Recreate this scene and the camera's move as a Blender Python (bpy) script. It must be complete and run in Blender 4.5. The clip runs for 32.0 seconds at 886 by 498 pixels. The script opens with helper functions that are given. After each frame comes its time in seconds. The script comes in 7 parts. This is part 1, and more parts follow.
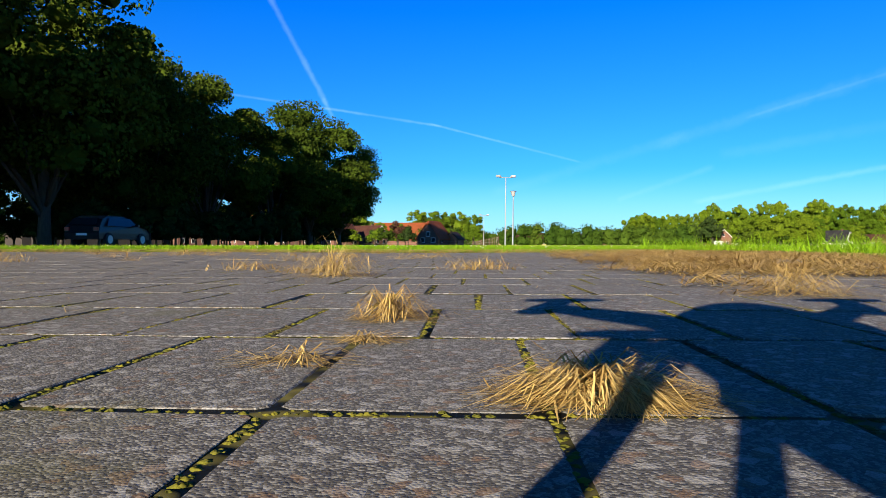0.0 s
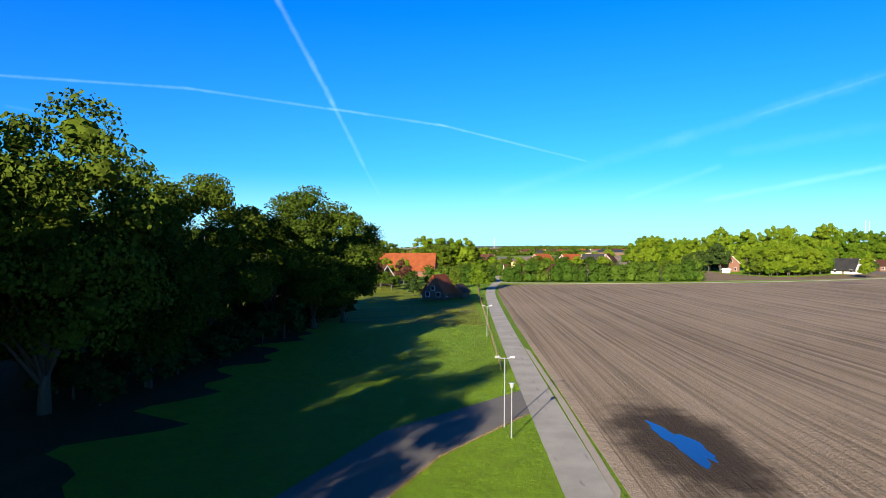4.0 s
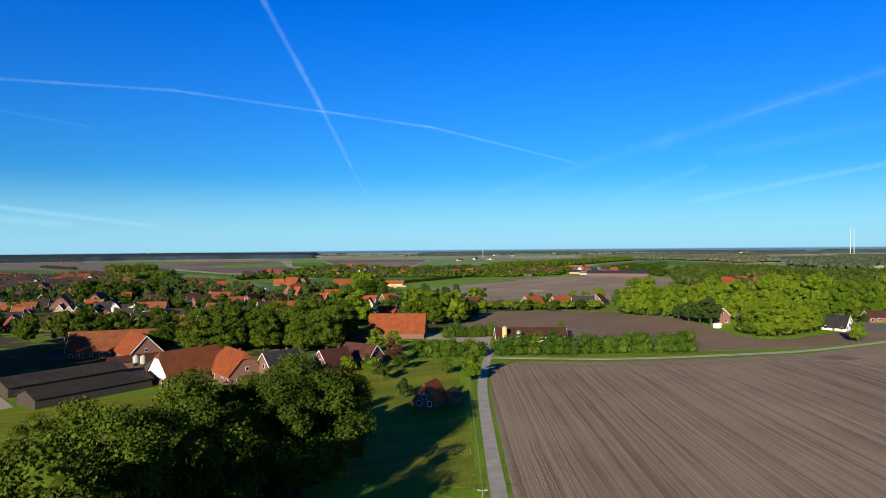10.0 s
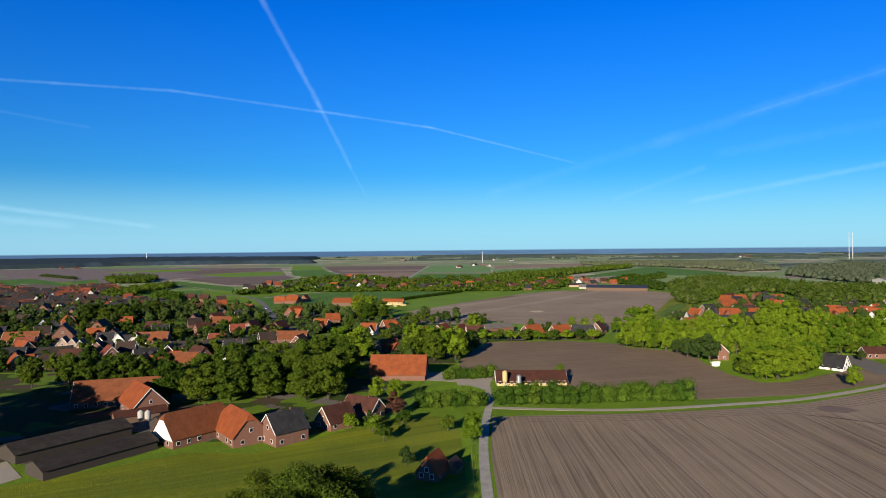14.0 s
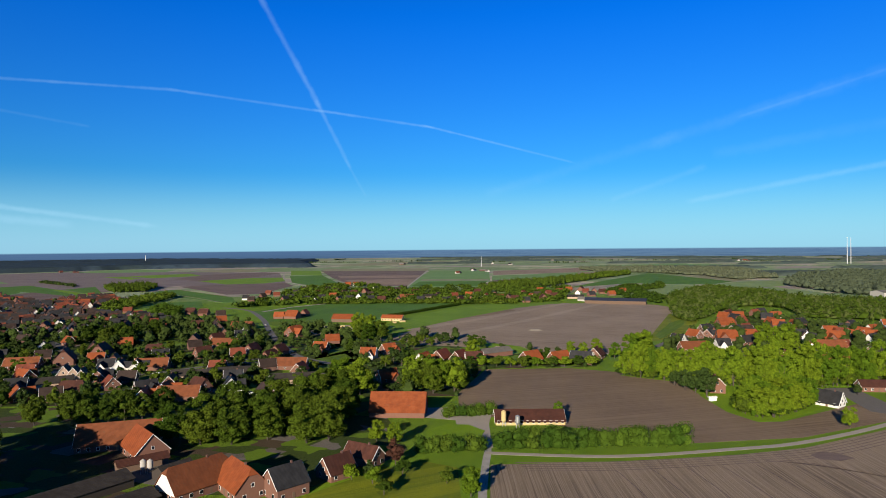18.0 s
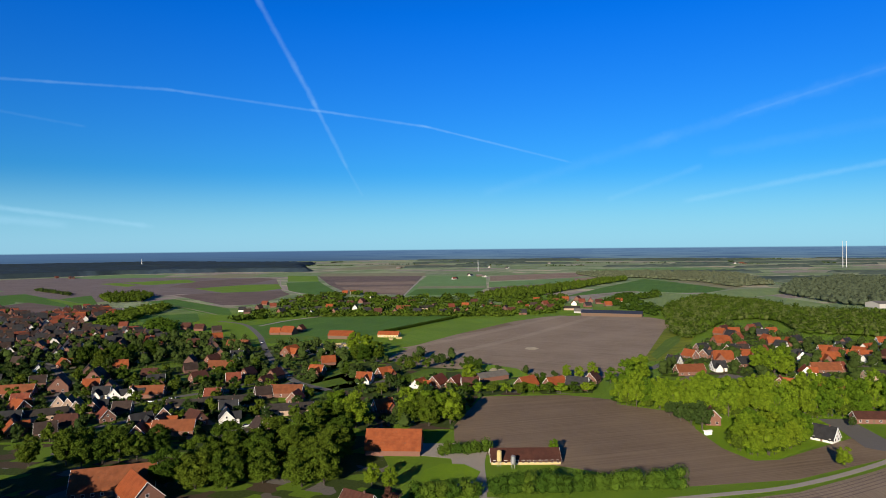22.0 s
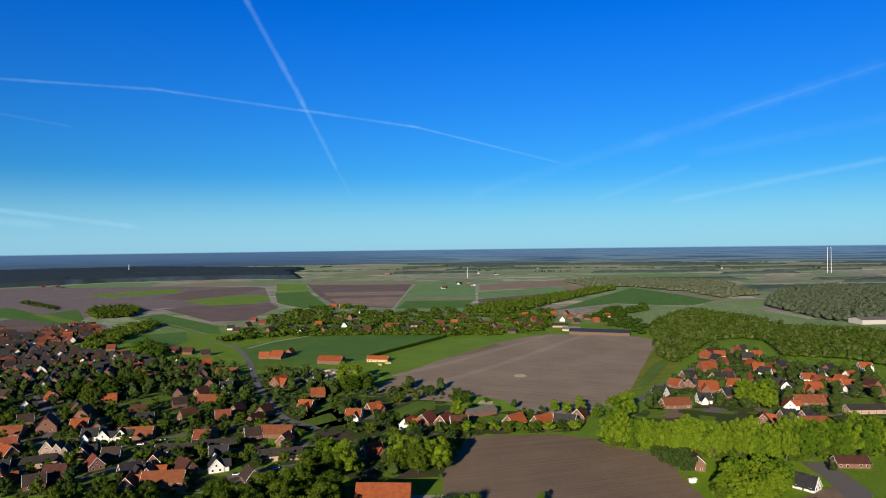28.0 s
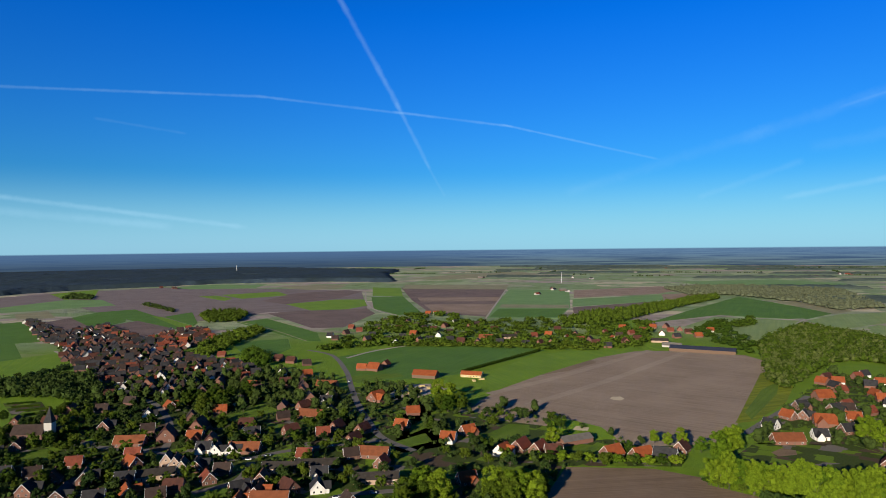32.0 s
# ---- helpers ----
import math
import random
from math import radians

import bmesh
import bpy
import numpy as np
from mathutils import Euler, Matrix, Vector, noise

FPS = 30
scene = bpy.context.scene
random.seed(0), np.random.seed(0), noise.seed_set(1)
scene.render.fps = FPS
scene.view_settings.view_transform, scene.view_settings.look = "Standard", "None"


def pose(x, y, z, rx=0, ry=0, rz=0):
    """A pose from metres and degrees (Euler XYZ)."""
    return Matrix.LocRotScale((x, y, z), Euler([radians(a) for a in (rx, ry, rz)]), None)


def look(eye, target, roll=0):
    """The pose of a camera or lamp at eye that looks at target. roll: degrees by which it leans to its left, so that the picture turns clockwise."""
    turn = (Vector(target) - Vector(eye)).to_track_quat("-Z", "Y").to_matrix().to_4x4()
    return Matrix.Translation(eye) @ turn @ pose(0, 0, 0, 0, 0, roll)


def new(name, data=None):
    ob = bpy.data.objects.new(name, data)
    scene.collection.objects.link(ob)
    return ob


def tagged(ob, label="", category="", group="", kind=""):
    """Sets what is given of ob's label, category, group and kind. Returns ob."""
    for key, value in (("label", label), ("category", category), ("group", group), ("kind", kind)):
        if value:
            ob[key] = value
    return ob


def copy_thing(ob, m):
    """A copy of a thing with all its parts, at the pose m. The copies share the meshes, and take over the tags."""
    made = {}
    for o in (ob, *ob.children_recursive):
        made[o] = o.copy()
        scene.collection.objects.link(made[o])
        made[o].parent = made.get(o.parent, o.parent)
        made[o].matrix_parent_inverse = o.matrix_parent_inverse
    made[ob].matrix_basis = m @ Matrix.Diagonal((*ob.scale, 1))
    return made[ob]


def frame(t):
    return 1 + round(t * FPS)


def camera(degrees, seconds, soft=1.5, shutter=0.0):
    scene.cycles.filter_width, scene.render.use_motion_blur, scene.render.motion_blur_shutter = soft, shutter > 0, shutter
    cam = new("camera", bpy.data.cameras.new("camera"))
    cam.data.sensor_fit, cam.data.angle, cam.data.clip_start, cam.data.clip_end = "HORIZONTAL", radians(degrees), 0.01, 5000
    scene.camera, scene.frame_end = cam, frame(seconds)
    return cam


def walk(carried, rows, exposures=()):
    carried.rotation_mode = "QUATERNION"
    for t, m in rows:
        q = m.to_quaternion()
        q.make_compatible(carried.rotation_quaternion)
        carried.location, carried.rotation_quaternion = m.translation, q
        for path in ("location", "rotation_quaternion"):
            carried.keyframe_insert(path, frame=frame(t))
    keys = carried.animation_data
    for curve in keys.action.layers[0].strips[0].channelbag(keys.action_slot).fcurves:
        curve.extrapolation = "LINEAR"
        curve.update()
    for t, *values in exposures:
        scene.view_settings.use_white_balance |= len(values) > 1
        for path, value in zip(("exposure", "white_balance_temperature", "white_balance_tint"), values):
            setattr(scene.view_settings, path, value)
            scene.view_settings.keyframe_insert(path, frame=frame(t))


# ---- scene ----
cam = camera(69.1, 32.0, soft=0.9)
# seconds, x, y, z, yaw, pitch, lean
PATH = [
    (0, -0.48, 0.30, 0.096, 0.97, -0.33, 0.02),
    (0.2, -0.48, 0.30, 0.115, 1.41, -0.39, -0.05),
    (0.4, -0.48, 0.30, 0.170, 1.84, -0.45, -0.11),
    (0.6, -0.48, 0.30, 0.310, 2.11, -0.46, -0.15),
    (0.8, -0.48, 0.35, 0.550, 2.21, -0.44, -0.17),
    (1, -0.48, 0.40, 0.870, 2.31, -0.41, -0.19),
    (1.2, -0.48, 0.45, 1.280, 2.16, -0.39, -0.21),
    (1.5, -0.48, 0.53, 2.075, 1.93, -0.36, -0.25),
    (2, -0.50, 0.72, 4.275, 1.76, -0.41, -0.55),
    (2.5, -0.43, 0.82, 6.873, 1.60, -0.46, -0.69),
    (3, -0.26, 0.80, 9.630, 1.69, -0.39, -0.59),
    (3.5, 0.01, 0.73, 12.300, 1.55, -0.26, -0.48),
    (4, 0.28, 0.68, 14.943, 1.64, -0.32, -0.20),
    (4.5, 0.49, 0.72, 17.566, 1.58, -0.34, -0.00),
    (6.5, 0.09, 2.86, 27.403, 0.97, -0.23, -0.24),
    (7, -0.05, 3.34, 29.627, 0.86, -0.20, -0.25),
    (7.5, -0.16, 3.77, 31.782, 0.89, -0.19, -0.30),
    (8, -0.22, 4.13, 33.923, 0.89, -0.21, -0.33),
    (8.5, -0.24, 4.42, 36.141, 0.75, -0.22, -0.40),
    (9, -0.25, 4.60, 38.484, 0.72, -0.27, -0.46),
    (9.5, -0.27, 4.66, 40.945, 0.64, -0.21, -0.48),
    (10, -0.32, 4.58, 43.471, 0.62, -0.18, -0.52),
    (10.5, -0.37, 4.38, 46.030, 0.62, -0.24, -0.52),
    (11, -0.44, 4.10, 48.626, 0.79, -0.19, -0.54),
    (11.5, -0.48, 3.77, 51.217, 0.85, -0.16, -0.59),
    (12, -0.51, 3.42, 53.770, 0.71, -0.16, -0.57),
    (12.5, -0.54, 3.05, 56.297, 0.82, -0.16, -0.59),
    (13, -0.58, 2.67, 58.812, 0.62, -0.19, -0.59),
    (13.5, -0.66, 2.28, 61.324, 0.68, -0.16, -0.58),
    (14, -0.77, 1.87, 63.818, 0.56, -0.16, -0.57),
    (14.5, -0.88, 1.46, 66.292, 0.50, -0.15, -0.58),
    (15, -0.99, 1.05, 68.751, 0.51, -0.16, -0.58),
    (15.5, -1.09, 0.67, 71.197, 0.41, -0.16, -0.57),
    (17.5, -1.06, -0.47, 80.553, 0.44, -0.19, -0.51),
    (18, -0.88, -0.47, 82.770, 0.46, -0.21, -0.48),
    (18.5, -0.68, -0.42, 84.980, 0.33, -0.19, -0.46),
    (19, -0.49, -0.34, 87.196, 0.31, -0.23, -0.46),
    (19.5, -0.33, -0.24, 89.449, 0.28, -0.25, -0.49),
    (20, -0.18, -0.12, 91.746, 0.34, -0.25, -0.51),
    (20.5, -0.07, -0.03, 94.092, 0.23, -0.23, -0.53),
    (21, 0.00, -0.00, 96.470, -0.00, -0.21, -0.55),
    (21.5, 0.05, -0.08, 98.833, -0.04, -0.23, -0.56),
    (22, 0.09, -0.23, 101.180, 0.19, -0.23, -0.57),
    (22.5, 0.12, -0.44, 103.506, 0.11, -0.22, -0.58),
    (23, 0.16, -0.71, 105.812, -0.09, -0.25, -0.60),
    (23.5, 0.21, -1.00, 108.122, 0.09, -0.23, -0.60),
    (24, 0.29, -1.31, 110.422, 0.09, -0.22, -0.62),
    (24.5, 0.40, -1.64, 112.698, 0.08, -0.22, -0.64),
    (25, 0.52, -1.96, 114.958, 0.05, -0.22, -0.64),
    (25.5, 0.66, -2.27, 117.221, -0.28, -0.24, -0.65),
    (27.5, 1.04, -3.47, 126.435, -0.66, -0.21, -0.69),
    (28, 0.89, -3.61, 128.827, -0.76, -0.22, -0.70),
    (28.5, 0.70, -3.71, 131.238, -0.81, -0.19, -0.70),
    (29, 0.47, -3.77, 133.655, -0.27, -0.17, -0.69),
    (29.5, 0.24, -3.79, 136.054, 0.56, -0.16, -0.68),
    (30, 0.07, -3.78, 138.422, 2.17, -0.16, -0.68),
    (30.5, -0.04, -3.74, 140.742, 4.70, -0.13, -0.66),
    (31, -0.08, -3.70, 143.005, 7.53, -0.16, -0.63),
    (31.5, -0.09, -3.66, 145.235, 7.70, -0.19, -0.62),
    (32, -0.09, -3.61, 147.456, 7.48, -0.17, -0.60),
]
EXPOSURES = [(0, 1.22), (2.5, 1.30), (4.5, 1.52), (6.5, 1.06), (9, 0.87), (18, 0.75), (32, 0.66)]
walk(cam, [(t, pose(x, y, z, 90 + p, -lean, yaw)) for t, x, y, z, yaw, p, lean in PATH], EXPOSURES)

# ---- light ----
SUN_EL, SHADOW_AZ = 16.5, 21.0          # degrees; shadows fall 21 degrees east of the view
sun_az = SHADOW_AZ + 180
sun_dir = Vector((math.sin(radians(sun_az)) * math.cos(radians(SUN_EL)),
                  math.cos(radians(sun_az)) * math.cos(radians(SUN_EL)), math.sin(radians(SUN_EL))))
sun_data = bpy.data.lights.new("sun", "SUN")
sun_data.energy, sun_data.angle, sun_data.color = 5.0, radians(0.5), (1.0, 0.87, 0.69)
sun_ob = new("sun", sun_data)
sun_ob.matrix_world = look((0, 0, 300), Vector((0, 0, 300)) - sun_dir)


class Nodes:
    """Short hand for node trees."""

    def __init__(self, tree):
        self.tree = tree
        tree.nodes.clear()

    def add(self, kind):
        return self.tree.nodes.new(kind)

    def put(self, socket, value):
        if isinstance(value, bpy.types.NodeSocket):
            self.tree.links.new(value, socket)
        elif value is not None:
            socket.default_value = value

    def math(self, op, a, b=None, c=None, clamp=False):
        n = self.add("ShaderNodeMath")
        n.operation, n.use_clamp = op, clamp
        for s, v in zip(n.inputs, (a, b, c)):
            self.put(s, v)
        return n.outputs[0]

    def vmath(self, op, a, b=None):
        n = self.add("ShaderNodeVectorMath")
        n.operation = op
        self.put(n.inputs[0], a)
        self.put(n.inputs[1], b)
        return n.outputs["Value"] if op in ("DOT_PRODUCT", "LENGTH") else n.outputs["Vector"]

    def mix(self, fac, a, b, mode="MIX"):
        n = self.add("ShaderNodeMix")
        n.data_type, n.blend_type = "RGBA", mode
        self.put(n.inputs[0], fac)
        self.put(n.inputs[6], a if isinstance(a, bpy.types.NodeSocket) else (*a, 1)[:4])
        self.put(n.inputs[7], b if isinstance(b, bpy.types.NodeSocket) else (*b, 1)[:4])
        return n.outputs[2]

    def ramp(self, fac, lo, hi, a=0.0, b=1.0, kind="SMOOTHSTEP"):
        n = self.add("ShaderNodeMapRange")
        n.interpolation_type = kind
        for s, v in zip(n.inputs, (fac, lo, hi, a, b)):
            self.put(s, v)
        return n.outputs[0]

    def noise(self, vec, scale, detail=3.0, rough=0.55, distortion=0.0):
        n = self.add("ShaderNodeTexNoise")
        self.put(n.inputs["Vector"], vec)
        self.put(n.inputs["Scale"], scale)
        self.put(n.inputs["Detail"], detail)
        self.put(n.inputs["Roughness"], rough)
        self.put(n.inputs["Distortion"], distortion)
        return n.outputs["Fac"]

    def voronoi(self, vec, scale, out="Color", feature="F1"):
        n = self.add("ShaderNodeTexVoronoi")
        n.feature = feature
        self.put(n.inputs["Vector"], vec)
        self.put(n.inputs["Scale"], scale)
        return n.outputs[out]

    def mapped(self, vec, scale=(1, 1, 1), turn=0.0, shift=(0, 0, 0)):
        n = self.add("ShaderNodeMapping")
        self.put(n.inputs["Vector"], vec)
        n.inputs["Scale"].default_value = scale
        n.inputs["Rotation"].default_value = (0, 0, radians(turn))
        n.inputs["Location"].default_value = shift
        return n.outputs[0]


def toward(az, el):
    a, e = radians(az), radians(el)
    return Vector((math.sin(a) * math.cos(e), math.cos(a) * math.cos(e), math.sin(e)))


def make_world():
    w = bpy.data.worlds.new("morning_sky")
    scene.world = w
    w.use_nodes = True
    N = Nodes(w.node_tree)
    way = N.add("ShaderNodeTexCoord").outputs["Generated"]
    sky = N.add("ShaderNodeTexSky")
    sky.sky_type, sky.sun_disc = "NISHITA", False
    sky.sun_elevation, sky.sun_rotation = radians(SUN_EL), radians(sun_az)
    sky.altitude, sky.air_density, sky.dust_density, sky.ozone_density = 60, 1.0, 0.25, 3.0
    z = N.add("ShaderNodeSeparateXYZ")
    N.put(z.inputs[0], way)
    up = z.outputs["Z"]
    tint = N.mix(N.ramp(up, 0.0, 0.34, 0, 1, "LINEAR"), (0.24, 0.83, 1.22), (0.01, 0.70, 1.94))
    # sky above the view dimmed to lower the fill light in shadows
    tint = N.mix(1.0, tint, N.mix(N.ramp(up, 0.30, 0.80), (1, 1, 1), (0.14, 0.095, 0.09)), "MULTIPLY")
    col = N.mix(1.0, sky.outputs[0], tint, "MULTIPLY")
    wob = N.noise(way, 60, 4, 0.6)
    fine = N.noise(way, 14, 5, 0.65)
    # vapour trails: a great circle between two bearings, width in degrees, strength
    trails = (((-17.3, 22.4), (-10.9, 11.6), 0.40, 0.20), ((-11.6, 12.8), (-8.5, 6.8), 0.30, 0.18), ((-9.1, 7.8), (-7.2, 4.4), 0.22, 0.09),
              ((-46.0, 11.6), (-22.5, 12.85), 0.20, 0.18), ((-24.0, 12.9), (-10.6, 11.7), 0.20, 0.18), ((-12.0, 11.9), (-1.0, 10.45), 0.20, 0.22), ((-2.4, 10.75), (11.4, 7.1), 0.17, 0.22),
              ((3.0, 4.5), (20.0, 9.1), 0.80, 0.07), ((17.0, 8.3), (36.0, 12.9), 0.85, 0.07), ((24.0, 10.1), (36.0, 12.9), 0.22, 0.07), ((20.0, 3.5), (36.0, 6.1), 0.42, 0.26),
              ((14.0, 3.8), (22.0, 6.5), 0.45, 0.10), ((22.0, 7.3), (36.0, 9.0), 0.80, 0.05), ((-47.0, 4.6), (-24.0, 1.8), 0.36, 0.36),
              ((-47.0, 3.4), (-30.0, 1.9), 0.55, 0.28), ((-36.0, 10.3), (-29.0, 9.5), 0.20, 0.07))
    for (a0, e0), (a1, e1), width, strength in trails:
        p, q = toward(a0, e0), toward(a1, e1)
        n, mid = p.cross(q).normalized(), (p + q).normalized()
        half = p.angle(q) / 2
        off = N.math("ABSOLUTE", N.vmath("DOT_PRODUCT", way, n))
        off = N.math("ADD", off, N.math("MULTIPLY", N.math("SUBTRACT", wob, 0.5), radians(width) * 0.8))
        across = N.ramp(off, 0.0, radians(width) * 0.85, 1.0, 0.0)
        along = N.ramp(N.vmath("DOT_PRODUCT", way, mid), math.cos(half), math.cos(half * 0.86))
        m = N.math("MULTIPLY", N.math("MULTIPLY", across, along), N.ramp(fine, 0.25, 0.75, strength * 0.35, strength * 0.8))
        col = N.mix(m, col, (6.2, 10.2, 12.6))
    # thin haze veil low over the land
    veil = N.ramp(up, 0.0, 0.12, 0.62, 0.0)
    col = N.mix(veil, col, (4.9, 8.9, 12.2))
    # land past the edge of the ground sheet: woods and fields under the skyline, haze painted in
    low = N.math("MAXIMUM", N.math("MULTIPLY", up, -1.0), 0.004)
    flat = N.add("ShaderNodeCombineXYZ")
    N.put(flat.inputs[0], N.math("DIVIDE", z.outputs["X"], low))
    N.put(flat.inputs[1], N.math("DIVIDE", z.outputs["Y"], low))
    band = N.noise(N.mapped(flat.outputs[0], (0.16, 0.30, 1)), 1.0, 5, 0.6)
    # painted haze: bluer and brighter towards the skyline, paler in the east
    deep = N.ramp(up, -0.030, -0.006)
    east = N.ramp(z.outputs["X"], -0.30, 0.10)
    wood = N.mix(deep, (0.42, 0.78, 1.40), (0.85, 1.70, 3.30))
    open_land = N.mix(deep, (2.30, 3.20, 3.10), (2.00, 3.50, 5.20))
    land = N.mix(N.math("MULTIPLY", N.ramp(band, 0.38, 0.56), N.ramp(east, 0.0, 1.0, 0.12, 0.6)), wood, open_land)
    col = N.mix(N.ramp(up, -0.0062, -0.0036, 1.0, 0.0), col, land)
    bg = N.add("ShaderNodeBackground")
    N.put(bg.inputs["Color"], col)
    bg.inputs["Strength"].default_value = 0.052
    out = N.add("ShaderNodeOutputWorld")
    N.tree.links.new(bg.outputs[0], out.inputs[0])


make_world()

# ---- materials ----


def material(name, build):
    """A node material; build(N, place) gives colour, roughness, bump height, bump distance and extra socket values."""
    m = bpy.data.materials.new(name)
    m.use_nodes = True
    N = Nodes(m.node_tree)
    place = N.add("ShaderNodeNewGeometry").outputs["Position"]
    col, rough, height, dist, extra = build(N, place)
    b = N.add("ShaderNodeBsdfPrincipled")
    N.put(b.inputs["Base Color"], col if isinstance(col, bpy.types.NodeSocket) else (*col, 1)[:4])
    N.put(b.inputs["Roughness"], rough)
    for k, v in extra.items():
        N.put(b.inputs[k], v)
    if height is not None:
        bump = N.add("ShaderNodeBump")
        bump.inputs["Strength"].default_value = 1.0
        bump.inputs["Distance"].default_value = dist
        N.put(bump.inputs["Height"], height)
        N.put(b.inputs["Normal"], bump.outputs[0])
    out = N.add("ShaderNodeOutputMaterial")
    N.tree.links.new(b.outputs[0], out.inputs[0])
    return m


def object_random(N):
    return N.add("ShaderNodeObjectInfo").outputs["Random"]


def island_random(N):
    return N.add("ShaderNodeNewGeometry").outputs["Random Per Island"]


def leaf_material(name, dark, light, warm):
    def build(N, place):
        r = island_random(N)
        o = object_random(N)
        col = N.mix(N.ramp(r, 0.0, 1.0), dark, light)
        col = N.mix(N.math("MULTIPLY", N.noise(place, 0.25, 3), 0.55), col, warm)
        col = N.mix(N.math("MULTIPLY", o, 0.45), col, warm)
        other = N.math("FRACT", N.math("MULTIPLY", o, 17.3))
        col = N.mix(N.ramp(other, 0.35, 1.0, 0, 0.75), col, dark)
        return col, 0.85, None, 0, {"Specular IOR Level": 0.04}
    return material(name, build)


LEAF_OAK = leaf_material("oak_leaves", (0.015, 0.035, 0.004), (0.056, 0.098, 0.009), (0.066, 0.082, 0.008))
LEAF_GROVE = leaf_material("grove_oak_leaves", (0.019, 0.044, 0.004), (0.060, 0.104, 0.008), (0.074, 0.092, 0.008))
LEAF_FRESH = leaf_material("fresh_leaves", (0.034, 0.074, 0.005), (0.110, 0.180, 0.010), (0.118, 0.150, 0.009))
LEAF_DARK = leaf_material("dark_leaves", (0.012, 0.028, 0.007), (0.034, 0.064, 0.014), (0.038, 0.052, 0.011))
LEAF_COPPER = leaf_material("copper_leaves", (0.030, 0.014, 0.012), (0.070, 0.026, 0.020), (0.060, 0.030, 0.016))
LEAF_HEDGE = leaf_material("hedge_leaves", (0.018, 0.044, 0.005), (0.054, 0.102, 0.010), (0.060, 0.084, 0.009))
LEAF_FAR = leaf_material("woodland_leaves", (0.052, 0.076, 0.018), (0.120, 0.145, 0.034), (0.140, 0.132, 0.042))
# needle colour lightened to carry the haze over the eastern pines
LEAF_PINE = leaf_material("hazed_pine_needles", (0.044, 0.062, 0.036), (0.082, 0.106, 0.058), (0.096, 0.100, 0.060))


def bark_build(N, place):
    v = N.noise(N.mapped(place, (1, 1, 0.2)), 9, 5)
    return N.mix(v, (0.035, 0.027, 0.020), (0.115, 0.095, 0.075)), 0.9, v, 0.03, {}


BARK = material("oak_bark", bark_build)


def meadow_build(N, place):
    big = N.noise(place, 0.035, 4, 0.6)
    mid = N.noise(place, 0.6, 5, 0.65)
    fine = N.noise(place, 14, 4, 0.7)
    col = N.mix(N.ramp(big, 0.3, 0.7), (0.145, 0.270, 0.008), (0.205, 0.335, 0.012))
    col = N.mix(N.ramp(mid, 0.35, 0.75, 0, 0.7), col, (0.145, 0.205, 0.010))
    tufty = N.noise(place, 3.2, 5, 0.75)
    col = N.mix(N.ramp(tufty, 0.46, 0.66, 0, 0.55), col, (0.080, 0.165, 0.006))
    col = N.mix(N.ramp(tufty, 0.40, 0.30, 0, 0.4), col, (0.235, 0.345, 0.020))
    col = N.mix(N.ramp(fine, 0.4, 0.8, 0, 0.6), col, (0.060, 0.125, 0.005))
    return col, 0.85, N.math("ADD", N.math("MULTIPLY", mid, 2.0), fine), 0.22, {"Specular IOR Level": 0.15}


MEADOW = material("meadow_grass", meadow_build)


def far_land_build(N, place):
    """Farmland: strips of pasture, crop and tilled soil, with tree-dark patches; haze painted in past 1 km."""
    v = N.mapped(place, (0.0046, 0.0105, 1.0), 8)
    n = N.add("ShaderNodeTexVoronoi")
    n.distance = "CHEBYCHEV"
    N.put(n.inputs["Vector"], v)
    n.inputs["Scale"].default_value = 1.0
    n.inputs["Randomness"].default_value = 0.8
    s = N.add("ShaderNodeSeparateColor")
    N.put(s.inputs[0], n.outputs["Color"])
    r = s.outputs[0]
    # far strip colours greyed, blued and lightened as painted haze
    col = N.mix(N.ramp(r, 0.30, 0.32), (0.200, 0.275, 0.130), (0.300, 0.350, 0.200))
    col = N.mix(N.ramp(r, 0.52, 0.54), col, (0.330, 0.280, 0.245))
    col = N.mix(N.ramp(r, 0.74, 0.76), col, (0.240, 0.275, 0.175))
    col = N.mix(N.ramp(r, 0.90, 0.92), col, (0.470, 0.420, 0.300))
    wild = N.noise(place, 0.02, 5, 0.6)
    col = N.mix(N.ramp(wild, 0.45, 0.7, 0, 0.5), col, (0.050, 0.085, 0.020))
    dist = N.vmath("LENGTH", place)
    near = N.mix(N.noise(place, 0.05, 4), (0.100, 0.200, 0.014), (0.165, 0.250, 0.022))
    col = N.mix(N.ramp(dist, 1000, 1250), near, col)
    return col, 0.9, N.noise(place, 2.0, 4, 0.7), 0.9, {"Specular IOR Level": 0.1}


FAR_LAND = material("farmland", far_land_build)


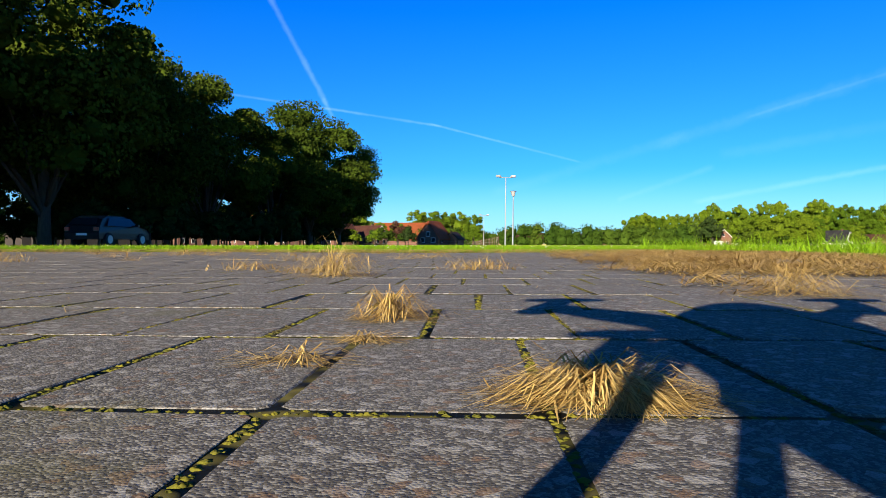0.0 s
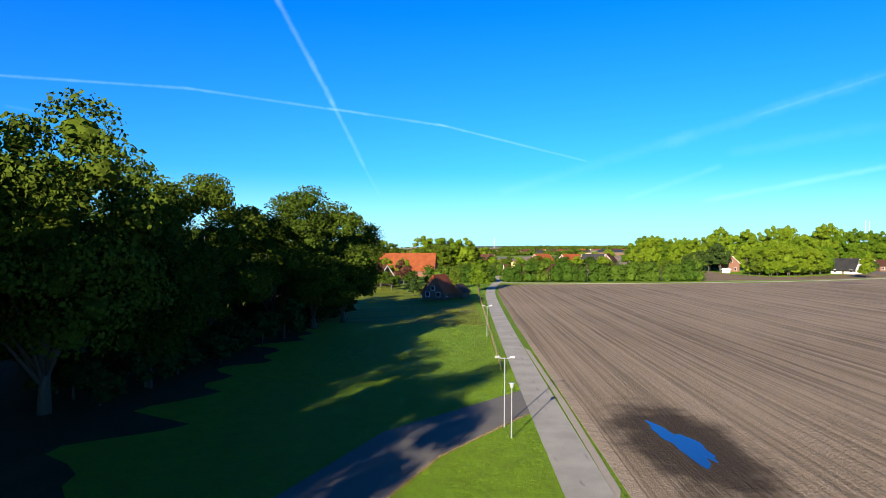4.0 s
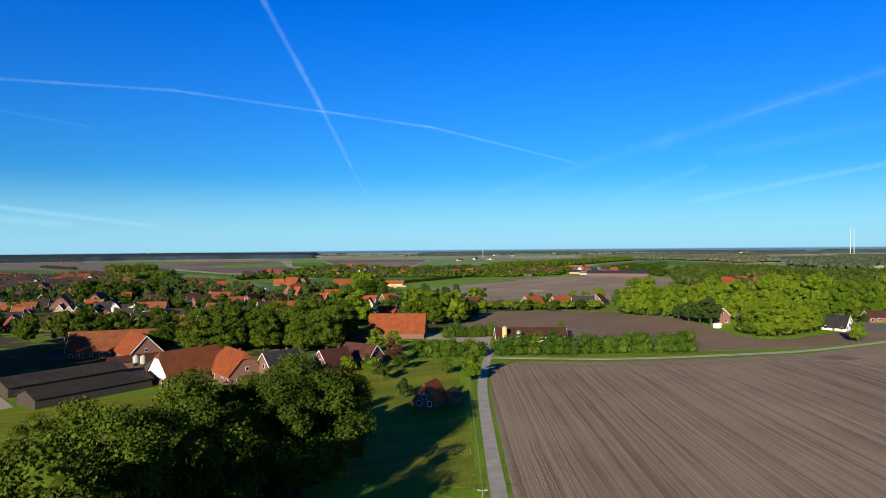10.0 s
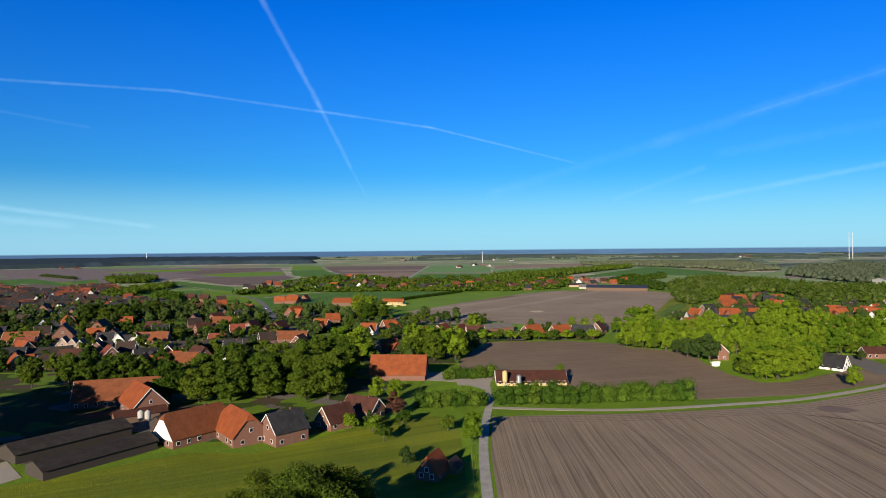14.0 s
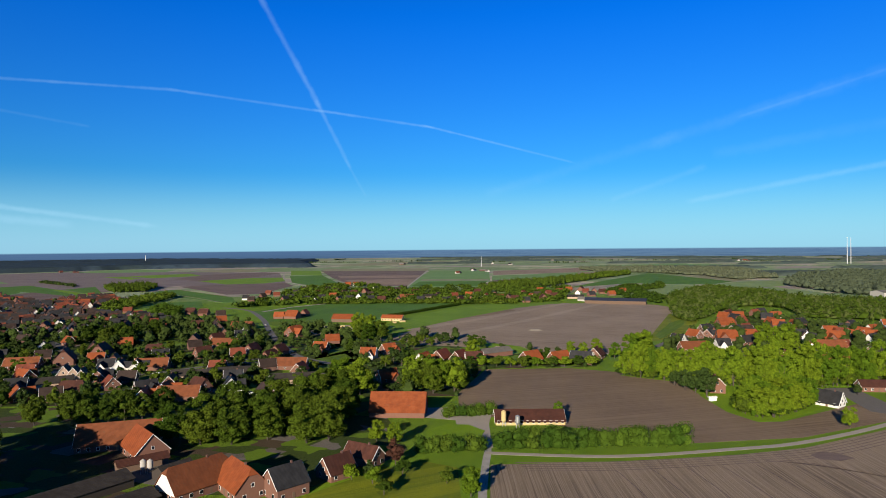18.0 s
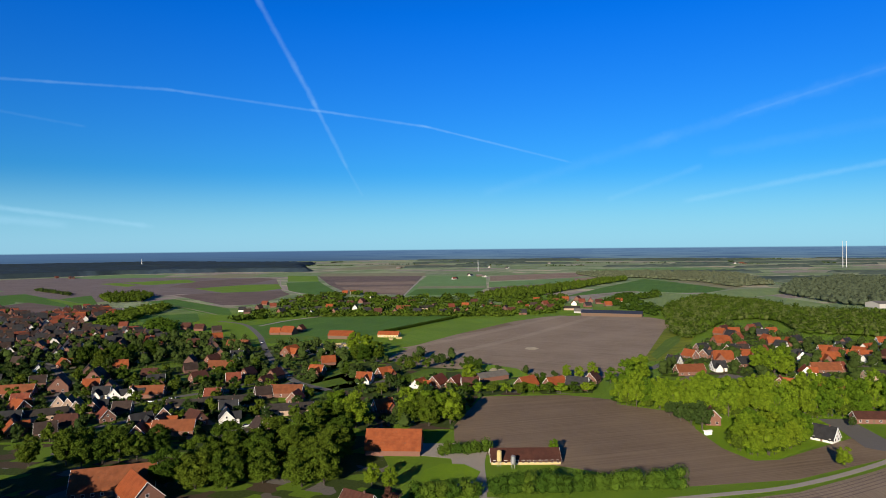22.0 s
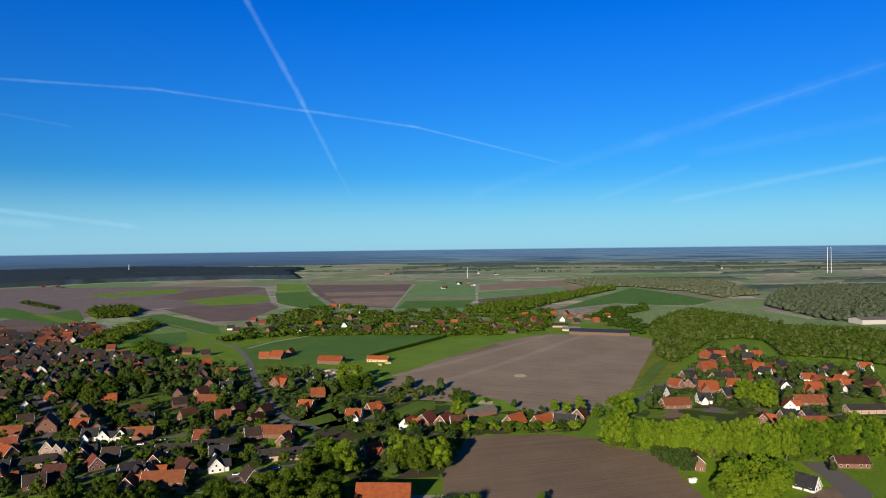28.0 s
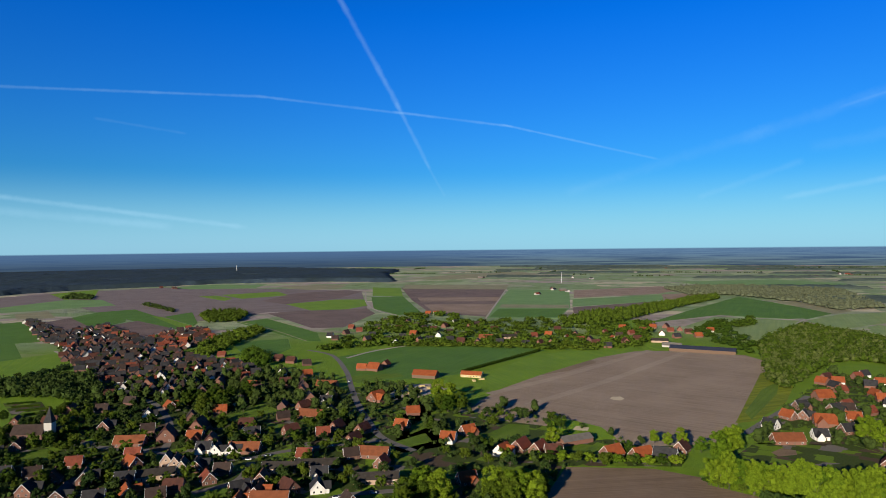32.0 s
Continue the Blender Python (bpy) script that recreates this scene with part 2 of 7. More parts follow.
def soil(name, a, b, turn=0.0, stripe=0.5, wet=None):
    def build(N, place):
        p = N.mapped(place, (1, 1, 1), turn)
        wander = N.math("MULTIPLY", N.noise(N.mapped(p, (0.02, 0.02, 1)), 1.0, 2), 1.4)
        across = N.add("ShaderNodeSeparateXYZ")
        N.put(across.inputs[0], p)
        shifted = N.math("ADD", across.outputs["X"], wander)
        line = N.add("ShaderNodeCombineXYZ")
        N.put(line.inputs[0], shifted)
        N.put(line.inputs[1], N.math("MULTIPLY", across.outputs["Y"], 0.004))
        long = N.noise(line.outputs[0], 2.6, 3, 0.8)
        tram = N.noise(line.outputs[0], 0.95, 3, 0.8)
        big = N.noise(place, 0.018, 4, 0.55)
        clod = N.noise(place, 3.0, 6, 0.7)
        col = N.mix(N.ramp(long, 0.40, 0.60), tuple(c * 0.88 for c in a), tuple(c * 0.96 for c in b))
        col = N.mix(N.ramp(tram, 0.52, 0.58, 0, min(1.0, stripe * 1.5)), col, tuple(c * 0.55 for c in a))
        col = N.mix(N.ramp(tram, 0.44, 0.40, 0, stripe * 0.7), col, tuple(c * 1.18 for c in b))
        col = N.mix(N.ramp(big, 0.35, 0.7, 0, 0.45), col, tuple(c * 1.15 for c in b))
        col = N.mix(N.ramp(clod, 0.45, 0.75, 0, 0.45), col, tuple(c * 0.6 for c in a))
        if wet:
            cx, cy, rx, ry = wet
            q = N.vmath("MULTIPLY", N.vmath("SUBTRACT", place, (cx, cy, 0)), (1 / rx, 1 / ry, 0))
            d = N.math("ADD", N.vmath("LENGTH", q), N.math("MULTIPLY", N.math("SUBTRACT", N.noise(place, 0.35, 4, 0.6), 0.5), 1.1))
            col = N.mix(N.ramp(d, 0.62, 1.35, 0.88, 0.0), col, (0.030, 0.021, 0.014))
        return col, 0.92, N.math("ADD", clod, N.math("MULTIPLY", long, 0.8)), 0.22, {"Specular IOR Level": 0.1}
    return material(name, build)


SOIL = soil("ploughed_soil", (0.208, 0.158, 0.108), (0.298, 0.234, 0.168), 0.0, 0.5, (16.8, 49.0, 4.6, 12.0))
SOIL_B = soil("harrowed_soil", (0.178, 0.127, 0.083), (0.232, 0.172, 0.116), 75, 0.3)
SOIL_D = soil("dry_pale_soil", (0.245, 0.186, 0.132), (0.312, 0.245, 0.180), 118, 0.3)
SOIL_PALE = soil("trodden_pale_soil", (0.285, 0.225, 0.165), (0.350, 0.282, 0.212), 118, 0.2)
SOIL_C = soil("violet_brown_soil", (0.135, 0.098, 0.088), (0.185, 0.140, 0.122), 84, 0.4)


def crop(name, a, b, turn=0.0):
    def build(N, place):
        p = N.mapped(place, (1, 1, 1), turn)
        rows = N.noise(N.mapped(p, (0.25, 0.006, 1)), 1.0, 3, 0.6)
        big = N.noise(place, 0.02, 4, 0.6)
        fine = N.noise(place, 0.9, 4, 0.7)
        col = N.mix(N.ramp(rows, 0.35, 0.65, 0, 0.8), a, b)
        col = N.mix(N.ramp(big, 0.35, 0.7, 0, 0.6), col, tuple(c * 0.8 for c in a))
        col = N.mix(N.ramp(fine, 0.45, 0.75, 0, 0.5), col, tuple(c * 0.7 for c in a))
        return col, 0.85, N.noise(place, 6, 3, 0.7), 0.35, {"Specular IOR Level": 0.15}
    return material(name, build)


CROP = crop("green_cereal", (0.072, 0.160, 0.020), (0.105, 0.200, 0.026), 20)
CROP_LIGHT = crop("light_green_ley", (0.130, 0.235, 0.016), (0.175, 0.280, 0.020), -30)
CROP_PALE = crop("pale_ripening_crop", (0.215, 0.210, 0.120), (0.300, 0.275, 0.150), 80)
# green crop with blue added to imitate haze on distant strips
CROP_DEEP = crop("haze_blued_crop", (0.140, 0.250, 0.082), (0.180, 0.295, 0.100), 60)
SOIL_V = soil("pale_violet_soil", (0.165, 0.135, 0.128), (0.215, 0.178, 0.168), 84, 0.4)
SOIL_TAN = soil("tan_brown_soil", (0.225, 0.165, 0.120), (0.300, 0.228, 0.170), 84, 0.4)
# pale green crop, lightened beyond its own tone as painted haze
CROP_SOFT = crop("hazed_pale_crop", (0.185, 0.265, 0.095), (0.245, 0.315, 0.115), 20)
PASTURE = crop("mown_pasture", (0.125, 0.165, 0.008), (0.250, 0.272, 0.014), 62)


def hazed_canopy_build(N, place):
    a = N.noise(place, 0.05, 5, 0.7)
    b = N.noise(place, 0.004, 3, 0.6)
    # blue mixed into the forest tones to imitate haze over distance
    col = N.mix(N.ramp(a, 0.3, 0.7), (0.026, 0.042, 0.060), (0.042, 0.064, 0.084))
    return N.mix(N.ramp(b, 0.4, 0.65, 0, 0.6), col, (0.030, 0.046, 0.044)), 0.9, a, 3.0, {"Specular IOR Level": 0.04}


HAZED_CANOPY = material("hazed_forest_canopy", hazed_canopy_build)


def east_haze_canopy_build(N, place):
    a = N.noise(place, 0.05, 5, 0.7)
    # lighter grey-green for the eastern woods, haze put into the colour
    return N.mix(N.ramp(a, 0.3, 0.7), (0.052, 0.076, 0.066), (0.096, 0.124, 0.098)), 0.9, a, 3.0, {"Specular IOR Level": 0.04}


EAST_HAZE_CANOPY = material("east_haze_canopy", east_haze_canopy_build)


def garden_build(N, place):
    """Garden plots: mown lawn, dug soil, low shrubs and a little paving."""
    n = N.add("ShaderNodeTexVoronoi")
    n.distance = "CHEBYCHEV"
    N.put(n.inputs["Vector"], N.mapped(place, (0.085, 0.11, 1), 24))
    n.inputs["Scale"].default_value = 1.0
    s = N.add("ShaderNodeSeparateColor")
    N.put(s.inputs[0], n.outputs["Color"])
    k = s.outputs[0]
    fine = N.noise(place, 0.8, 5, 0.7)
    col = N.mix(N.ramp(fine, 0.35, 0.65), (0.030, 0.050, 0.010), (0.060, 0.085, 0.018))
    col = N.mix(N.ramp(k, 0.58, 0.60), col, (0.110, 0.180, 0.016))
    col = N.mix(N.ramp(k, 0.80, 0.82), col, (0.075, 0.055, 0.036))
    col = N.mix(N.ramp(k, 0.92, 0.94), col, (0.150, 0.135, 0.120))
    col = N.mix(N.ramp(fine, 0.5, 0.75, 0, 0.6), col, (0.028, 0.042, 0.010))
    return col, 0.9, fine, 0.3, {"Specular IOR Level": 0.1}


GARDEN_MAT = material("garden_plots", garden_build)
LAWN = crop("garden_lawn", (0.088, 0.155, 0.012), (0.130, 0.200, 0.018), 30)
# very dark green-brown that paints shade on the ground below the oaks
OAK_SHADE = crop("painted_oak_shade", (0.024, 0.026, 0.010), (0.036, 0.044, 0.013), 10)


def asphalt_build(N, place):
    big = N.noise(place, 0.25, 4, 0.6)
    grit = N.voronoi(place, 90, "Distance")
    crack = N.noise(N.mapped(place, (1, 0.15, 1)), 1.2, 5, 0.7)
    col = N.mix(N.ramp(big, 0.3, 0.7), (0.240, 0.228, 0.200), (0.325, 0.310, 0.275))
    col = N.mix(N.ramp(grit, 0.1, 0.5, 0.35, 0.0), col, (0.34, 0.33, 0.30))
    col = N.mix(N.ramp(crack, 0.58, 0.66, 0, 0.5), col, (0.10, 0.095, 0.085))
    return col, 0.88, grit, 0.006, {}


ASPHALT = material("worn_grey_asphalt", asphalt_build)


def yard_build(N, place):
    big = N.noise(place, 0.3, 5, 0.65)
    fine = N.noise(place, 20, 4, 0.7)
    col = N.mix(big, (0.080, 0.074, 0.066), (0.130, 0.120, 0.105))
    return N.mix(N.ramp(fine, 0.45, 0.7, 0, 0.5), col, (0.17, 0.16, 0.15)), 0.9, fine, 0.02, {}


YARD = material("car_park_asphalt", yard_build)


def gravel_build(N, place):
    big = N.noise(place, 0.2, 5, 0.65)
    fine = N.noise(place, 12, 4, 0.7)
    col = N.mix(big, (0.26, 0.225, 0.185), (0.36, 0.325, 0.275))
    return N.mix(N.ramp(fine, 0.45, 0.7, 0, 0.5), col, (0.19, 0.165, 0.14)), 0.92, fine, 0.03, {}


GRAVEL = material("pale_gravel", gravel_build)
SAND = crop("dry_yellow_sand", (0.50, 0.42, 0.28), (0.60, 0.51, 0.35), 40)


def tiles(name, a, b, moss=0.25):
    def build(N, place):
        o = object_random(N)
        course = N.add("ShaderNodeTexWave")
        course.wave_type, course.bands_direction = "BANDS", "Z"
        N.put(course.inputs["Vector"], place)
        course.inputs["Scale"].default_value = 1.1
        course.inputs["Distortion"].default_value = 1.0
        big = N.noise(place, 0.35, 5, 0.65)
        col = N.mix(N.ramp(big, 0.3, 0.7), a, b)
        col = N.mix(N.math("MULTIPLY", o, 0.35), col, tuple(c * 0.55 for c in a))
        col = N.mix(N.ramp(N.noise(place, 1.1, 4, 0.7), 0.55, 0.75, 0, moss), col, (0.08, 0.075, 0.05))
        return col, 0.75, N.math("ADD", course.outputs["Fac"], big), 0.05, {"Specular IOR Level": 0.15}
    return material(name, build)


ROOF_ORANGE = tiles("orange_clay_tiles", (0.190, 0.048, 0.016), (0.285, 0.076, 0.025), 0.45)
ROOF_RUST = tiles("weathered_rust_orange_tiles", (0.138, 0.046, 0.020), (0.200, 0.066, 0.028), 0.4)
ROOF_RED = tiles("red_clay_tiles", (0.125, 0.034, 0.020), (0.19, 0.052, 0.028), 0.5)
ROOF_BROWN = tiles("brown_clay_tiles", (0.050, 0.020, 0.015), (0.080, 0.031, 0.021))
ROOF_GREY = tiles("anthracite_tiles", (0.020, 0.020, 0.022), (0.036, 0.036, 0.038), 0.1)
ROOF_DARK = tiles("dark_brown_tiles", (0.030, 0.020, 0.017), (0.050, 0.034, 0.028), 0.15)
ROOF_TAR = tiles("dark_corrugated_sheet", (0.028, 0.024, 0.021), (0.048, 0.042, 0.036), 0.3)
ROOF_SHEET = tiles("weathered_fibre_cement_sheet", (0.115, 0.105, 0.095), (0.160, 0.148, 0.132), 0.5)
ROOF_SOLAR = tiles("blue_black_solar_panels", (0.020, 0.026, 0.045), (0.030, 0.036, 0.060), 0.0)


def wall_mat(name, a, b):
    def build(N, place):
        o = object_random(N)
        big = N.noise(place, 0.8, 5, 0.6)
        fine = N.noise(place, 9, 3, 0.7)
        col = N.mix(big, a, b)
        col = N.mix(N.math("MULTIPLY", o, 0.3), col, tuple(c * 0.7 for c in a))
        return col, 0.9, fine, 0.01, {}
    return material(name, build)


BRICK = wall_mat("red_brickwork", (0.126, 0.057, 0.038), (0.182, 0.087, 0.058))
BRICK_DARK = wall_mat("dark_brickwork", (0.085, 0.042, 0.032), (0.125, 0.062, 0.046))
BRICK_PALE = wall_mat("pale_brickwork", (0.30, 0.205, 0.145), (0.38, 0.27, 0.195))
RENDER = wall_mat("white_render", (0.54, 0.52, 0.47), (0.66, 0.64, 0.59))
CREAM = wall_mat("cream_render", (0.40, 0.31, 0.13), (0.48, 0.38, 0.18))
BLACK_BOARDS = wall_mat("near_black_timber", (0.026, 0.020, 0.016), (0.045, 0.034, 0.026))
BOARDS = wall_mat("brown_timber", (0.10, 0.062, 0.040), (0.15, 0.095, 0.062))
WHITE = wall_mat("white_paint", (0.74, 0.74, 0.72), (0.80, 0.80, 0.79))


def plain(name, col, rough=0.5, metal=0.0, gloss=0.5):
    def build(N, place):
        v = N.noise(place, 6, 4, 0.6)
        return N.mix(v, tuple(c * 0.8 for c in col), tuple(min(1, c * 1.12) for c in col)), rough, None, 0, {"Metallic": metal, "Specular IOR Level": gloss}
    return material(name, build)


GLASS_DARK = plain("dark_window_glass", (0.010, 0.012, 0.016), 0.25, 0.0, 0.25)
STEEL = plain("galvanised_steel", (0.40, 0.41, 0.42), 0.45, 0.7)
CONCRETE = plain("weathered_concrete", (0.36, 0.34, 0.31), 0.9)
RUBBER = plain("black_rubber", (0.018, 0.018, 0.018), 0.8)
CAR_PAINT = plain("black_car_paint", (0.010, 0.011, 0.015), 0.30, 0.0, 0.25)
LAMP_GLASS = plain("clear_lamp_glass", (0.30, 0.30, 0.30), 0.3)


def water_build(N, place):
    return (0.010, 0.022, 0.055), 0.05, N.noise(place, 2.0, 3), 0.004, {"Specular IOR Level": 0.6}


WATER = material("still_puddle_water", water_build)

# ---- mesh helpers ----


def mesh_of(name, verts, faces, mat, smooth=False):
    me = bpy.data.meshes.new(name)
    me.from_pydata(verts.tolist() if isinstance(verts, np.ndarray) else [tuple(v) for v in verts], [], faces)
    me.materials.append(mat)
    if smooth:
        me.polygons.foreach_set("use_smooth", [True] * len(me.polygons))
    me.update()
    return me


def part(name, bm, mat, parent=None, label=""):
    """Link a bmesh, a mesh or (verts, faces) as one object, under parent if given."""
    if isinstance(bm, bpy.types.Mesh):
        me = bm
    elif isinstance(bm, tuple):
        me = mesh_of(name, bm[0], bm[1], mat)
    else:
        me = bpy.data.meshes.new(name)
        bm.to_mesh(me)
        bm.free()
        me.materials.append(mat)
    ob = new(name, me)
    ob.parent = parent
    if label:
        tagged(ob, label)
    return ob


def box(x0, x1, y0, y1, z0, z1):
    v = [(x, y, z) for z in (z0, z1) for x, y in ((x0, y0), (x1, y0), (x1, y1), (x0, y1))]
    return v, [(3, 2, 1, 0), (4, 5, 6, 7), (0, 1, 5, 4), (1, 2, 6, 5), (2, 3, 7, 6), (3, 0, 4, 7)]


def join(*pieces):
    verts, faces = [], []
    for v, f in pieces:
        n = len(verts)
        verts += [tuple(p) for p in v]
        faces += [tuple(i + n for i in q) for q in f]
    return verts, faces


def moved(piece, m):
    return [m @ Vector(v) for v in piece[0]], piece[1]


def tube(path, radii, sides=8):
    """A tapered tube along a path, closed at its ends."""
    verts, faces = [], []
    for i, p in enumerate(path):
        p = Vector(p)
        d = (Vector(path[min(i + 1, len(path) - 1)]) - Vector(path[max(i - 1, 0)])).normalized()
        a = d.orthogonal().normalized()
        b = d.cross(a)
        for k in range(sides):
            w = 2 * math.pi * k / sides
            verts.append(p + (a * math.cos(w) + b * math.sin(w)) * radii[i])
    for i in range(len(path) - 1):
        for k in range(sides):
            j = (k + 1) % sides
            faces.append((i * sides + k, i * sides + j, (i + 1) * sides + j, (i + 1) * sides + k))
    faces.append(tuple(range(sides - 1, -1, -1)))
    faces.append(tuple(range((len(path) - 1) * sides, len(path) * sides)))
    return verts, faces


def slab(name, mat, outline, z, thick=0.3):
    """A flat piece of ground of any outline: its top at z."""
    bm = bmesh.new()
    low = [bm.verts.new((x, y, z - thick)) for x, y in outline]
    top = [bm.verts.new((x, y, z)) for x, y in outline]
    n = len(outline)
    f = bm.faces.new(top)
    for i in range(n):
        bm.faces.new((low[i], low[(i + 1) % n], top[(i + 1) % n], top[i]))
    bmesh.ops.recalc_face_normals(bm, faces=bm.faces)
    if f.normal.z < 0:
        bmesh.ops.reverse_faces(bm, faces=bm.faces)
    bmesh.ops.triangulate(bm, faces=[f])
    return part(name, bm, mat)


def ribbon(name, mat, line, width, z, thick=0.3):
    """A road along a line of points, smoothed."""
    pts = [Vector((x, y, 0)) for x, y in line]
    fine = []
    for i in range(len(pts) - 1):
        p0, p1, p2, p3 = pts[max(i - 1, 0)], pts[i], pts[i + 1], pts[min(i + 2, len(pts) - 1)]
        for k in range(8):
            u = k / 8
            fine.append(0.5 * ((2 * p1) + (p2 - p0) * u + (2 * p0 - 5 * p1 + 4 * p2 - p3) * u * u
                               + (3 * p1 - p0 - 3 * p2 + p3) * u ** 3))
    fine.append(pts[-1])
    verts, faces = [], []
    for i, p in enumerate(fine):
        d = (fine[min(i + 1, len(fine) - 1)] - fine[max(i - 1, 0)]).normalized()
        s = Vector((d.y, -d.x, 0)) * width / 2
        for q in (p - s, p + s):
            verts += [(q.x, q.y, z), (q.x, q.y, z - thick)]
    for i in range(len(fine) - 1):
        a, b = 4 * i, 4 * i + 4
        faces += [(a, a + 2, b + 2, b), (a + 1, a, b, b + 1), (a + 2, a + 3, b + 3, b + 2)]
    return part(name, (verts, faces), mat)


# ---- ground, roads and fields ----


def canopy(name, label, poly, cell, height, mat, seed, wide=420, deep_=260, gap=-0.32):
    """The uneven roof of a far wood, one sheet with its edge down to the ground."""
    r = np.random.default_rng(seed)
    xs, ys = [p[0] for p in poly], [p[1] for p in poly]
    nx, ny = int((max(xs) - min(xs)) / cell) + 1, int((max(ys) - min(ys)) / cell) + 1
    verts, faces = [], []
    for j in range(ny + 1):
        for i in range(nx + 1):
            x, y = min(xs) + (i + r.uniform(-0.35, 0.35)) * cell, min(ys) + (j + r.uniform(-0.35, 0.35)) * cell
            deep = inside(x, y, poly) and noise.noise(Vector((x / wide, y / deep_, seed))) > gap
            verts.append((x, y, height * r.uniform(0.8, 1.1) if deep else -1.0))
    for j in range(ny):
        for i in range(nx):
            a = j * (nx + 1) + i
            q = (a, a + 1, a + nx + 2, a + nx + 1)
            if any(verts[k][2] > 0 for k in q):
                faces += [(q[0], q[1], q[2]), (q[0], q[2], q[3])]
    return tagged(part(name, mesh_of(name, verts, faces, mat, True), mat), label, "woods", kind="stuff")


def inside(x, y, poly):
    hit, j = False, len(poly) - 1
    for i in range(len(poly)):
        (xi, yi), (xj, yj) = poly[i], poly[j]
        if (yi > y) != (yj > y) and x < (xj - xi) * (y - yi) / (yj - yi) + xi:
            hit = not hit
        j = i
    return hit


def make_ground():
    rings = [0, 30, 80, 160, 300, 500, 800, 1200, 1700, 2300, 3000, 3800, 4960]
    verts, faces, k = [(0, 0, 0)], [], 96
    for r in rings[1:]:
        verts += [(r * math.sin(2 * math.pi * i / k), r * math.cos(2 * math.pi * i / k), 0) for i in range(k)]
    for i in range(k):
        faces.append((0, 1 + (i + 1) % k, 1 + i))
    for j in range(len(rings) - 2):
        a, b = 1 + j * k, 1 + (j + 1) * k
        faces += [(a + i, a + (i + 1) % k, b + (i + 1) % k, b + i) for i in range(k)]
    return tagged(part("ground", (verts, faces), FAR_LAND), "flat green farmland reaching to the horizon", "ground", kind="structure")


make_ground()


def field(name, mat, label, outline, z=0.03):
    return tagged(slab(name, mat, outline, z), label, "field", kind="structure")


field("meadow", MEADOW, "green mown meadow beside the farm track",
      ((-160, -120), (6.4, -120), (6.4, 236), (-30, 250), (-60, 200), (-160, 150)), 0.02)
field("ploughed_field", SOIL, "bare grey-brown ploughed field with long furrows",
      ((10.6, -160), (10.4, 120), (11.5, 200), (14.5, 243), (64, 246), (109, 252), (143, 261), (189, 284), (300, 350), (430, 300), (430, -160)), 0.04)
field("harrowed_field", SOIL_B, "bare brown harrowed field behind the hedge",
      ((4, 362), (24, 432), (81, 434), (114, 417), (138, 389), (137, 351), (143, 299), (155, 300), (193, 323),
       (226, 342), (208, 302), (150, 275), (100, 268), (60, 290), (4, 320)), 0.04)
field("large_field", SOIL_D, "large bare brown field beyond the row of houses",
      ((-54, 579), (-44, 621), (-27, 667), (13, 740), (91, 861), (145, 915), (213, 926), (284, 892), (294, 854), (264, 759), (187, 588), (146, 500), (121, 490), (87, 482), (69, 488), (50, 514), (9, 531), (-29, 544)), 0.04)
field("dark_soil_corner", SOIL_B, "darker damp corner of the large bare field",
      ((6, 733), (37, 837), (68, 863), (86, 828), (47, 768)), 0.045)
field("grass_strip", CROP_LIGHT, "bright green grass strip along the large field",
      ((-68, 711), (-50, 700), (-35, 659), (13, 740), (91, 861), (142, 921), (104, 942), (15, 878), (-28, 798)), 0.055)
field("cereal_field", CROP, "green cereal field by the village",
      ((-258, 842), (-182, 938), (-116, 944), (-17, 947), (24, 920), (0, 869), (-56, 783), (-81, 736), (-125, 705), (-190, 693), (-226, 764)), 0.05)
field("cow_pasture", PASTURE, "sunlit mown pasture behind the farmstead",
      ((-160, 150), (-118, 178), (-84, 203), (-62, 202), (-48, 215), (-30, 236), (-12, 248), (2, 240), (4.5, 120), (-40, 128), (-110, 130)), 0.05)

ROAD = tagged(ribbon("road", ASPHALT, ((8.4, -160), (8.2, -40), (7.9, 30), (7.8, 90), (8.2, 150), (9.4, 205), (12.5, 242), (14.6, 262), (16.0, 300)), 3.0, 0.05),
              "narrow grey asphalt farm track", "road", kind="structure")
tagged(slab("cottage_yard", YARD, ((213, 369), (230, 369), (224, 323), (214, 309), (206, 317), (212, 346)), 0.062), "grey asphalt yard by the white house", "pavement", kind="structure")
tagged(ribbon("lane", GRAVEL, ((13.5, 257), (64, 252), (114, 260), (148, 269), (200, 295), (250, 330)), 3.2, 0.07),
       "pale gravel lane along the field", "road", kind="structure")
# dark ground sheet deepens the oaks' shade by colour; ragged eastern edge
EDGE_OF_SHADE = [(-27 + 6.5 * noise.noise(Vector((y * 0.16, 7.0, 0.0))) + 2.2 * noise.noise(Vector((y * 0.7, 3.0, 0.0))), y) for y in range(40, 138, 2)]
field("oak_floor", OAK_SHADE, "dark sheet painting the deep shade below the oaks",
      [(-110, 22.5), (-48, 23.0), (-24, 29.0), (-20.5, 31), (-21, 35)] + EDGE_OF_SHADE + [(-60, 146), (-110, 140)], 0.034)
tagged(slab("car_park", YARD, ((6.5, 67), (-6, 52), (-11, 38), (-15, 31), (-21, 28.5), (-48, 22), (-48, -40), (-9, -40), (-8.5, 12), (-8.4, 18), (-7.7, 26), (-6.6, 32), (-1.3, 46), (6.5, 58)), 0.045),
       "dark asphalt car park and drive in tree shade", "pavement", kind="structure")


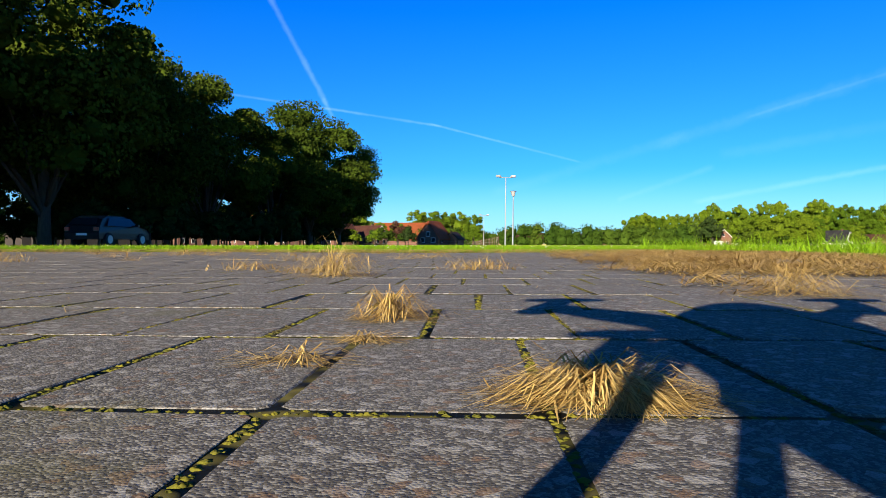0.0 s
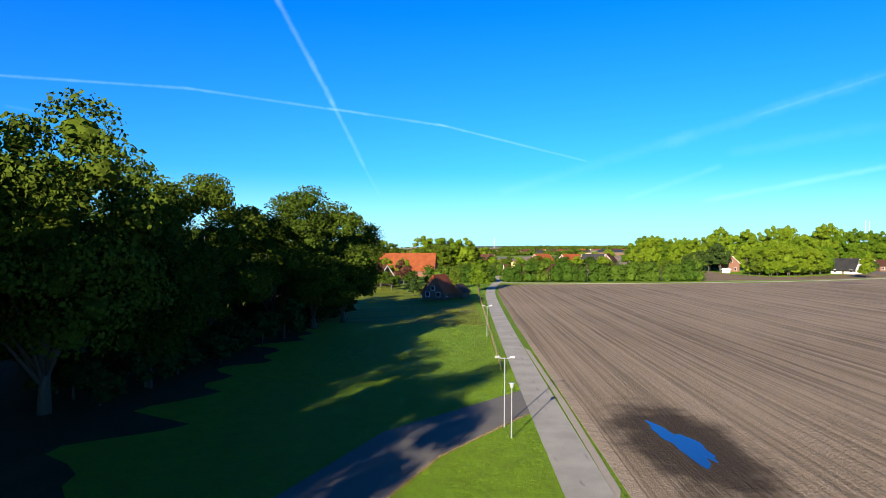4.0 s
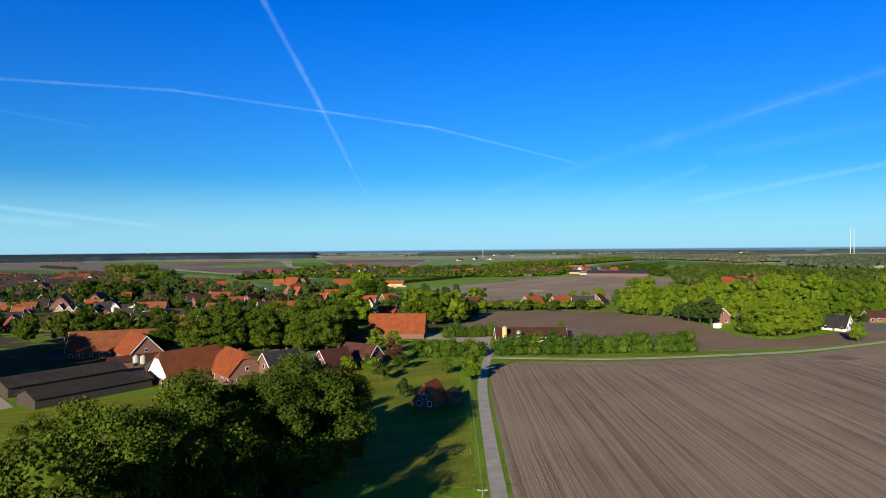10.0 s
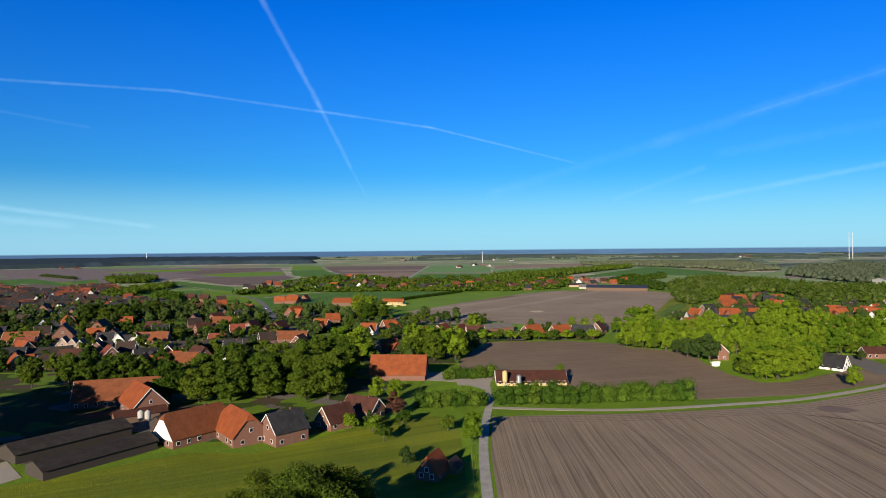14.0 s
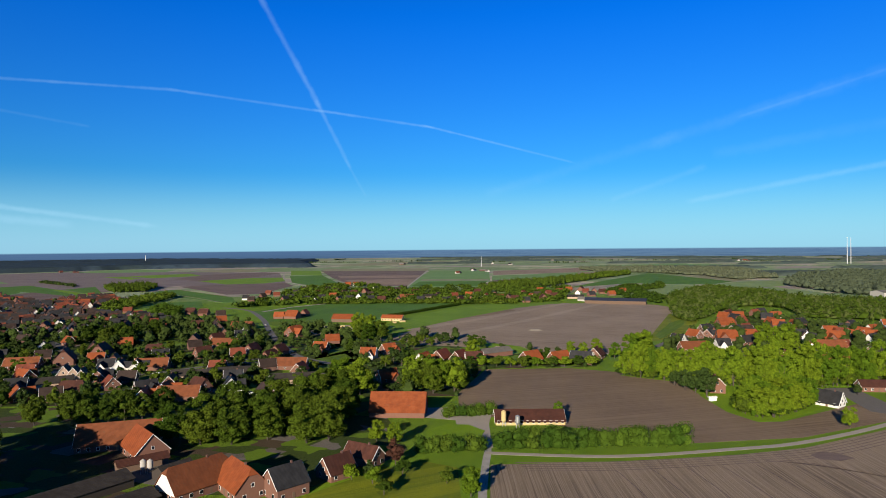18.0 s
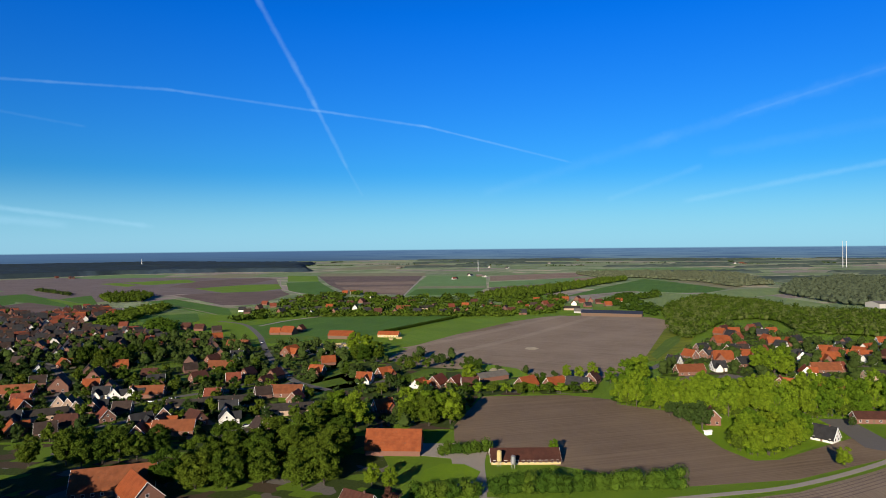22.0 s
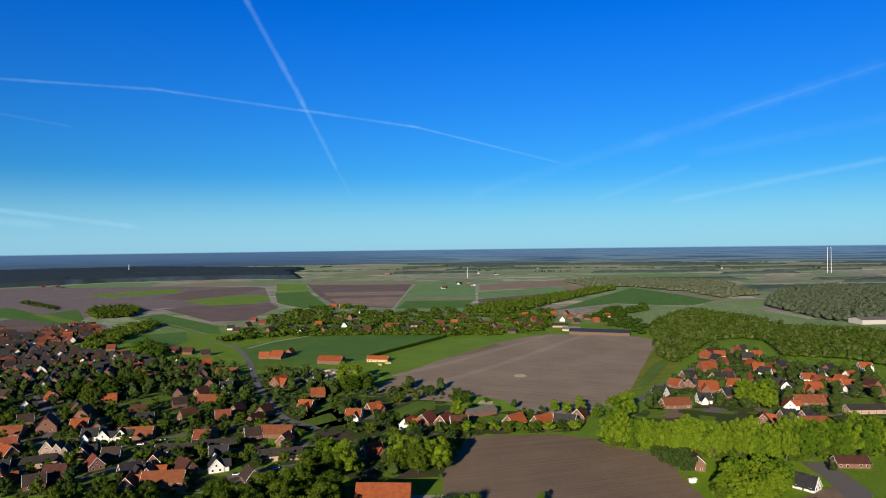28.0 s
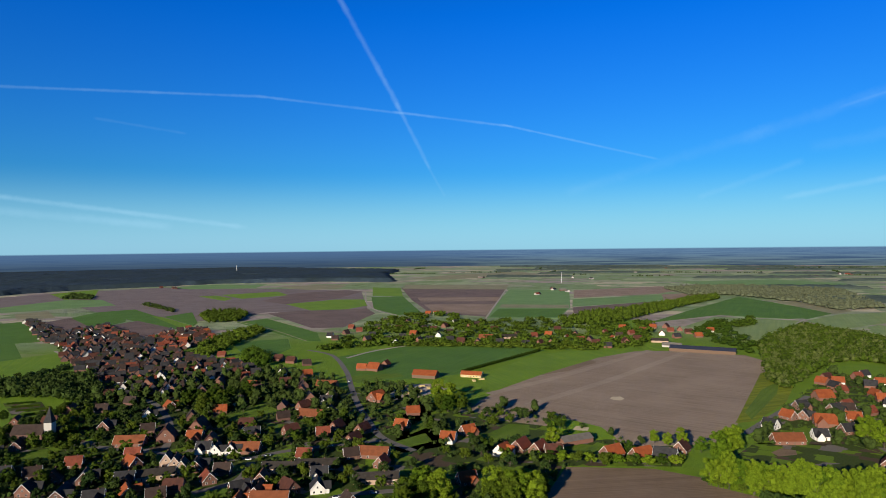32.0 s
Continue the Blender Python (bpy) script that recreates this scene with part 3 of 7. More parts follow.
def puddle_outline(cx, cy, turn, long, wide):
    """A ragged long pool."""
    pts = []
    for i in range(56):
        w = 2 * math.pi * i / 56
        k = 1 + 0.22 * math.sin(3 * w + 0.6) + 0.13 * math.sin(5 * w + 2.0) + 0.07 * math.sin(11 * w)
        u, v = long * k * math.cos(w), wide * k * math.sin(w)
        c, s = math.cos(radians(turn)), math.sin(radians(turn))
        pts.append((cx + u * c - v * s, cy + u * s + v * c))
    return pts


tagged(slab("puddle", WATER, puddle_outline(16.8, 49.3, 97, 5.0, 1.05), 0.047), "long blue rain puddle on the ploughed field", "puddle", kind="structure")

# ---- trees ----


def ico_points(n, rng):
    v = rng.normal(size=(n, 3))
    return v / np.linalg.norm(v, axis=1, keepdims=True)


_BLOBS = {}


def blob(fine=2):
    """Low round form: 42 corners, or 12."""
    if fine not in _BLOBS:
        bm = bmesh.new()
        bmesh.ops.create_icosphere(bm, subdivisions=fine, radius=1)
        _BLOBS[fine] = (np.array([v.co[:] for v in bm.verts]), [tuple(v.index for v in f.verts) for f in bm.faces])
        bm.free()
    return _BLOBS[fine]


def crown_parts(rng, lobes, leaves, size, core=0.82, low=False):
    """Leaf cards over rounded lobes, each lobe with a ragged core. lobes: rows of x, y, z, radius, flatness."""
    bv, bf = blob(1 if low else 2)
    verts, faces, n = [], [], 0
    for x, y, z, r, flat in lobes:
        c = np.array((x, y, z))
        s = np.array((r, r, r * flat))
        if core:
            jit = 1 + rng.normal(0, 0.16, (len(bv), 1))
            verts.append(c + bv * s * core * jit)
            faces += [(a + n, b + n, d + n) for a, b, d in bf]
            n += len(bv)
        d = ico_points(leaves, rng)
        d[:, 2] = np.where(d[:, 2] < -0.5, -d[:, 2], d[:, 2])
        p = c + d * s * rng.uniform(0.70, 1.22, (leaves, 1))
        nrm = d + rng.normal(0, 0.75, (leaves, 3))
        nrm /= np.linalg.norm(nrm, axis=1, keepdims=True)
        a = np.cross(nrm, rng.normal(size=(leaves, 3)))
        a /= np.linalg.norm(a, axis=1, keepdims=True)
        b = np.cross(nrm, a)
        w = size * rng.uniform(0.55, 1.25, (leaves, 1))
        h = w * rng.uniform(0.5, 0.9, (leaves, 1))
        quad = np.stack((p - a * w, p - b * h, p + a * w, p + b * h), 1).reshape(-1, 3)
        verts.append(quad)
        faces += [(n + 4 * i, n + 4 * i + 1, n + 4 * i + 2, n + 4 * i + 3) for i in range(leaves)]
        n += 4 * leaves
    return np.concatenate(verts), faces


def lobes_for(rng, height, radius, base, count, lobe):
    """Lobes that fill an uneven domed crown from base to height."""
    rows = []
    mid, half = (height + base) / 2, (height - base) / 2
    for i in range(count):
        d = ico_points(1, rng)[0]
        k = rng.uniform(0.55, 0.98) ** 0.6
        if i % 5 < 2:
            d[2] = -rng.uniform(0.15, 0.85)
            w = rng.uniform(0, 2 * math.pi)
            d[0], d[1] = math.cos(w) * 0.9, math.sin(w) * 0.9
        x, y, z = d[0] * radius * k * 0.84, d[1] * radius * k * 0.84, mid + d[2] * half * k * 0.86
        r = radius * lobe * rng.uniform(0.7, 1.25)
        rows.append((x, y, max(z, base + r * 0.5), r, rng.uniform(0.68, 0.95)))
    rows.append((0, 0, mid, radius * 0.55, 0.9 * half / radius))
    return rows


def trunk_parts(rng, height, radius, base, thick, limbs):
    pieces = []
    top = base + (height - base) * 0.55
    path = [(rng.normal(0, 0.02) * z, rng.normal(0, 0.02) * z, z) for z in np.linspace(-0.2, top, 6)]
    pieces.append(tube(path, [thick * 1.25, thick * 0.95, thick * 0.85, thick * 0.7, thick * 0.45, thick * 0.2], 9))
    for i in range(limbs):
        w = 2 * math.pi * (i + rng.uniform(0, 0.6)) / limbs
        z0 = base * rng.uniform(0.65, 1.15)
        reach, rise = radius * rng.uniform(0.4, 0.75), (height - z0) * rng.uniform(0.25, 0.6)
        p = [(0, 0, z0), (math.cos(w) * reach * 0.4, math.sin(w) * reach * 0.4, z0 + rise * 0.5),
             (math.cos(w) * reach, math.sin(w) * reach, z0 + rise)]
        pieces.append(tube(p, [thick * 0.45, thick * 0.28, thick * 0.08], 6))
    return join(*pieces)


def tree_kind(seed, height, radius, base, count, lobe, leaves, size, mat, thick=0.35, limbs=6, core=0.82):
    """Meshes of a trunk and a crown."""
    rng = np.random.default_rng(seed)
    t = mesh_of("trunk", *trunk_parts(rng, height, radius, base, thick, limbs), BARK, True)
    c = mesh_of("crown", *crown_parts(rng, lobes_for(rng, height, radius, base, count, lobe), leaves, size, core), mat)
    return t, c


def plant(kind, x, y, turn=0.0, size=1.0, tall=1.0, label="broad-leaved tree in full green leaf", name="tree", group="", z=0.0):
    """A tree: its trunk with limbs, and the crown as a part."""
    ob = new(name, kind[0])
    ob.matrix_basis = pose(x, y, z, 0, 0, turn) @ Matrix.Diagonal((size, size, size * tall, 1))
    part("crown", kind[1], None, ob)
    return tagged(ob, label, "tree", group)


OAK_NEAR = [tree_kind(11 + i, 25, 10.2, 2.6, 64, 0.23, 680, 0.21, LEAF_OAK, 0.42, 10, 0.42) for i in range(3)]
GROVE = [tree_kind(131 + i, 19, 8.2, 0.4, 64, 0.22, 150, 0.36, LEAF_GROVE, 0.35, 4, 0.55) for i in range(3)]
OAK_MID = [tree_kind(31 + i, 19, 7.8, 1.2, 58, 0.22, 130, 0.36, LEAF_OAK, 0.35, 4, 0.62) for i in range(3)]
FRESH_MID = [tree_kind(41 + i, 17, 6.2, 0.9, 50, 0.23, 120, 0.32, LEAF_FRESH, 0.30, 4, 0.62) for i in range(3)]
DARK_MID = [tree_kind(51 + i, 12, 4.5, 1.0, 26, 0.28, 90, 0.36, LEAF_DARK, 0.25, 4, 0.66) for i in range(2)]
COPPER_MID = tree_kind(61, 12, 4.2, 1.0, 26, 0.28, 90, 0.36, LEAF_COPPER, 0.25, 4, 0.66)
SMALL = [tree_kind(71 + i, 7, 3.0, 0.8, 14, 0.32, 70, 0.30, m, 0.16, 3, 0.66) for i, m in enumerate((LEAF_FRESH, LEAF_OAK, LEAF_DARK))]
LOW = [tree_kind(81 + i, 9, 3.8, 0.4, 18, 0.30, 55, 0.40, m, 0.18, 0, 0.68) for i, m in enumerate((LEAF_DARK, LEAF_OAK, LEAF_DARK, LEAF_OAK))]

# ---- planting ----
OAK_LABEL = "tall old oak with a broad dark-green crown"
OAKS = ((-37, 57, 1.18, 1.0, 20), (-50, 66, 1.02, 1.0, 80), (-42, 78, 1.06, 1.0, 140), (-33, 68, 0.86, 0.98, 215), (-37, 95, 1.05, 1.02, 200), (-26.5, 116, 1.15, 0.90, 260),
        (-29, 132, 0.86, 0.92, 310), (-31, 107, 1.02, 0.96, 75), (-23, 126, 0.9, 0.98, 145), (-56, 96, 0.80, 1.0, 15), (-66, 78, 0.92, 1.0, 55), (-48, 114, 0.76, 1.0, 95), (-68, 110, 0.68, 1.0, 170), (-40, 132, 0.76, 1.0, 190))
# unseen oaks outside the view, added to throw shade on oaks and car park
SHADE_OAKS = ((-29, -5, 0.85, 1.3, 30), (-37, 4, 0.95, 1.2, 100), (-42, 33, 1.18, 1.0, 160), (-55, 40, 1.2, 1.0, 220), (-68, 50, 1.1, 1.0, 10),
              (-46, 12, 1.25, 1.0, 280), (-58, 20, 1.2, 1.0, 330), (-53, 52, 1.1, 1.0, 60), (-76, 62, 1.2, 1.0, 120), (-38, -16, 0.95, 1.25, 350))
# nearly all outside the view, sized for the shade they throw on the farm
FARM_TREES = ((-168, 222, 1.22), (-160, 205, 1.15), (-177, 237, 1.2), (-152, 191, 1.1), (-188, 251, 1.1), (-180, 215, 1.3), (-194, 232, 1.2), (-172, 198, 1.25), (-198, 262, 1.0), (-186, 200, 1.2), (-164, 186, 1.1))
for i, (x, y, s, tl, turn) in enumerate(OAKS + SHADE_OAKS):
    plant(OAK_NEAR[i % 3], x, y, turn, s, tl, OAK_LABEL, "oak_tree", "oaks beside the car park")

for i, (x, y, s) in enumerate(FARM_TREES):
    plant(OAK_MID[i % 3], x, y, i * 77.0, s, 1.05, "dark oak shading the farm's western side", "oak_tree", "trees west of the farm")

rng = np.random.default_rng(5)
for i, (x, y) in enumerate(((-30, 128), (-38, 122), (-46, 104), (-52, 112), (-44, 92), (-58, 88), (-62, 100), (-70, 92), (-34, 140), (-42, 142), (-56, 124), (-66, 124), (-78, 100),
                            (-76, 118), (-60, 134), (-48, 136), (-84, 84), (-54, 78), (-80, 70), (-90, 108))):
    plant(SMALL[2 if i % 3 else 1], x + rng.normal(0, 1), y + rng.normal(0, 1), rng.uniform(0, 360), rng.uniform(0.75, 1.2), rng.uniform(0.8, 1.1),
          "dark shrub growing under the oaks", "shrub", "undergrowth below the oaks")
for k in range(34):
    y = 60 + k * 2.4
    plant(LOW[2 * (k % 2)], -33 - 5 * (k % 3) + 0.09 * (y - 60) + rng.normal(0, 1), y, rng.uniform(0, 360), rng.uniform(0.6, 0.95), rng.uniform(0.7, 1.0),
          "dark bush filling the shade between oak trunks", "shrub", "undergrowth below the oaks")
for i, (x, y) in enumerate(((-119, 272), (-106, 268), (-91, 271), (-77, 276), (-62, 271), (-54, 275), (-112, 286), (-98, 288), (-84, 290), (-70, 292),
                            (-58, 290), (-104, 304), (-90, 306), (-76, 308), (-64, 306), (-54, 302), (-86, 322), (-70, 324), (-56, 318))):
    plant(GROVE[i % 3], x + rng.normal(0, 1.5), y + rng.normal(0, 1.5), rng.uniform(0, 360), rng.uniform(0.92, 1.15), rng.uniform(0.78, 0.98),
          "dense oak in the grove behind the farm", "oak_tree", "grove behind the farm")
for x, y, k, s in ((-62, 366, 0, 1.4), (-51, 360, 1, 1.3), (-22, 370, 2, 1.25), (-9, 368, 0, 1.35), (2, 367, 1, 1.2), (-24, 268, 1, 0.6),
                   (-32, 272, 2, 0.6), (6, 212, 2, 0.62), (163 * 1.1, 290, 0, 0.62), (-86, 606, 1, 1.35), (-74, 596, 2, 1.25), (17, 478, 0, 0.95), (52, 312, 2, 0.45)):
    plant(FRESH_MID[k], x, y, rng.uniform(0, 360), s, 1.0, "leafy green tree standing alone", "broadleaf_tree")
plant(COPPER_MID, -21.6, 244, 30, 0.85, 1.0, "dark purple copper beech", "copper_beech")
for x, y, k in ((-28, 224, 0), (-23, 214, 1), (-30, 232, 2), (-18, 232, 1), (-36, 228, 0), (-14, 190, 2), (-2, 224, 1)):
    plant(SMALL[k], x, y, rng.uniform(0, 360), rng.uniform(0.8, 1.1), 1.0, "rounded green garden shrub by the farm", "shrub")
for i in range(11):
    plant(SMALL[(i % 2)], 4 + i * 9.3, 442 + rng.normal(0, 0.6), rng.uniform(0, 360), rng.uniform(1.5, 1.8), 0.72,
          "small round street tree at the field edge", "street_tree", "row of round trees by the field")


def scatter(poly, spacing, rng, tries=6000, limit=10 ** 6):
    """Random places in an outline, a least distance apart."""
    xs, ys = [p[0] for p in poly], [p[1] for p in poly]
    cells, got = {}, []
    for _ in range(tries):
        x, y = rng.uniform(min(xs), max(xs)), rng.uniform(min(ys), max(ys))
        if not inside(x, y, poly):
            continue
        c = (int(x // spacing), int(y // spacing))
        if any((x - a) ** 2 + (y - b) ** 2 < spacing ** 2 for i in (-1, 0, 1) for j in (-1, 0, 1) for a, b in cells.get((c[0] + i, c[1] + j), ())):
            continue
        cells.setdefault(c, []).append((x, y))
        got.append((x, y))
        if len(got) >= limit:
            break
    return got


WOOD_FLOOR = 0.045
WOOD = ((108, 408), (128, 394), (150, 380), (200, 368), (216, 372), (262, 376), (340, 384), (340, 394), (262, 386), (216, 382), (200, 379), (150, 391), (130, 405), (112, 418))
COPSE = ((141, 321), (145, 306), (154, 306), (173, 319), (184, 330), (187, 338), (178, 343), (160, 341), (152, 335))
tagged(slab("wood_floor", MEADOW, WOOD, WOOD_FLOOR), "grassy woodland floor", "ground", kind="structure")
tagged(slab("copse_floor", MEADOW, ((136, 352), (136, 318), (142, 300), (155, 301), (192, 327), (214, 345), (214, 380), (150, 392)), WOOD_FLOOR - 0.002), "grassy floor of the copse", "ground", kind="structure")


def edge_shrubs(poly, step):
    """Shrubs down to the ground along a wood's edge."""
    for (ax, ay), (bx, by) in zip(poly, poly[1:] + poly[:1]):
        n = int(math.hypot(bx - ax, by - ay) / step)
        for k in range(n):
            u = (k + rng.uniform(0, 1)) / n
            x, y = ax + (bx - ax) * u, ay + (by - ay) * u
            if y < 425:
                plant(EDGE[k % 3], x + rng.normal(0, 0.5), y + rng.normal(0, 0.5), rng.uniform(0, 360), rng.uniform(0.7, 1.15), rng.uniform(0.8, 1.1),
                      "leafy shrub at the wood's edge", "shrub", "shrubs along the wood")


EDGE = (SMALL[0], SMALL[1], LOW[1])
edge_shrubs(WOOD, 4.2)
edge_shrubs(COPSE, 3.6)
for x, y, s in ((139, 350, 1.35), (136, 358, 1.1), (133, 366, 1.0), (131, 377, 0.8), (222, 352, 0.5)):
    plant(DARK_MID[0], x, y, rng.uniform(0, 360), s, 1.1, "dark bluish-green tree beside the cottage", "tree")
for x, y, s in ((136, 462, 1.5), (128, 452, 1.4), (142, 470, 1.4), (120, 470, 0.8), (110, 478, 0.75), (100, 484, 0.7), (92, 490, 0.7), (112, 492, 0.8), (252, 494, 1.5), (262, 500, 1.45), (246, 505, 1.4), (258, 488, 1.2)):
    plant(FRESH_MID[int(s * 10) % 3], x, y, rng.uniform(0, 360), s * 0.92, 1.0, "tall bright green tree among the houses", "broadleaf_tree")
for i, (x, y) in enumerate(scatter(COPSE, 6.4, rng)):
    plant(FRESH_MID[i % 3], x, y, rng.uniform(0, 360), rng.uniform(0.76, 0.92), rng.uniform(0.95, 1.1),
          "beech in fresh yellow-green leaf", "beech_tree", "copse beside the cottage")
for i, (x, y) in enumerate(scatter(WOOD, 5.8, rng)):
    plant(FRESH_MID[i % 3], x, y, rng.uniform(0, 360), (rng.uniform(1.02, 1.18) if x > 150 else rng.uniform(0.85, 0.98)), rng.uniform(1.22, 1.45),
          "beech in fresh yellow-green leaf", "beech_tree", "wood beside the field")


def hedge(label, x0, y0, x1, y1, width, height, mat, seed, leaves=70):
    r = np.random.default_rng(seed)
    n = int(math.hypot(x1 - x0, y1 - y0) / (width * 0.38))
    rows = []
    for i in range(n):
        u = (i + r.uniform(-0.4, 0.4)) / max(n - 1, 1)
        h = height * r.uniform(0.8, 1.12)
        rad = width * r.uniform(0.36, 0.5)
        rows.append((x0 + (x1 - x0) * u, y0 + (y1 - y0) * u + r.normal(0, width * 0.1), h - rad * 0.9, rad, 0.95))
        rows.append((x0 + (x1 - x0) * u, y0 + (y1 - y0) * u + r.normal(0, width * 0.1), rad * 0.6, rad * 1.05, 0.95))
    if leaves < 100:
        return tagged(part("hedge", crown_parts(r, rows, leaves, 0.42, 0.72), mat), label, "hedge")
    root = new("hedge")
    for k in range(0, len(rows), 4):
        part("bush", crown_parts(r, rows[k:k + 4], leaves, 0.38, 0.66), mat, root)
    return tagged(root, label, "hedge")


hedge("tall dense green hedge along the lane", 20, 262, 98, 267, 7.5, 8.2, LEAF_HEDGE, 81, 150)
hedge("clipped green hedge beside the farm lane", -14, 258, 12, 260, 6.0, 6.5, LEAF_HEDGE, 82, 130)
hedge("green hedge near the poultry shed", -2, 312, 21, 316, 6.0, 6.0, LEAF_HEDGE, 83, 110)


def woods(name, label, poly, spacing, height, mat, seed, leaves=7, limit=2500):
    """A far wood: many small tree heads, one object."""
    r = np.random.default_rng(seed)
    rows = []
    for x, y in scatter(poly, spacing, r, 60000, limit):
        rad = spacing * r.uniform(0.42, 0.85)
        h = height * r.uniform(0.6, 1.2)
        rows.append((x, y, h * 0.5, rad, h * 0.55 / rad))
    return tagged(part(name, crown_parts(r, rows, leaves * 2, spacing * 0.14, 0.80, True), mat), label, "woods", kind="stuff")


canopy("far_forest", "dark pine forest reaching to the western skyline", ((-4000, 2500), (-3400, 3600), (-3000, 3900), (-2000, 4500), (-1257, 4102), (-812, 3953), (-760, 3365), (-571, 2696), (-873, 2767), (-1133, 2692), (-1327, 2610), (-1521, 2370), (-1668, 2240), (-1732, 2063), (-1766, 1885)), 26, 17, HAZED_CANOPY, 92, gap=-0.75)
canopy("far_woods", "dark woods far off to the east", ((450, 1950), (760, 1700), (1100, 1650), (1900, 1800), (3000, 2500), (3200, 3400), (1500, 2900), (700, 2300)), 20, 8, EAST_HAZE_CANOPY, 93, 600, 120, 0.32)

# ---- buildings ----


def gable_body(L, W, eave, rise, hip=0.0):
    """Wall mesh with gables at both ends; the ridge runs along x."""
    l, w = L / 2, W / 2
    g = eave + rise * (1 - hip)
    k = w * hip
    v = [(-l, -w, 0), (l, -w, 0), (l, w, 0), (-l, w, 0), (-l, -w, eave), (l, -w, eave), (l, w, eave), (-l, w, eave),
         (-l, -k, g), (-l, k, g), (l, -k, g), (l, k, g)]
    f = [(0, 1, 5, 4), (2, 3, 7, 6), (0, 4, 8, 9, 7, 3), (1, 2, 6, 11, 10, 5), (4, 5, 10, 8), (6, 7, 9, 11), (8, 10, 11, 9)]
    return v, f


def roof_body(L, W, eave, rise, hip=0.0, over=0.45, thick=0.22):
    """Two roof slabs with overhang, half-hipped ends if asked."""
    l, w = L / 2 + over, W / 2
    slope = rise / w
    yo, zo = w + over, eave - over * slope
    top = eave + rise + 0.05
    r = l - (w * hip * 0.9 if hip else 0)
    g, k = eave + rise * (1 - hip) + 0.05, w * hip
    outer = [(-l, -yo, zo), (l, -yo, zo), (l, -k, g), (r, 0, top), (-r, 0, top), (-l, -k, g), (-l, yo, zo), (l, yo, zo), (l, k, g), (-l, k, g)]
    v = [(x, y, z + thick) for x, y, z in outer] + list(outer)
    f = [(0, 1, 2, 3, 4, 5), (7, 6, 9, 4, 3, 8)]
    if hip:
        f += [(2, 8, 3), (9, 5, 4)]
    n = 10
    f += [tuple(i + n for i in reversed(q)) for q in list(f)]
    f += [(0, n, n + 1, 1), (6, 7, n + 7, n + 6), (1, n + 1, n + 2, 2), (8, n + 8, n + 7, 7), (5, n + 5, n, 0), (6, n + 6, n + 9, 9)]
    if not hip:
        f += [(2, n + 2, n + 3, 3), (3, n + 3, n + 8, 8), (4, n + 4, n + 5, 5), (9, n + 9, n + 4, 4)]
    else:
        f += [(2, n + 2, n + 8, 8), (9, n + 9, n + 5, 5)]
    return v, f


def window_on(parent, x, y, z, w, h, side, frame_mat=None):
    """A window set on a wall: side is +x, -x, +y or -y as a letter pair."""
    d = {"+x": (1, 0), "-x": (-1, 0), "+y": (0, 1), "-y": (0, -1)}[side]
    fr = 0.09

    def panel(ww, hh, out):
        if d[0]:
            return box(x - 0.05 if d[0] > 0 else x - out, x + out if d[0] > 0 else x + 0.05, y - ww / 2, y + ww / 2, z - hh / 2, z + hh / 2)
        return box(x - ww / 2, x + ww / 2, y - 0.05 if d[1] > 0 else y - out, y + out if d[1] > 0 else y + 0.05, z - hh / 2, z + hh / 2)
    win = part("window", panel(w + 2 * fr, h + 2 * fr, 0.05), frame_mat or WHITE, parent)
    part("pane", panel(w, h, 0.07), GLASS_DARK, win)
    return win


def house(x, y, turn, L, W, eave, rise, walls, roof, label, name="house", category="house", hip=0.0, chimney=True,
          windows=True, group="", floors=1, door=True, span=3.4, wing=0.0):
    root = new(name)
    root.matrix_basis = pose(x, y, 0, 0, 0, turn)
    tagged(root, label, category, group)
    part("wall", gable_body(L, W, eave, rise, hip), walls, root)
    part("roof", roof_body(L, W, eave, rise, hip), roof, root)
    if chimney:
        part("chimney", box(L * 0.18, L * 0.18 + 0.6, -0.3, 0.3, eave + rise * 0.6, eave + rise + 0.9), BRICK_DARK, root)
    if wing:
        m = pose(L * wing, -W / 2 - 0.6, 0, 0, 0, 90)
        part("wing_wall", moved(gable_body(W * 0.5, W * 0.62, eave, rise * 0.72), m), walls, root)
        part("wing_roof", moved(roof_body(W * 0.5 + 2.0, W * 0.62, eave + 0.05, rise * 0.72, 0.0, 0.35), m), roof, root)
    if windows:
        for k in (-1, 1):
            x0 = k * (L / 2 + 0.47)
            pts = [(x0, -W / 2 - 0.4, eave - 0.4), (x0, 0, eave + rise + 0.05), (x0, W / 2 + 0.4, eave - 0.4)]
            if not hip:
                part("bargeboard", join(*(tube([pts[i], pts[i + 1]], [0.13, 0.13], 4) for i in (0, 1))), WHITE, root)
        for fl in range(floors):
            zc = 1.5 + fl * 2.7
            n = max(2, int(L / span))
            for i in range(n):
                u = -L / 2 + L * (i + 0.5) / n
                for side, yy in (("-y", -W / 2), ("+y", W / 2)):
                    if door and fl == 0 and side == "-y" and i == n // 2:
                        part("door", box(u - 0.5, u + 0.5, yy - 0.06, yy + 0.05, 0, 2.05), BOARDS, root)
                    else:
                        window_on(root, u, yy, zc, 1.1, 1.2, side)
        for side, xx in (("-x", -L / 2), ("+x", L / 2)):
            for yy in (-W * 0.24, W * 0.24):
                window_on(root, xx, yy, 1.5, 1.1, 1.2, side)
            window_on(root, xx, 0, eave + rise * 0.22, 1.0, 1.2, side)
    return root


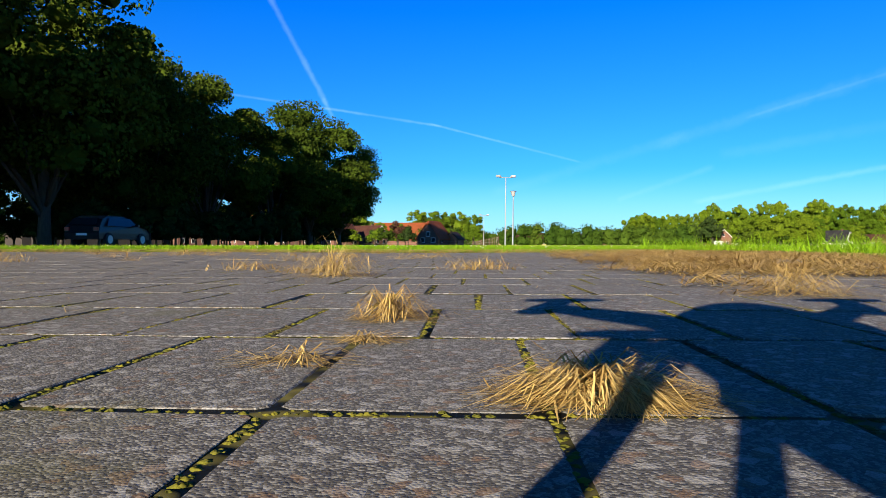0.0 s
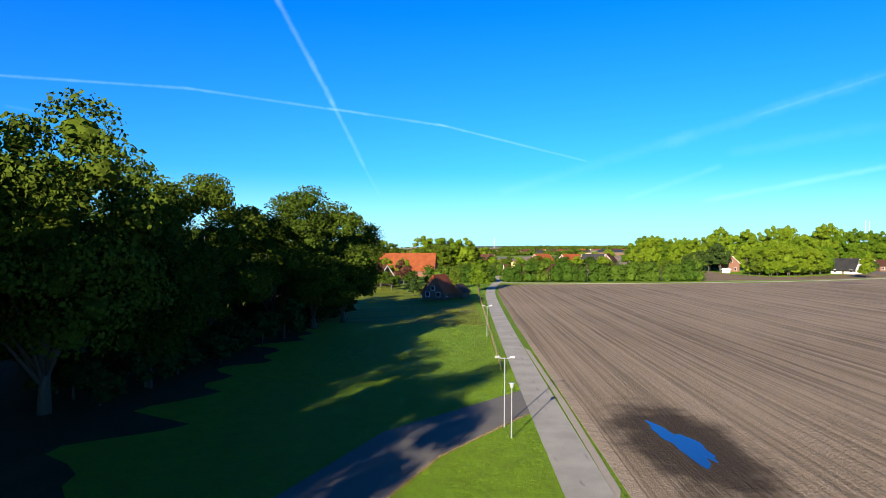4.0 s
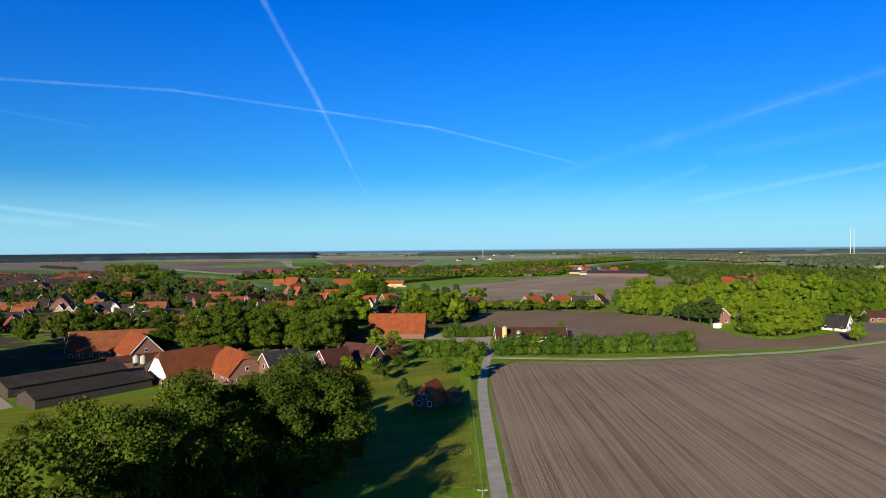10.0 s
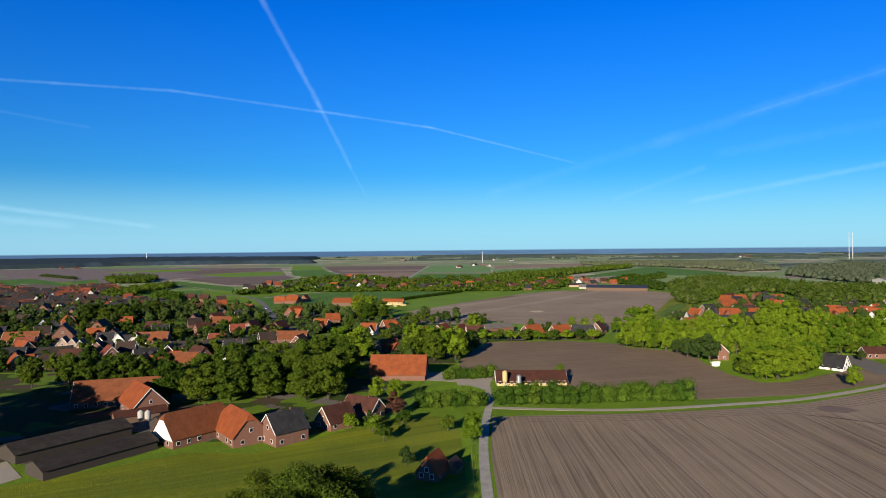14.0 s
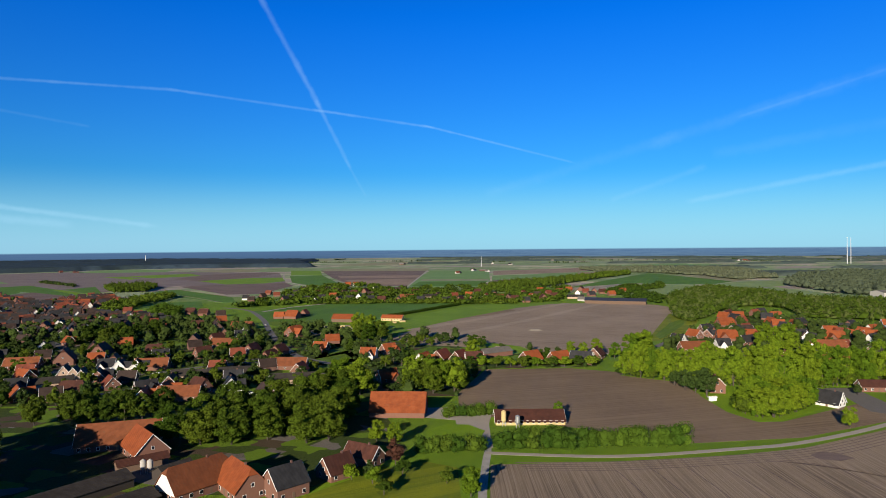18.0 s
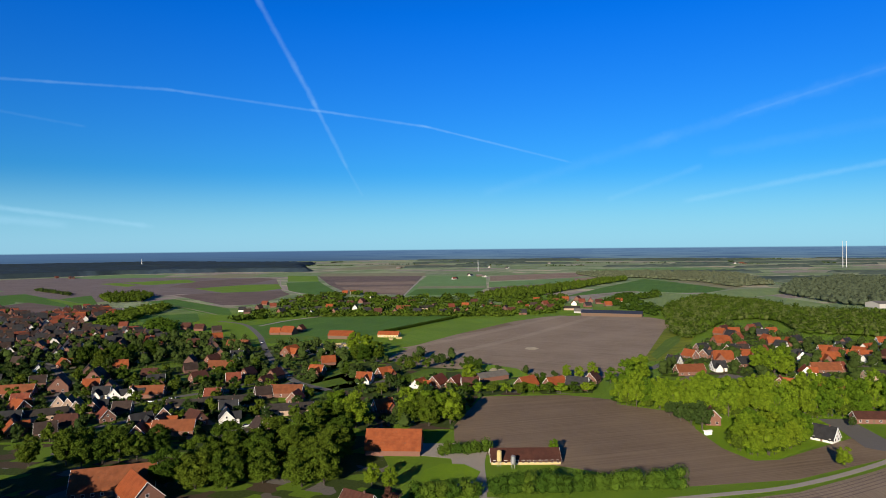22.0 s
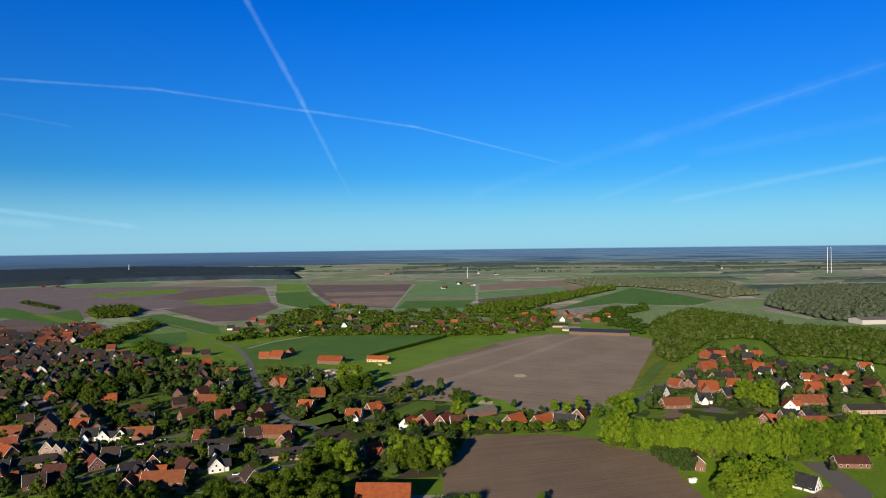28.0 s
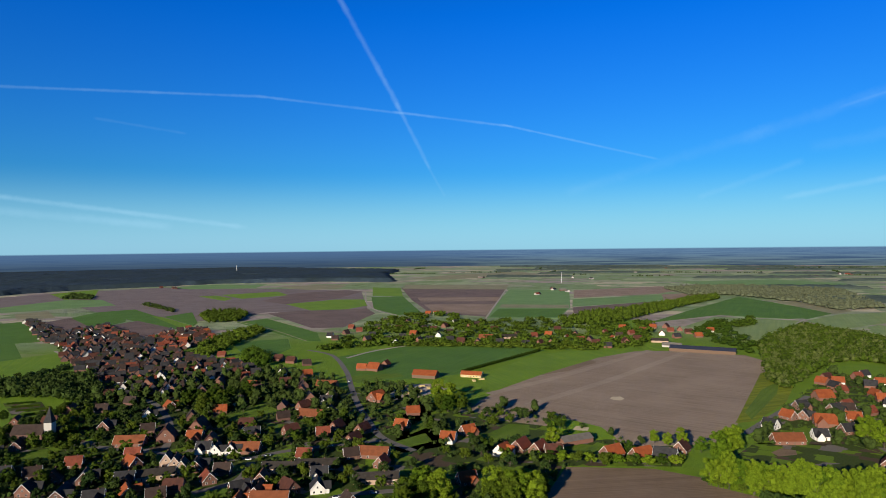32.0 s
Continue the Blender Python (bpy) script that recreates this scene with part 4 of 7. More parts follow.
# farmstead
house(-109, 196, 56, 34, 11, 2.8, 1.9, BLACK_BOARDS, ROOF_TAR, "long low cattle shed with dark corrugated roof", "cattle_shed", "barn", chimney=False, windows=False)
house(-126, 211, 56, 36, 12, 3.0, 2.2, BLACK_BOARDS, ROOF_TAR, "long low barn with dark weathered roof", "cattle_shed", "barn", chimney=False, windows=False)
house(-118, 243, 40, 18, 6, 2.6, 1.6, BOARDS, ROOF_BROWN, "low brown-roofed lean-to beside the farm barn", "farm_shed", "shed", chimney=False, windows=False)
house(-101, 232, 55, 12, 9, 2.8, 2.4, BLACK_BOARDS, ROOF_TAR, "small dark shed in the farmyard", "farm_shed", "shed", chimney=False, windows=False)
hall = house(-88, 219, 52, 22, 13, 3.2, 7.0, BRICK, ROOF_RUST, "old hall farmhouse with white gable and rust-brown roof", "farmhouse", "house", hip=0.25, chimney=True, floors=1)
gb = gable_body(22, 13, 3.2, 7.0, 0.25)[0]
part("gable_boarding", ([(-11.03 - d, y * 0.98, max(z, 2.4)) for d in (0.0, 0.06) for _, y, z in (gb[0], gb[3], gb[7], gb[9], gb[8], gb[4])],
                        [(6, 7, 8, 9, 10, 11), (5, 4, 3, 2, 1, 0)] + [(i, (i + 1) % 6, 6 + (i + 1) % 6, 6 + i) for i in range(6)]), RENDER, hall, "white boarded gable")
house(-72, 218, -50, 19, 12, 3.4, 6.6, BRICK, ROOF_ORANGE, "brick farmhouse wing with bright orange tiled roof", "farmhouse_wing", "house", hip=0.3, floors=1)
house(-56.5, 215.5, 45, 12, 11, 4.4, 5.4, BRICK, ROOF_GREY, "red brick house with anthracite roof", floors=1)
house(-42, 232, 45, 11, 9.5, 2.8, 5.0, BRICK, ROOF_BROWN, "brick outbuilding with steep gable", "outbuilding", "house", floors=1)
house(-34, 246, -31, 14, 8, 3.6, 3.8, BRICK, ROOF_BROWN, "brick house with brown tiled roof among shrubs", floors=1)
house(-26, 318, -4, 27, 15, 3.0, 8.0, BRICK, ROOF_ORANGE, "large brick barn with wide orange roof", "tithe_barn", "barn", chimney=False, windows=False)
house(-140, 270, 18, 32, 15, 3.0, 7.0, BRICK_DARK, ROOF_RUST, "large farm barn with reddish tiled roof", "farm_barn", "barn", chimney=False)
house(36.5, 303, 0, 32, 13, 1.7, 4.0, CREAM, ROOF_BROWN, "long poultry shed with cream wall and brown roof", "poultry_shed", "barn", chimney=False, span=2.6, door=False)
house(-6, 181, 68, 8.5, 6.5, 2.2, 4.4, BRICK_DARK, ROOF_ORANGE, "small old brick barn with steep tiled roof", "field_barn", "barn", chimney=False, hip=0.2)
house(-0.5, 185, 68, 4.5, 4.5, 1.9, 1.8, BOARDS, ROOF_DARK, "low timber lean-to beside the field barn", "shed", "shed", chimney=False, windows=False)
house(194, 330, -52, 11, 9.0, 1.9, 5.6, RENDER, ROOF_GREY, "white rendered house with grey roof")
house(149, 362, 80, 9, 8, 4.8, 4.0, BRICK, ROOF_BROWN, "tall brick cottage at the wood's edge", "cottage")
house(238, 362, -5, 18, 8, 3.0, 3.0, BRICK, ROOF_BROWN, "long brick outbuilding with brown roof", "outbuilding", chimney=False)
for x, y, t, L, W, r, lb in ((57, 456.7, 38, 14, 11, ROOF_ORANGE, "brick house with orange tiles behind the row of trees"), (76.6, 454, 32, 15, 10, ROOF_ORANGE, "orange-roofed brick house behind the row of trees"),
                             (-6.5, 465.3, 62, 14, 11, ROOF_RED, "brick house with red tiled roof at the field"), (6.5, 460.9, 62, 13, 10, ROOF_RED, "red-roofed gabled house at the field"),
                             (16.8, 454.7, 8, 12, 8, ROOF_BROWN, "low brick house with brown roof"), (107.1, 472.2, 60, 12, 10, ROOF_BROWN, "brick house with brown roof by the wood"), (92.4, 453.3, -24, 15, 10, ROOF_GREY, "house with anthracite roof behind the row of trees")):
    house(x, y, t, L, W, 3.0, 5.4, BRICK, r, lb)
house(33.5, 486.8, 32, 26, 11, 3.4, 2.6, BRICK, ROOF_SHEET, "long brick shed with grey sheet roof", "shed", "shed", chimney=False, windows=False)

# village houses: a few kinds, set out along the streets
KINDS = {}


def village_house(x, y, turn, k, near):
    """A house of one of thirteen kinds; those near the camera's way have doors and windows."""
    if (k, near) in KINDS:
        return copy_thing(KINDS[(k, near)], pose(x, y, 0, 0, 0, turn))
    walls, roof, L, W, eave, rise, lb = (
        (BRICK, ROOF_RED, 10.5, 8.5, 3.0, 4.6, "brick village house with red tiled roof"),
        (BRICK, ROOF_ORANGE, 11.5, 9, 3.0, 4.8, "brick village house with orange tiled roof"),
        (RENDER, ROOF_GREY, 10.5, 8.5, 3.2, 4.8, "white rendered village house with anthracite roof"),
        (BRICK, ROOF_GREY, 11.5, 9, 3.2, 4.9, "brick village house with anthracite roof"),
        (BRICK, ROOF_BROWN, 12, 9, 3.4, 5.0, "brick village house with brown roof"),
        (BRICK_DARK, ROOF_DARK, 10.5, 8.5, 3.0, 4.6, "dark brick village house with dark roof"),
        (BRICK_DARK, ROOF_GREY, 17, 9, 3.0, 4.0, "long dark brick house with anthracite roof"),
        (BRICK, ROOF_BROWN, 16, 13, 4.2, 7.4, "large old brick hall house with brown roof"),
        (RENDER, ROOF_ORANGE, 11.5, 9, 3.2, 4.8, "white rendered village house with orange tiled roof"),
        (BRICK, ROOF_RUST, 22, 10, 3.2, 4.6, "long brick building with rust-orange tiled roof"),
        (BRICK_PALE, ROOF_TAR, 28, 10, 3.4, 3.0, "long low building with dark grey sheet roof"),
        (BRICK_PALE, ROOF_DARK, 11, 8, 4.0, 5.4, "narrow gabled house of pale brick"),
        (BRICK, ROOF_ORANGE, 16, 12.5, 3.4, 6.2, "broad brick farmhouse with orange tiled roof"))[k]
    ob = house(x, y, turn, L, W, eave, rise, walls, roof, lb, "village_house", "house", span=5.5, group="village houses",
               windows=near, hip=0.25 if k in (4, 7, 12) else 0.0, wing=(0.0, 0.22, -0.2, 0.2, 0.0, 0.0, -0.25, 0.0, 0.2, 0.0, 0.0, 0.0, -0.2)[k] if near else 0.0)
    KINDS[(k, near)] = ob
    return ob


for i, (x, y) in enumerate(((-179, 301), (-170, 298), (-163, 303), (-156, 305), (-149, 308), (-174, 312), (-160, 316), (-186, 312), (-196, 300), (-142, 316))):
    plant(OAK_MID[i % 3], x, y, rng.uniform(0, 360), rng.uniform(0.7, 0.85), rng.uniform(0.95, 1.1), "leafy oak beside the dark barn", "oak_tree", "trees beside the barn")
for i, (x, y) in enumerate(((-454, 502), (-420, 455), (-415, 525), (-361, 466), (-386, 491), (-328, 364), (-301, 376), (-301, 359), (-386, 514), (-410, 506), (-493, 583))):
    plant(OAK_MID[i % 3], x, y, i * 53.0, 0.52 + 0.05 * (i % 4), 1.05, "dark oak beside the church", "oak_tree", "trees round the church")
for i in range(16):
    plant(OAK_MID[i % 3], -292 + rng.normal(0, 17), 578 + rng.normal(0, 14), rng.uniform(0, 360), rng.uniform(0.75, 1.0), 1.0, "old oak in the village park", "oak_tree", "clump of oaks in the village")
for i, (x, y, s) in enumerate(((-72, 360, 0.85), (-64, 370, 0.95), (-58, 356, 0.9), (-70, 350, 0.75), (-50, 366, 0.8), (-16, 372, 0.95), (-4, 376, 0.9), (4, 370, 0.8), (-10, 362, 0.85), (-22, 364, 0.75), (6, 380, 0.8),
                               (-72, 566, 0.9), (-62, 574, 0.95), (-80, 574, 0.85))):
    plant(GROVE[i % 3], x, y, i * 61.0, s, 1.0, "dense oak in a roadside clump", "oak_tree", "clumps of oaks by the fields")
TAKEN = [(x, y) for x, y in ((-26, 318), (-42, 232), (-34, 246), (57, 456.7), (76.6, 454), (-6.5, 465.3), (6.5, 460.9), (107.1, 472.2), (33.5, 486.8), (92.4, 453.3), (-60, 364), (-52, 358), (-22, 369), (-9, 368), (1, 366))]
STREETS = (((-316, 895), (-267, 852), (-217, 745), (-188, 663), (-164, 597), (-137, 533), (-114, 486), (-83, 455)),
           ((-329, 442), (-277, 434), (-225, 422), (-197, 428), (-178, 444), (-155, 458), (-133, 467), (-113, 478)),
           ((-203, 362), (-185, 385), (-191, 420)),
           ((-126, 340), (-112, 367), (-80, 379)),
           ((-452, 626), (-381, 591), (-335, 549), (-291, 489), (-268, 442)),
           ((166, 522), (213, 586), (267, 657)),
           ((251, 495), (251, 474), (245, 445), (218, 393)))


def street_distance(x, y):
    best = 1e9
    for line in STREETS:
        for (ax, ay), (bx, by) in zip(line, line[1:]):
            u = max(0, min(1, ((x - ax) * (bx - ax) + (y - ay) * (by - ay)) / ((bx - ax) ** 2 + (by - ay) ** 2)))
            best = min(best, math.hypot(x - ax - u * (bx - ax), y - ay - u * (by - ay)))
    return best


def free(x, y, d):
    return all((x - a) ** 2 + (y - b) ** 2 >= d * d for a, b in TAKEN)


def built(kind, *places):
    """Village houses of one kind at known places: x, y and the turn of the ridge."""
    for x, y, turn in places:
        TAKEN.append((x, y))
        village_house(x, y, turn, kind, y < 640)


GARDEN, FAR_TREES = [], []


def settle(poly, spacing, seed, weights, turn0, limit=400, leafy=0.5, tree_space=11):
    """Houses over a quarter of the village, and garden trees between them."""
    r = np.random.default_rng(seed)
    for x, y in scatter(poly, spacing, r, 9000, limit):
        if street_distance(x, y) < 11 or not free(x, y, spacing * 0.8):
            continue
        TAKEN.append((x, y))
        village_house(x, y, turn0 + r.choice((0, 90)) + r.normal(0, 9), int(r.choice(8, p=weights)), y < 520)
    for x, y in scatter(poly, tree_space, r, 5000):
        if street_distance(x, y) > 6 and free(x, y, 9.0) and r.uniform() < leafy:
            if y < 560 and len(GARDEN) < 298:
                GARDEN.append(plant(LOW[int(r.integers(4))], x, y, r.uniform(0, 360), r.uniform(0.7, 1.35), r.uniform(0.85, 1.15),
                                    "leafy garden tree between village houses", "garden_tree", "garden trees of the village"))
            else:
                k = r.uniform(0.7, 1.4)
                FAR_TREES.extend((x + r.normal(0, 1.2), y + r.normal(0, 1.2), (3.0 + i * 1.6) * k, 3.3 * k * r.uniform(0.7, 1.1), 0.95) for i in range(3))


for line in STREETS:
    tagged(ribbon("village_street", YARD, line, 6.0, 0.125), "grey asphalt village street", "road", kind="structure")

built(0, (-99, 421, 80), (-168, 384, 100), (-202, 380, -50), (-418, 833, 10), (-279, 420, 15), (-381, 783, 20))
built(1, (-103, 512, -15), (-48, 500, 40), (-161, 361, 95), (-166, 346, 100), (-269, 403, 150), (-238, 351, 130), (-257, 465, 10), (-254, 712, 30), (-291, 647, -10), (-200, 754, 0), (-176, 780, 80), (216, 570, 120), (266, 568, -10), (234, 452, 60), (354, 562, -10), (363, 557, 0), (326, 641, -12), (-330, 554, 140))
built(2, (-235, 438, 10), (-224, 435, 100), (-214, 437, 110), (-134, 395, 15), (-128, 373, 110), (-191, 587, 10), (191, 540, 130), (217, 513, 0), (307, 554, 60), (372, 605, -20), (364, 755, 20), (-285, 717, 80), (-339, 746, 20), (-333, 524, 120))
built(3, (-221, 401, 110), (-174, 365, 40), (240, 605, 20), (229, 572, 60), (264, 596, 30), (244, 530, 20), (344, 700, -20), (305, 565, -10), (255, 458, 10))
built(4, (-155, 502, 75), (-132, 469, 68), (-145, 370, -38), (-205, 564, 60), (-188, 487, 50), (-215, 363, 10), (-132, 496, 70), (-326, 808, -5), (-304, 794, -5))
built(5, (-200, 396, 10), (-219, 350, 30), (-193, 609, 80), (-278, 779, 30), (276, 600, 0))
built(7, (-279, 463, 112))
built(8, (-61, 480, -8), (-19, 454, 60), (345, 586, -10), (389, 594, 20), (430, 634, -10), (320, 716, -15), (360, 713, 0), (273, 489, 70))
built(9, (-212, 656, -4), (-188, 536, -6), (-149, 351, 6), (-205, 440, 8), (-299, 447, 12), (264, 440, -4), (295, 502, -8), (189, 500, 6), (-109, 439, -4))
built(10, (-162, 405, 4), (-142, 413, 12), (-242, 383, 28), (-96, 392, 12), (323, 476, 0))
built(11, (-246, 408, 110), (-237, 403, 110), (-228, 396, 110))
built(12, (-146, 604, 62), (237, 552, -12), (275, 644, 10), (322, 542, -14), (-184, 753, -20))
# the northern hamlet
built(0, (9, 1051, 20), (80, 1008, -10), (126, 1094, 60), (168, 1089, 30), (194, 1129, -20), (238, 1124, 0), (257, 1140, 80), (-295, 1098, 20), (-321, 1142, -10))
built(1, (-192, 1064, -10), (-107, 1163, 80), (33, 1064, -15), (164, 1160, 10), (218, 1172, 0), (268, 1063, 10), (-218, 1393, 0))
built(2, (-325, 1027, 0), (-220, 990, 5), (-201, 962, 90), (-147, 1045, 90), (-257, 1041, 10), (-140, 1224, 60))
built(3, (-202, 1022, 10), (-169, 985, 70), (-154, 996, 0), (-122, 994, 20), (-77, 976, 90), (-43, 973, 0), (-4, 957, 10), (35, 978, 70), (113, 946, 0), (232, 1051, 20), (-272, 1145, 0), (-254, 993, 60))
built(4, (-229, 1124, 30), (-165, 1117, -10), (-152, 1168, 70), (-103, 979, 0), (-59, 1122, 20), (17, 967, 60), (50, 1128, 0), (76, 1067, 80), (99, 972, 10), (145, 994, 100), (167, 1020, 10), (242, 1179, 60), (263, 1104, 0))
built(5, (-95, 1199, 20), (-233, 1235, 70), (-206, 1174, -20), (-134, 1089, 0), (-185, 1136, 60), (-278, 1240, 20), (-308, 998, 10), (-310, 1068, 60), (-106, 1048, 10), (94, 1013, 70), (145, 1060, 0), (-18, 1062, 60))
built(8, (59, 1024, 70), (130, 1017, 110), (216, 1084, 80), (-200, 1390, 20), (303, 1126, 0))
built(9, (-67, 1022, -4))
built(10, (-32, 1033, 12), (195, 1003, -10))
LAWNS = (((-270, 527), (-251, 579), (-226, 559), (-240, 532), (-259, 517)),
         ((-225, 519), (-195, 511), (-184, 492), (-209, 492)),
         ((-187, 438), (-172, 460), (-162, 453), (-175, 429)),
         ((-204, 405), (-195, 415), (-188, 404), (-199, 397)),
         ((-208, 360), (-187, 378), (-176, 363), (-195, 353)),
         ((-132, 363), (-117, 369), (-120, 356), (-130, 358)),
         ((-118, 426), (-107, 420), (-109, 409)),
         ((-100, 513), (-88, 547), (-78, 524), (-93, 496)),
         ((-38, 493), (-17, 532), (0, 531), (0, 496), (-26, 481)),
         ((-103, 473), (-82, 500), (-73, 479), (-90, 461)),
         ((-216, 711), (-153, 737), (-140, 722), (-186, 680)),
         ((323, 521), (360, 519), (343, 490), (316, 475), (293, 478)),
         ((187, 588), (232, 680), (267, 729), (241, 664), (185, 565)),
         ((292, 549), (307, 558), (290, 529)),
         ((227, 552), (236, 562), (228, 538)),
         ((-97, 605), (-77, 616), (-70, 580), (-86, 568)),
         ((-313, 771), (-271, 749), (-265, 714), (-288, 726)),
         ((196, 534), (219, 539), (216, 520), (202, 497), (185, 498)),
         ((-267, 421), (-267, 439), (-249, 432), (-259, 427)),
         ((275, 478), (298, 488), (287, 466), (271, 462)),
         ((-372, 421), (-356, 433), (-336, 413), (-352, 404)),
         ((8, 480), (38, 484), (57, 477), (50, 458), (32, 466)))
WEST = ((-440, 335), (-96, 340), (-104, 395), (-125, 480), (-175, 560), (-215, 690), (-290, 745), (-430, 700), (-430, 560), (-440, 440))
NORTH_WEST = ((-1048, 1217), (-1022, 1218), (-830, 1052), (-818, 1160), (-734, 1080), (-627, 973), (-639, 1078), (-612, 1127), (-538, 1053), (-498, 962), (-508, 873), (-434, 812), (-347, 762), (-313, 701), (-383, 696), (-351, 608), (-373, 577), (-407, 583), (-462, 624), (-520, 695), (-624, 790), (-713, 897), (-786, 951))
RED_EDGE = ((-641, 1042), (-601, 1052), (-557, 1121), (-486, 977), (-488, 879), (-494, 825), (-562, 900))
MIDDLE = ((-170, 520), (-200, 640), (-150, 690), (-110, 640), (-60, 470), (-90, 450))
EAST = ((165, 495), (235, 620), (345, 780), (380, 690), (420, 600), (340, 480), (262, 450), (235, 500))
# FARM_LAND: no gardens here, dark ground stands for yard and shaded grass
FARM_LAND = ((-240, 185), (-146, 182), (-100, 215), (-62, 214), (-48, 222), (-24, 250), (-18, 262), (-40, 345), (-96, 338), (-240, 334))
CENTRE = ((-100, 392), (-72, 346), (-44, 352), (4, 356), (22, 434), (100, 440), (112, 478), (58, 512), (22, 570), (-60, 604), (-104, 590), (-112, 540), (-96, 450))
for name, area in (("centre", CENTRE), ("farm", FARM_LAND), ("west", WEST), ("north_west", NORTH_WEST), ("middle", MIDDLE), ("east", EAST), ("south_east", ((142, 466), (165, 498), (234, 500), (262, 449), (340, 480), (340, 428), (220, 424), (160, 438)))):
    tagged(slab("gardens_" + name, GARDEN_MAT, area, 0.035), "gardens and plots between the village houses", "ground", kind="structure")
for shape in LAWNS:
    mx, my = sum(p[0] for p in shape) / len(shape), sum(p[1] for p in shape) / len(shape)
    ring = sorted(shape, key=lambda p: math.atan2(p[1] - my, p[0] - mx))
    tagged(slab("lawn", LAWN, ring, 0.080 + 0.0012 * LAWNS.index(shape)), "sunlit garden lawn in the village", "lawn", kind="structure")
    TAKEN += [(mx, my)] + [(mx * 0.4 + x * 0.6, my * 0.4 + y * 0.6) for x, y in shape]
settle(WEST, 19.0, 101, (0.10, 0.02, 0.06, 0.32, 0.18, 0.26, 0.03, 0.03), 20, 95, 0.85, 8.5)
settle(CENTRE, 29, 106, (0.25, 0.3, 0.05, 0.15, 0.1, 0.15, 0.0, 0.0), 30, 5, 0.42, 10)
settle(MIDDLE, 24, 103, (0.2, 0.3, 0.05, 0.15, 0.15, 0.1, 0.05, 0.0), 30, 4, 0.6)
settle(EAST, 14.5, 105, (0.3, 0.2, 0.1, 0.25, 0.15, 0.0, 0.0, 0.0), 25, 26, 0.6, 9.5)


def far_quarter(poly, spacing, seed, turn0):
    """Houses too far off to pick out one by one: walls and roofs, joined by roof colour."""
    r = np.random.default_rng(seed)
    groups = {}
    for x, y in scatter(poly, spacing, r, 16000, 900):
        if street_distance(x, y) < 9:
            continue
        TAKEN.append((x, y))
        L, W, rise = r.uniform(8.5, 12), r.uniform(7, 9), r.uniform(4.0, 5.2)
        m = pose(x, y, 0, 0, 0, turn0 + r.choice((0, 90)) + r.normal(0, 8))
        red = inside(x, y, RED_EDGE)
        k = int(r.choice(5, p=(0.14, 0.18, 0.36, 0.20, 0.12) if red else (0.52, 0.31, 0.08, 0.08, 0.01)))
        groups.setdefault(("wall", int(r.choice(3, p=(0.55, 0.20, 0.25)))), []).append(moved(gable_body(L, W, 3.0, rise), m))
        groups.setdefault(("roof", k), []).append(moved(roof_body(L, W, 3.0, rise), m))
    for (what, k), pieces in groups.items():
        mat = (BRICK_DARK, RENDER, BRICK)[k] if what == "wall" else (ROOF_GREY, ROOF_DARK, ROOF_RED, ROOF_BROWN, ROOF_ORANGE)[k]
        tagged(part("far_house_" + what + "s", join(*pieces), mat), "closely built houses of the far village quarter", "houses", kind="stuff")
    for x, y in scatter(poly, 13, r, 6000):
        if street_distance(x, y) > 5 and free(x, y, 8.5) and r.uniform() < 0.7:
            k = r.uniform(0.6, 1.2)
            FAR_TREES.extend((x + r.normal(0, 1.2), y + r.normal(0, 1.2), (3.0 + i * 1.6) * k, 3.3 * k * r.uniform(0.7, 1.1), 0.95) for i in range(2))


far_quarter(NORTH_WEST, 13.5, 102, 35)


def garden_shrubs():
    """Bushes and low hedges between the houses."""
    r = np.random.default_rng(161)
    rows = []
    for poly, share in ((WEST, 0.8), (EAST, 0.7), (CENTRE, 0.22), (MIDDLE, 0.6)):
        for x, y in scatter(poly, 5.2, r, 16000):
            if r.uniform() < share and street_distance(x, y) > 4.5 and free(x, y, 7.0) and not any(inside(x, y, w) for w in LAWNS):
                k = r.uniform(0.9, 2.4)
                for i in range(int(r.integers(1, 4))):
                    rows.append((x + r.normal(0, k * 0.7), y + r.normal(0, k * 0.7), k * 0.6, k, r.uniform(0.6, 1.1)))
    tagged(part("garden_shrubs", crown_parts(r, rows, 16, 0.42, 0.75, True), LEAF_DARK), "dark shrubs and low hedges between the houses", "shrubs", kind="stuff")


garden_shrubs()
tagged(part("village_trees", crown_parts(np.random.default_rng(111), FAR_TREES, 26, 0.7, 0.75), LEAF_DARK), "green trees all through the farther village", "trees", kind="stuff")

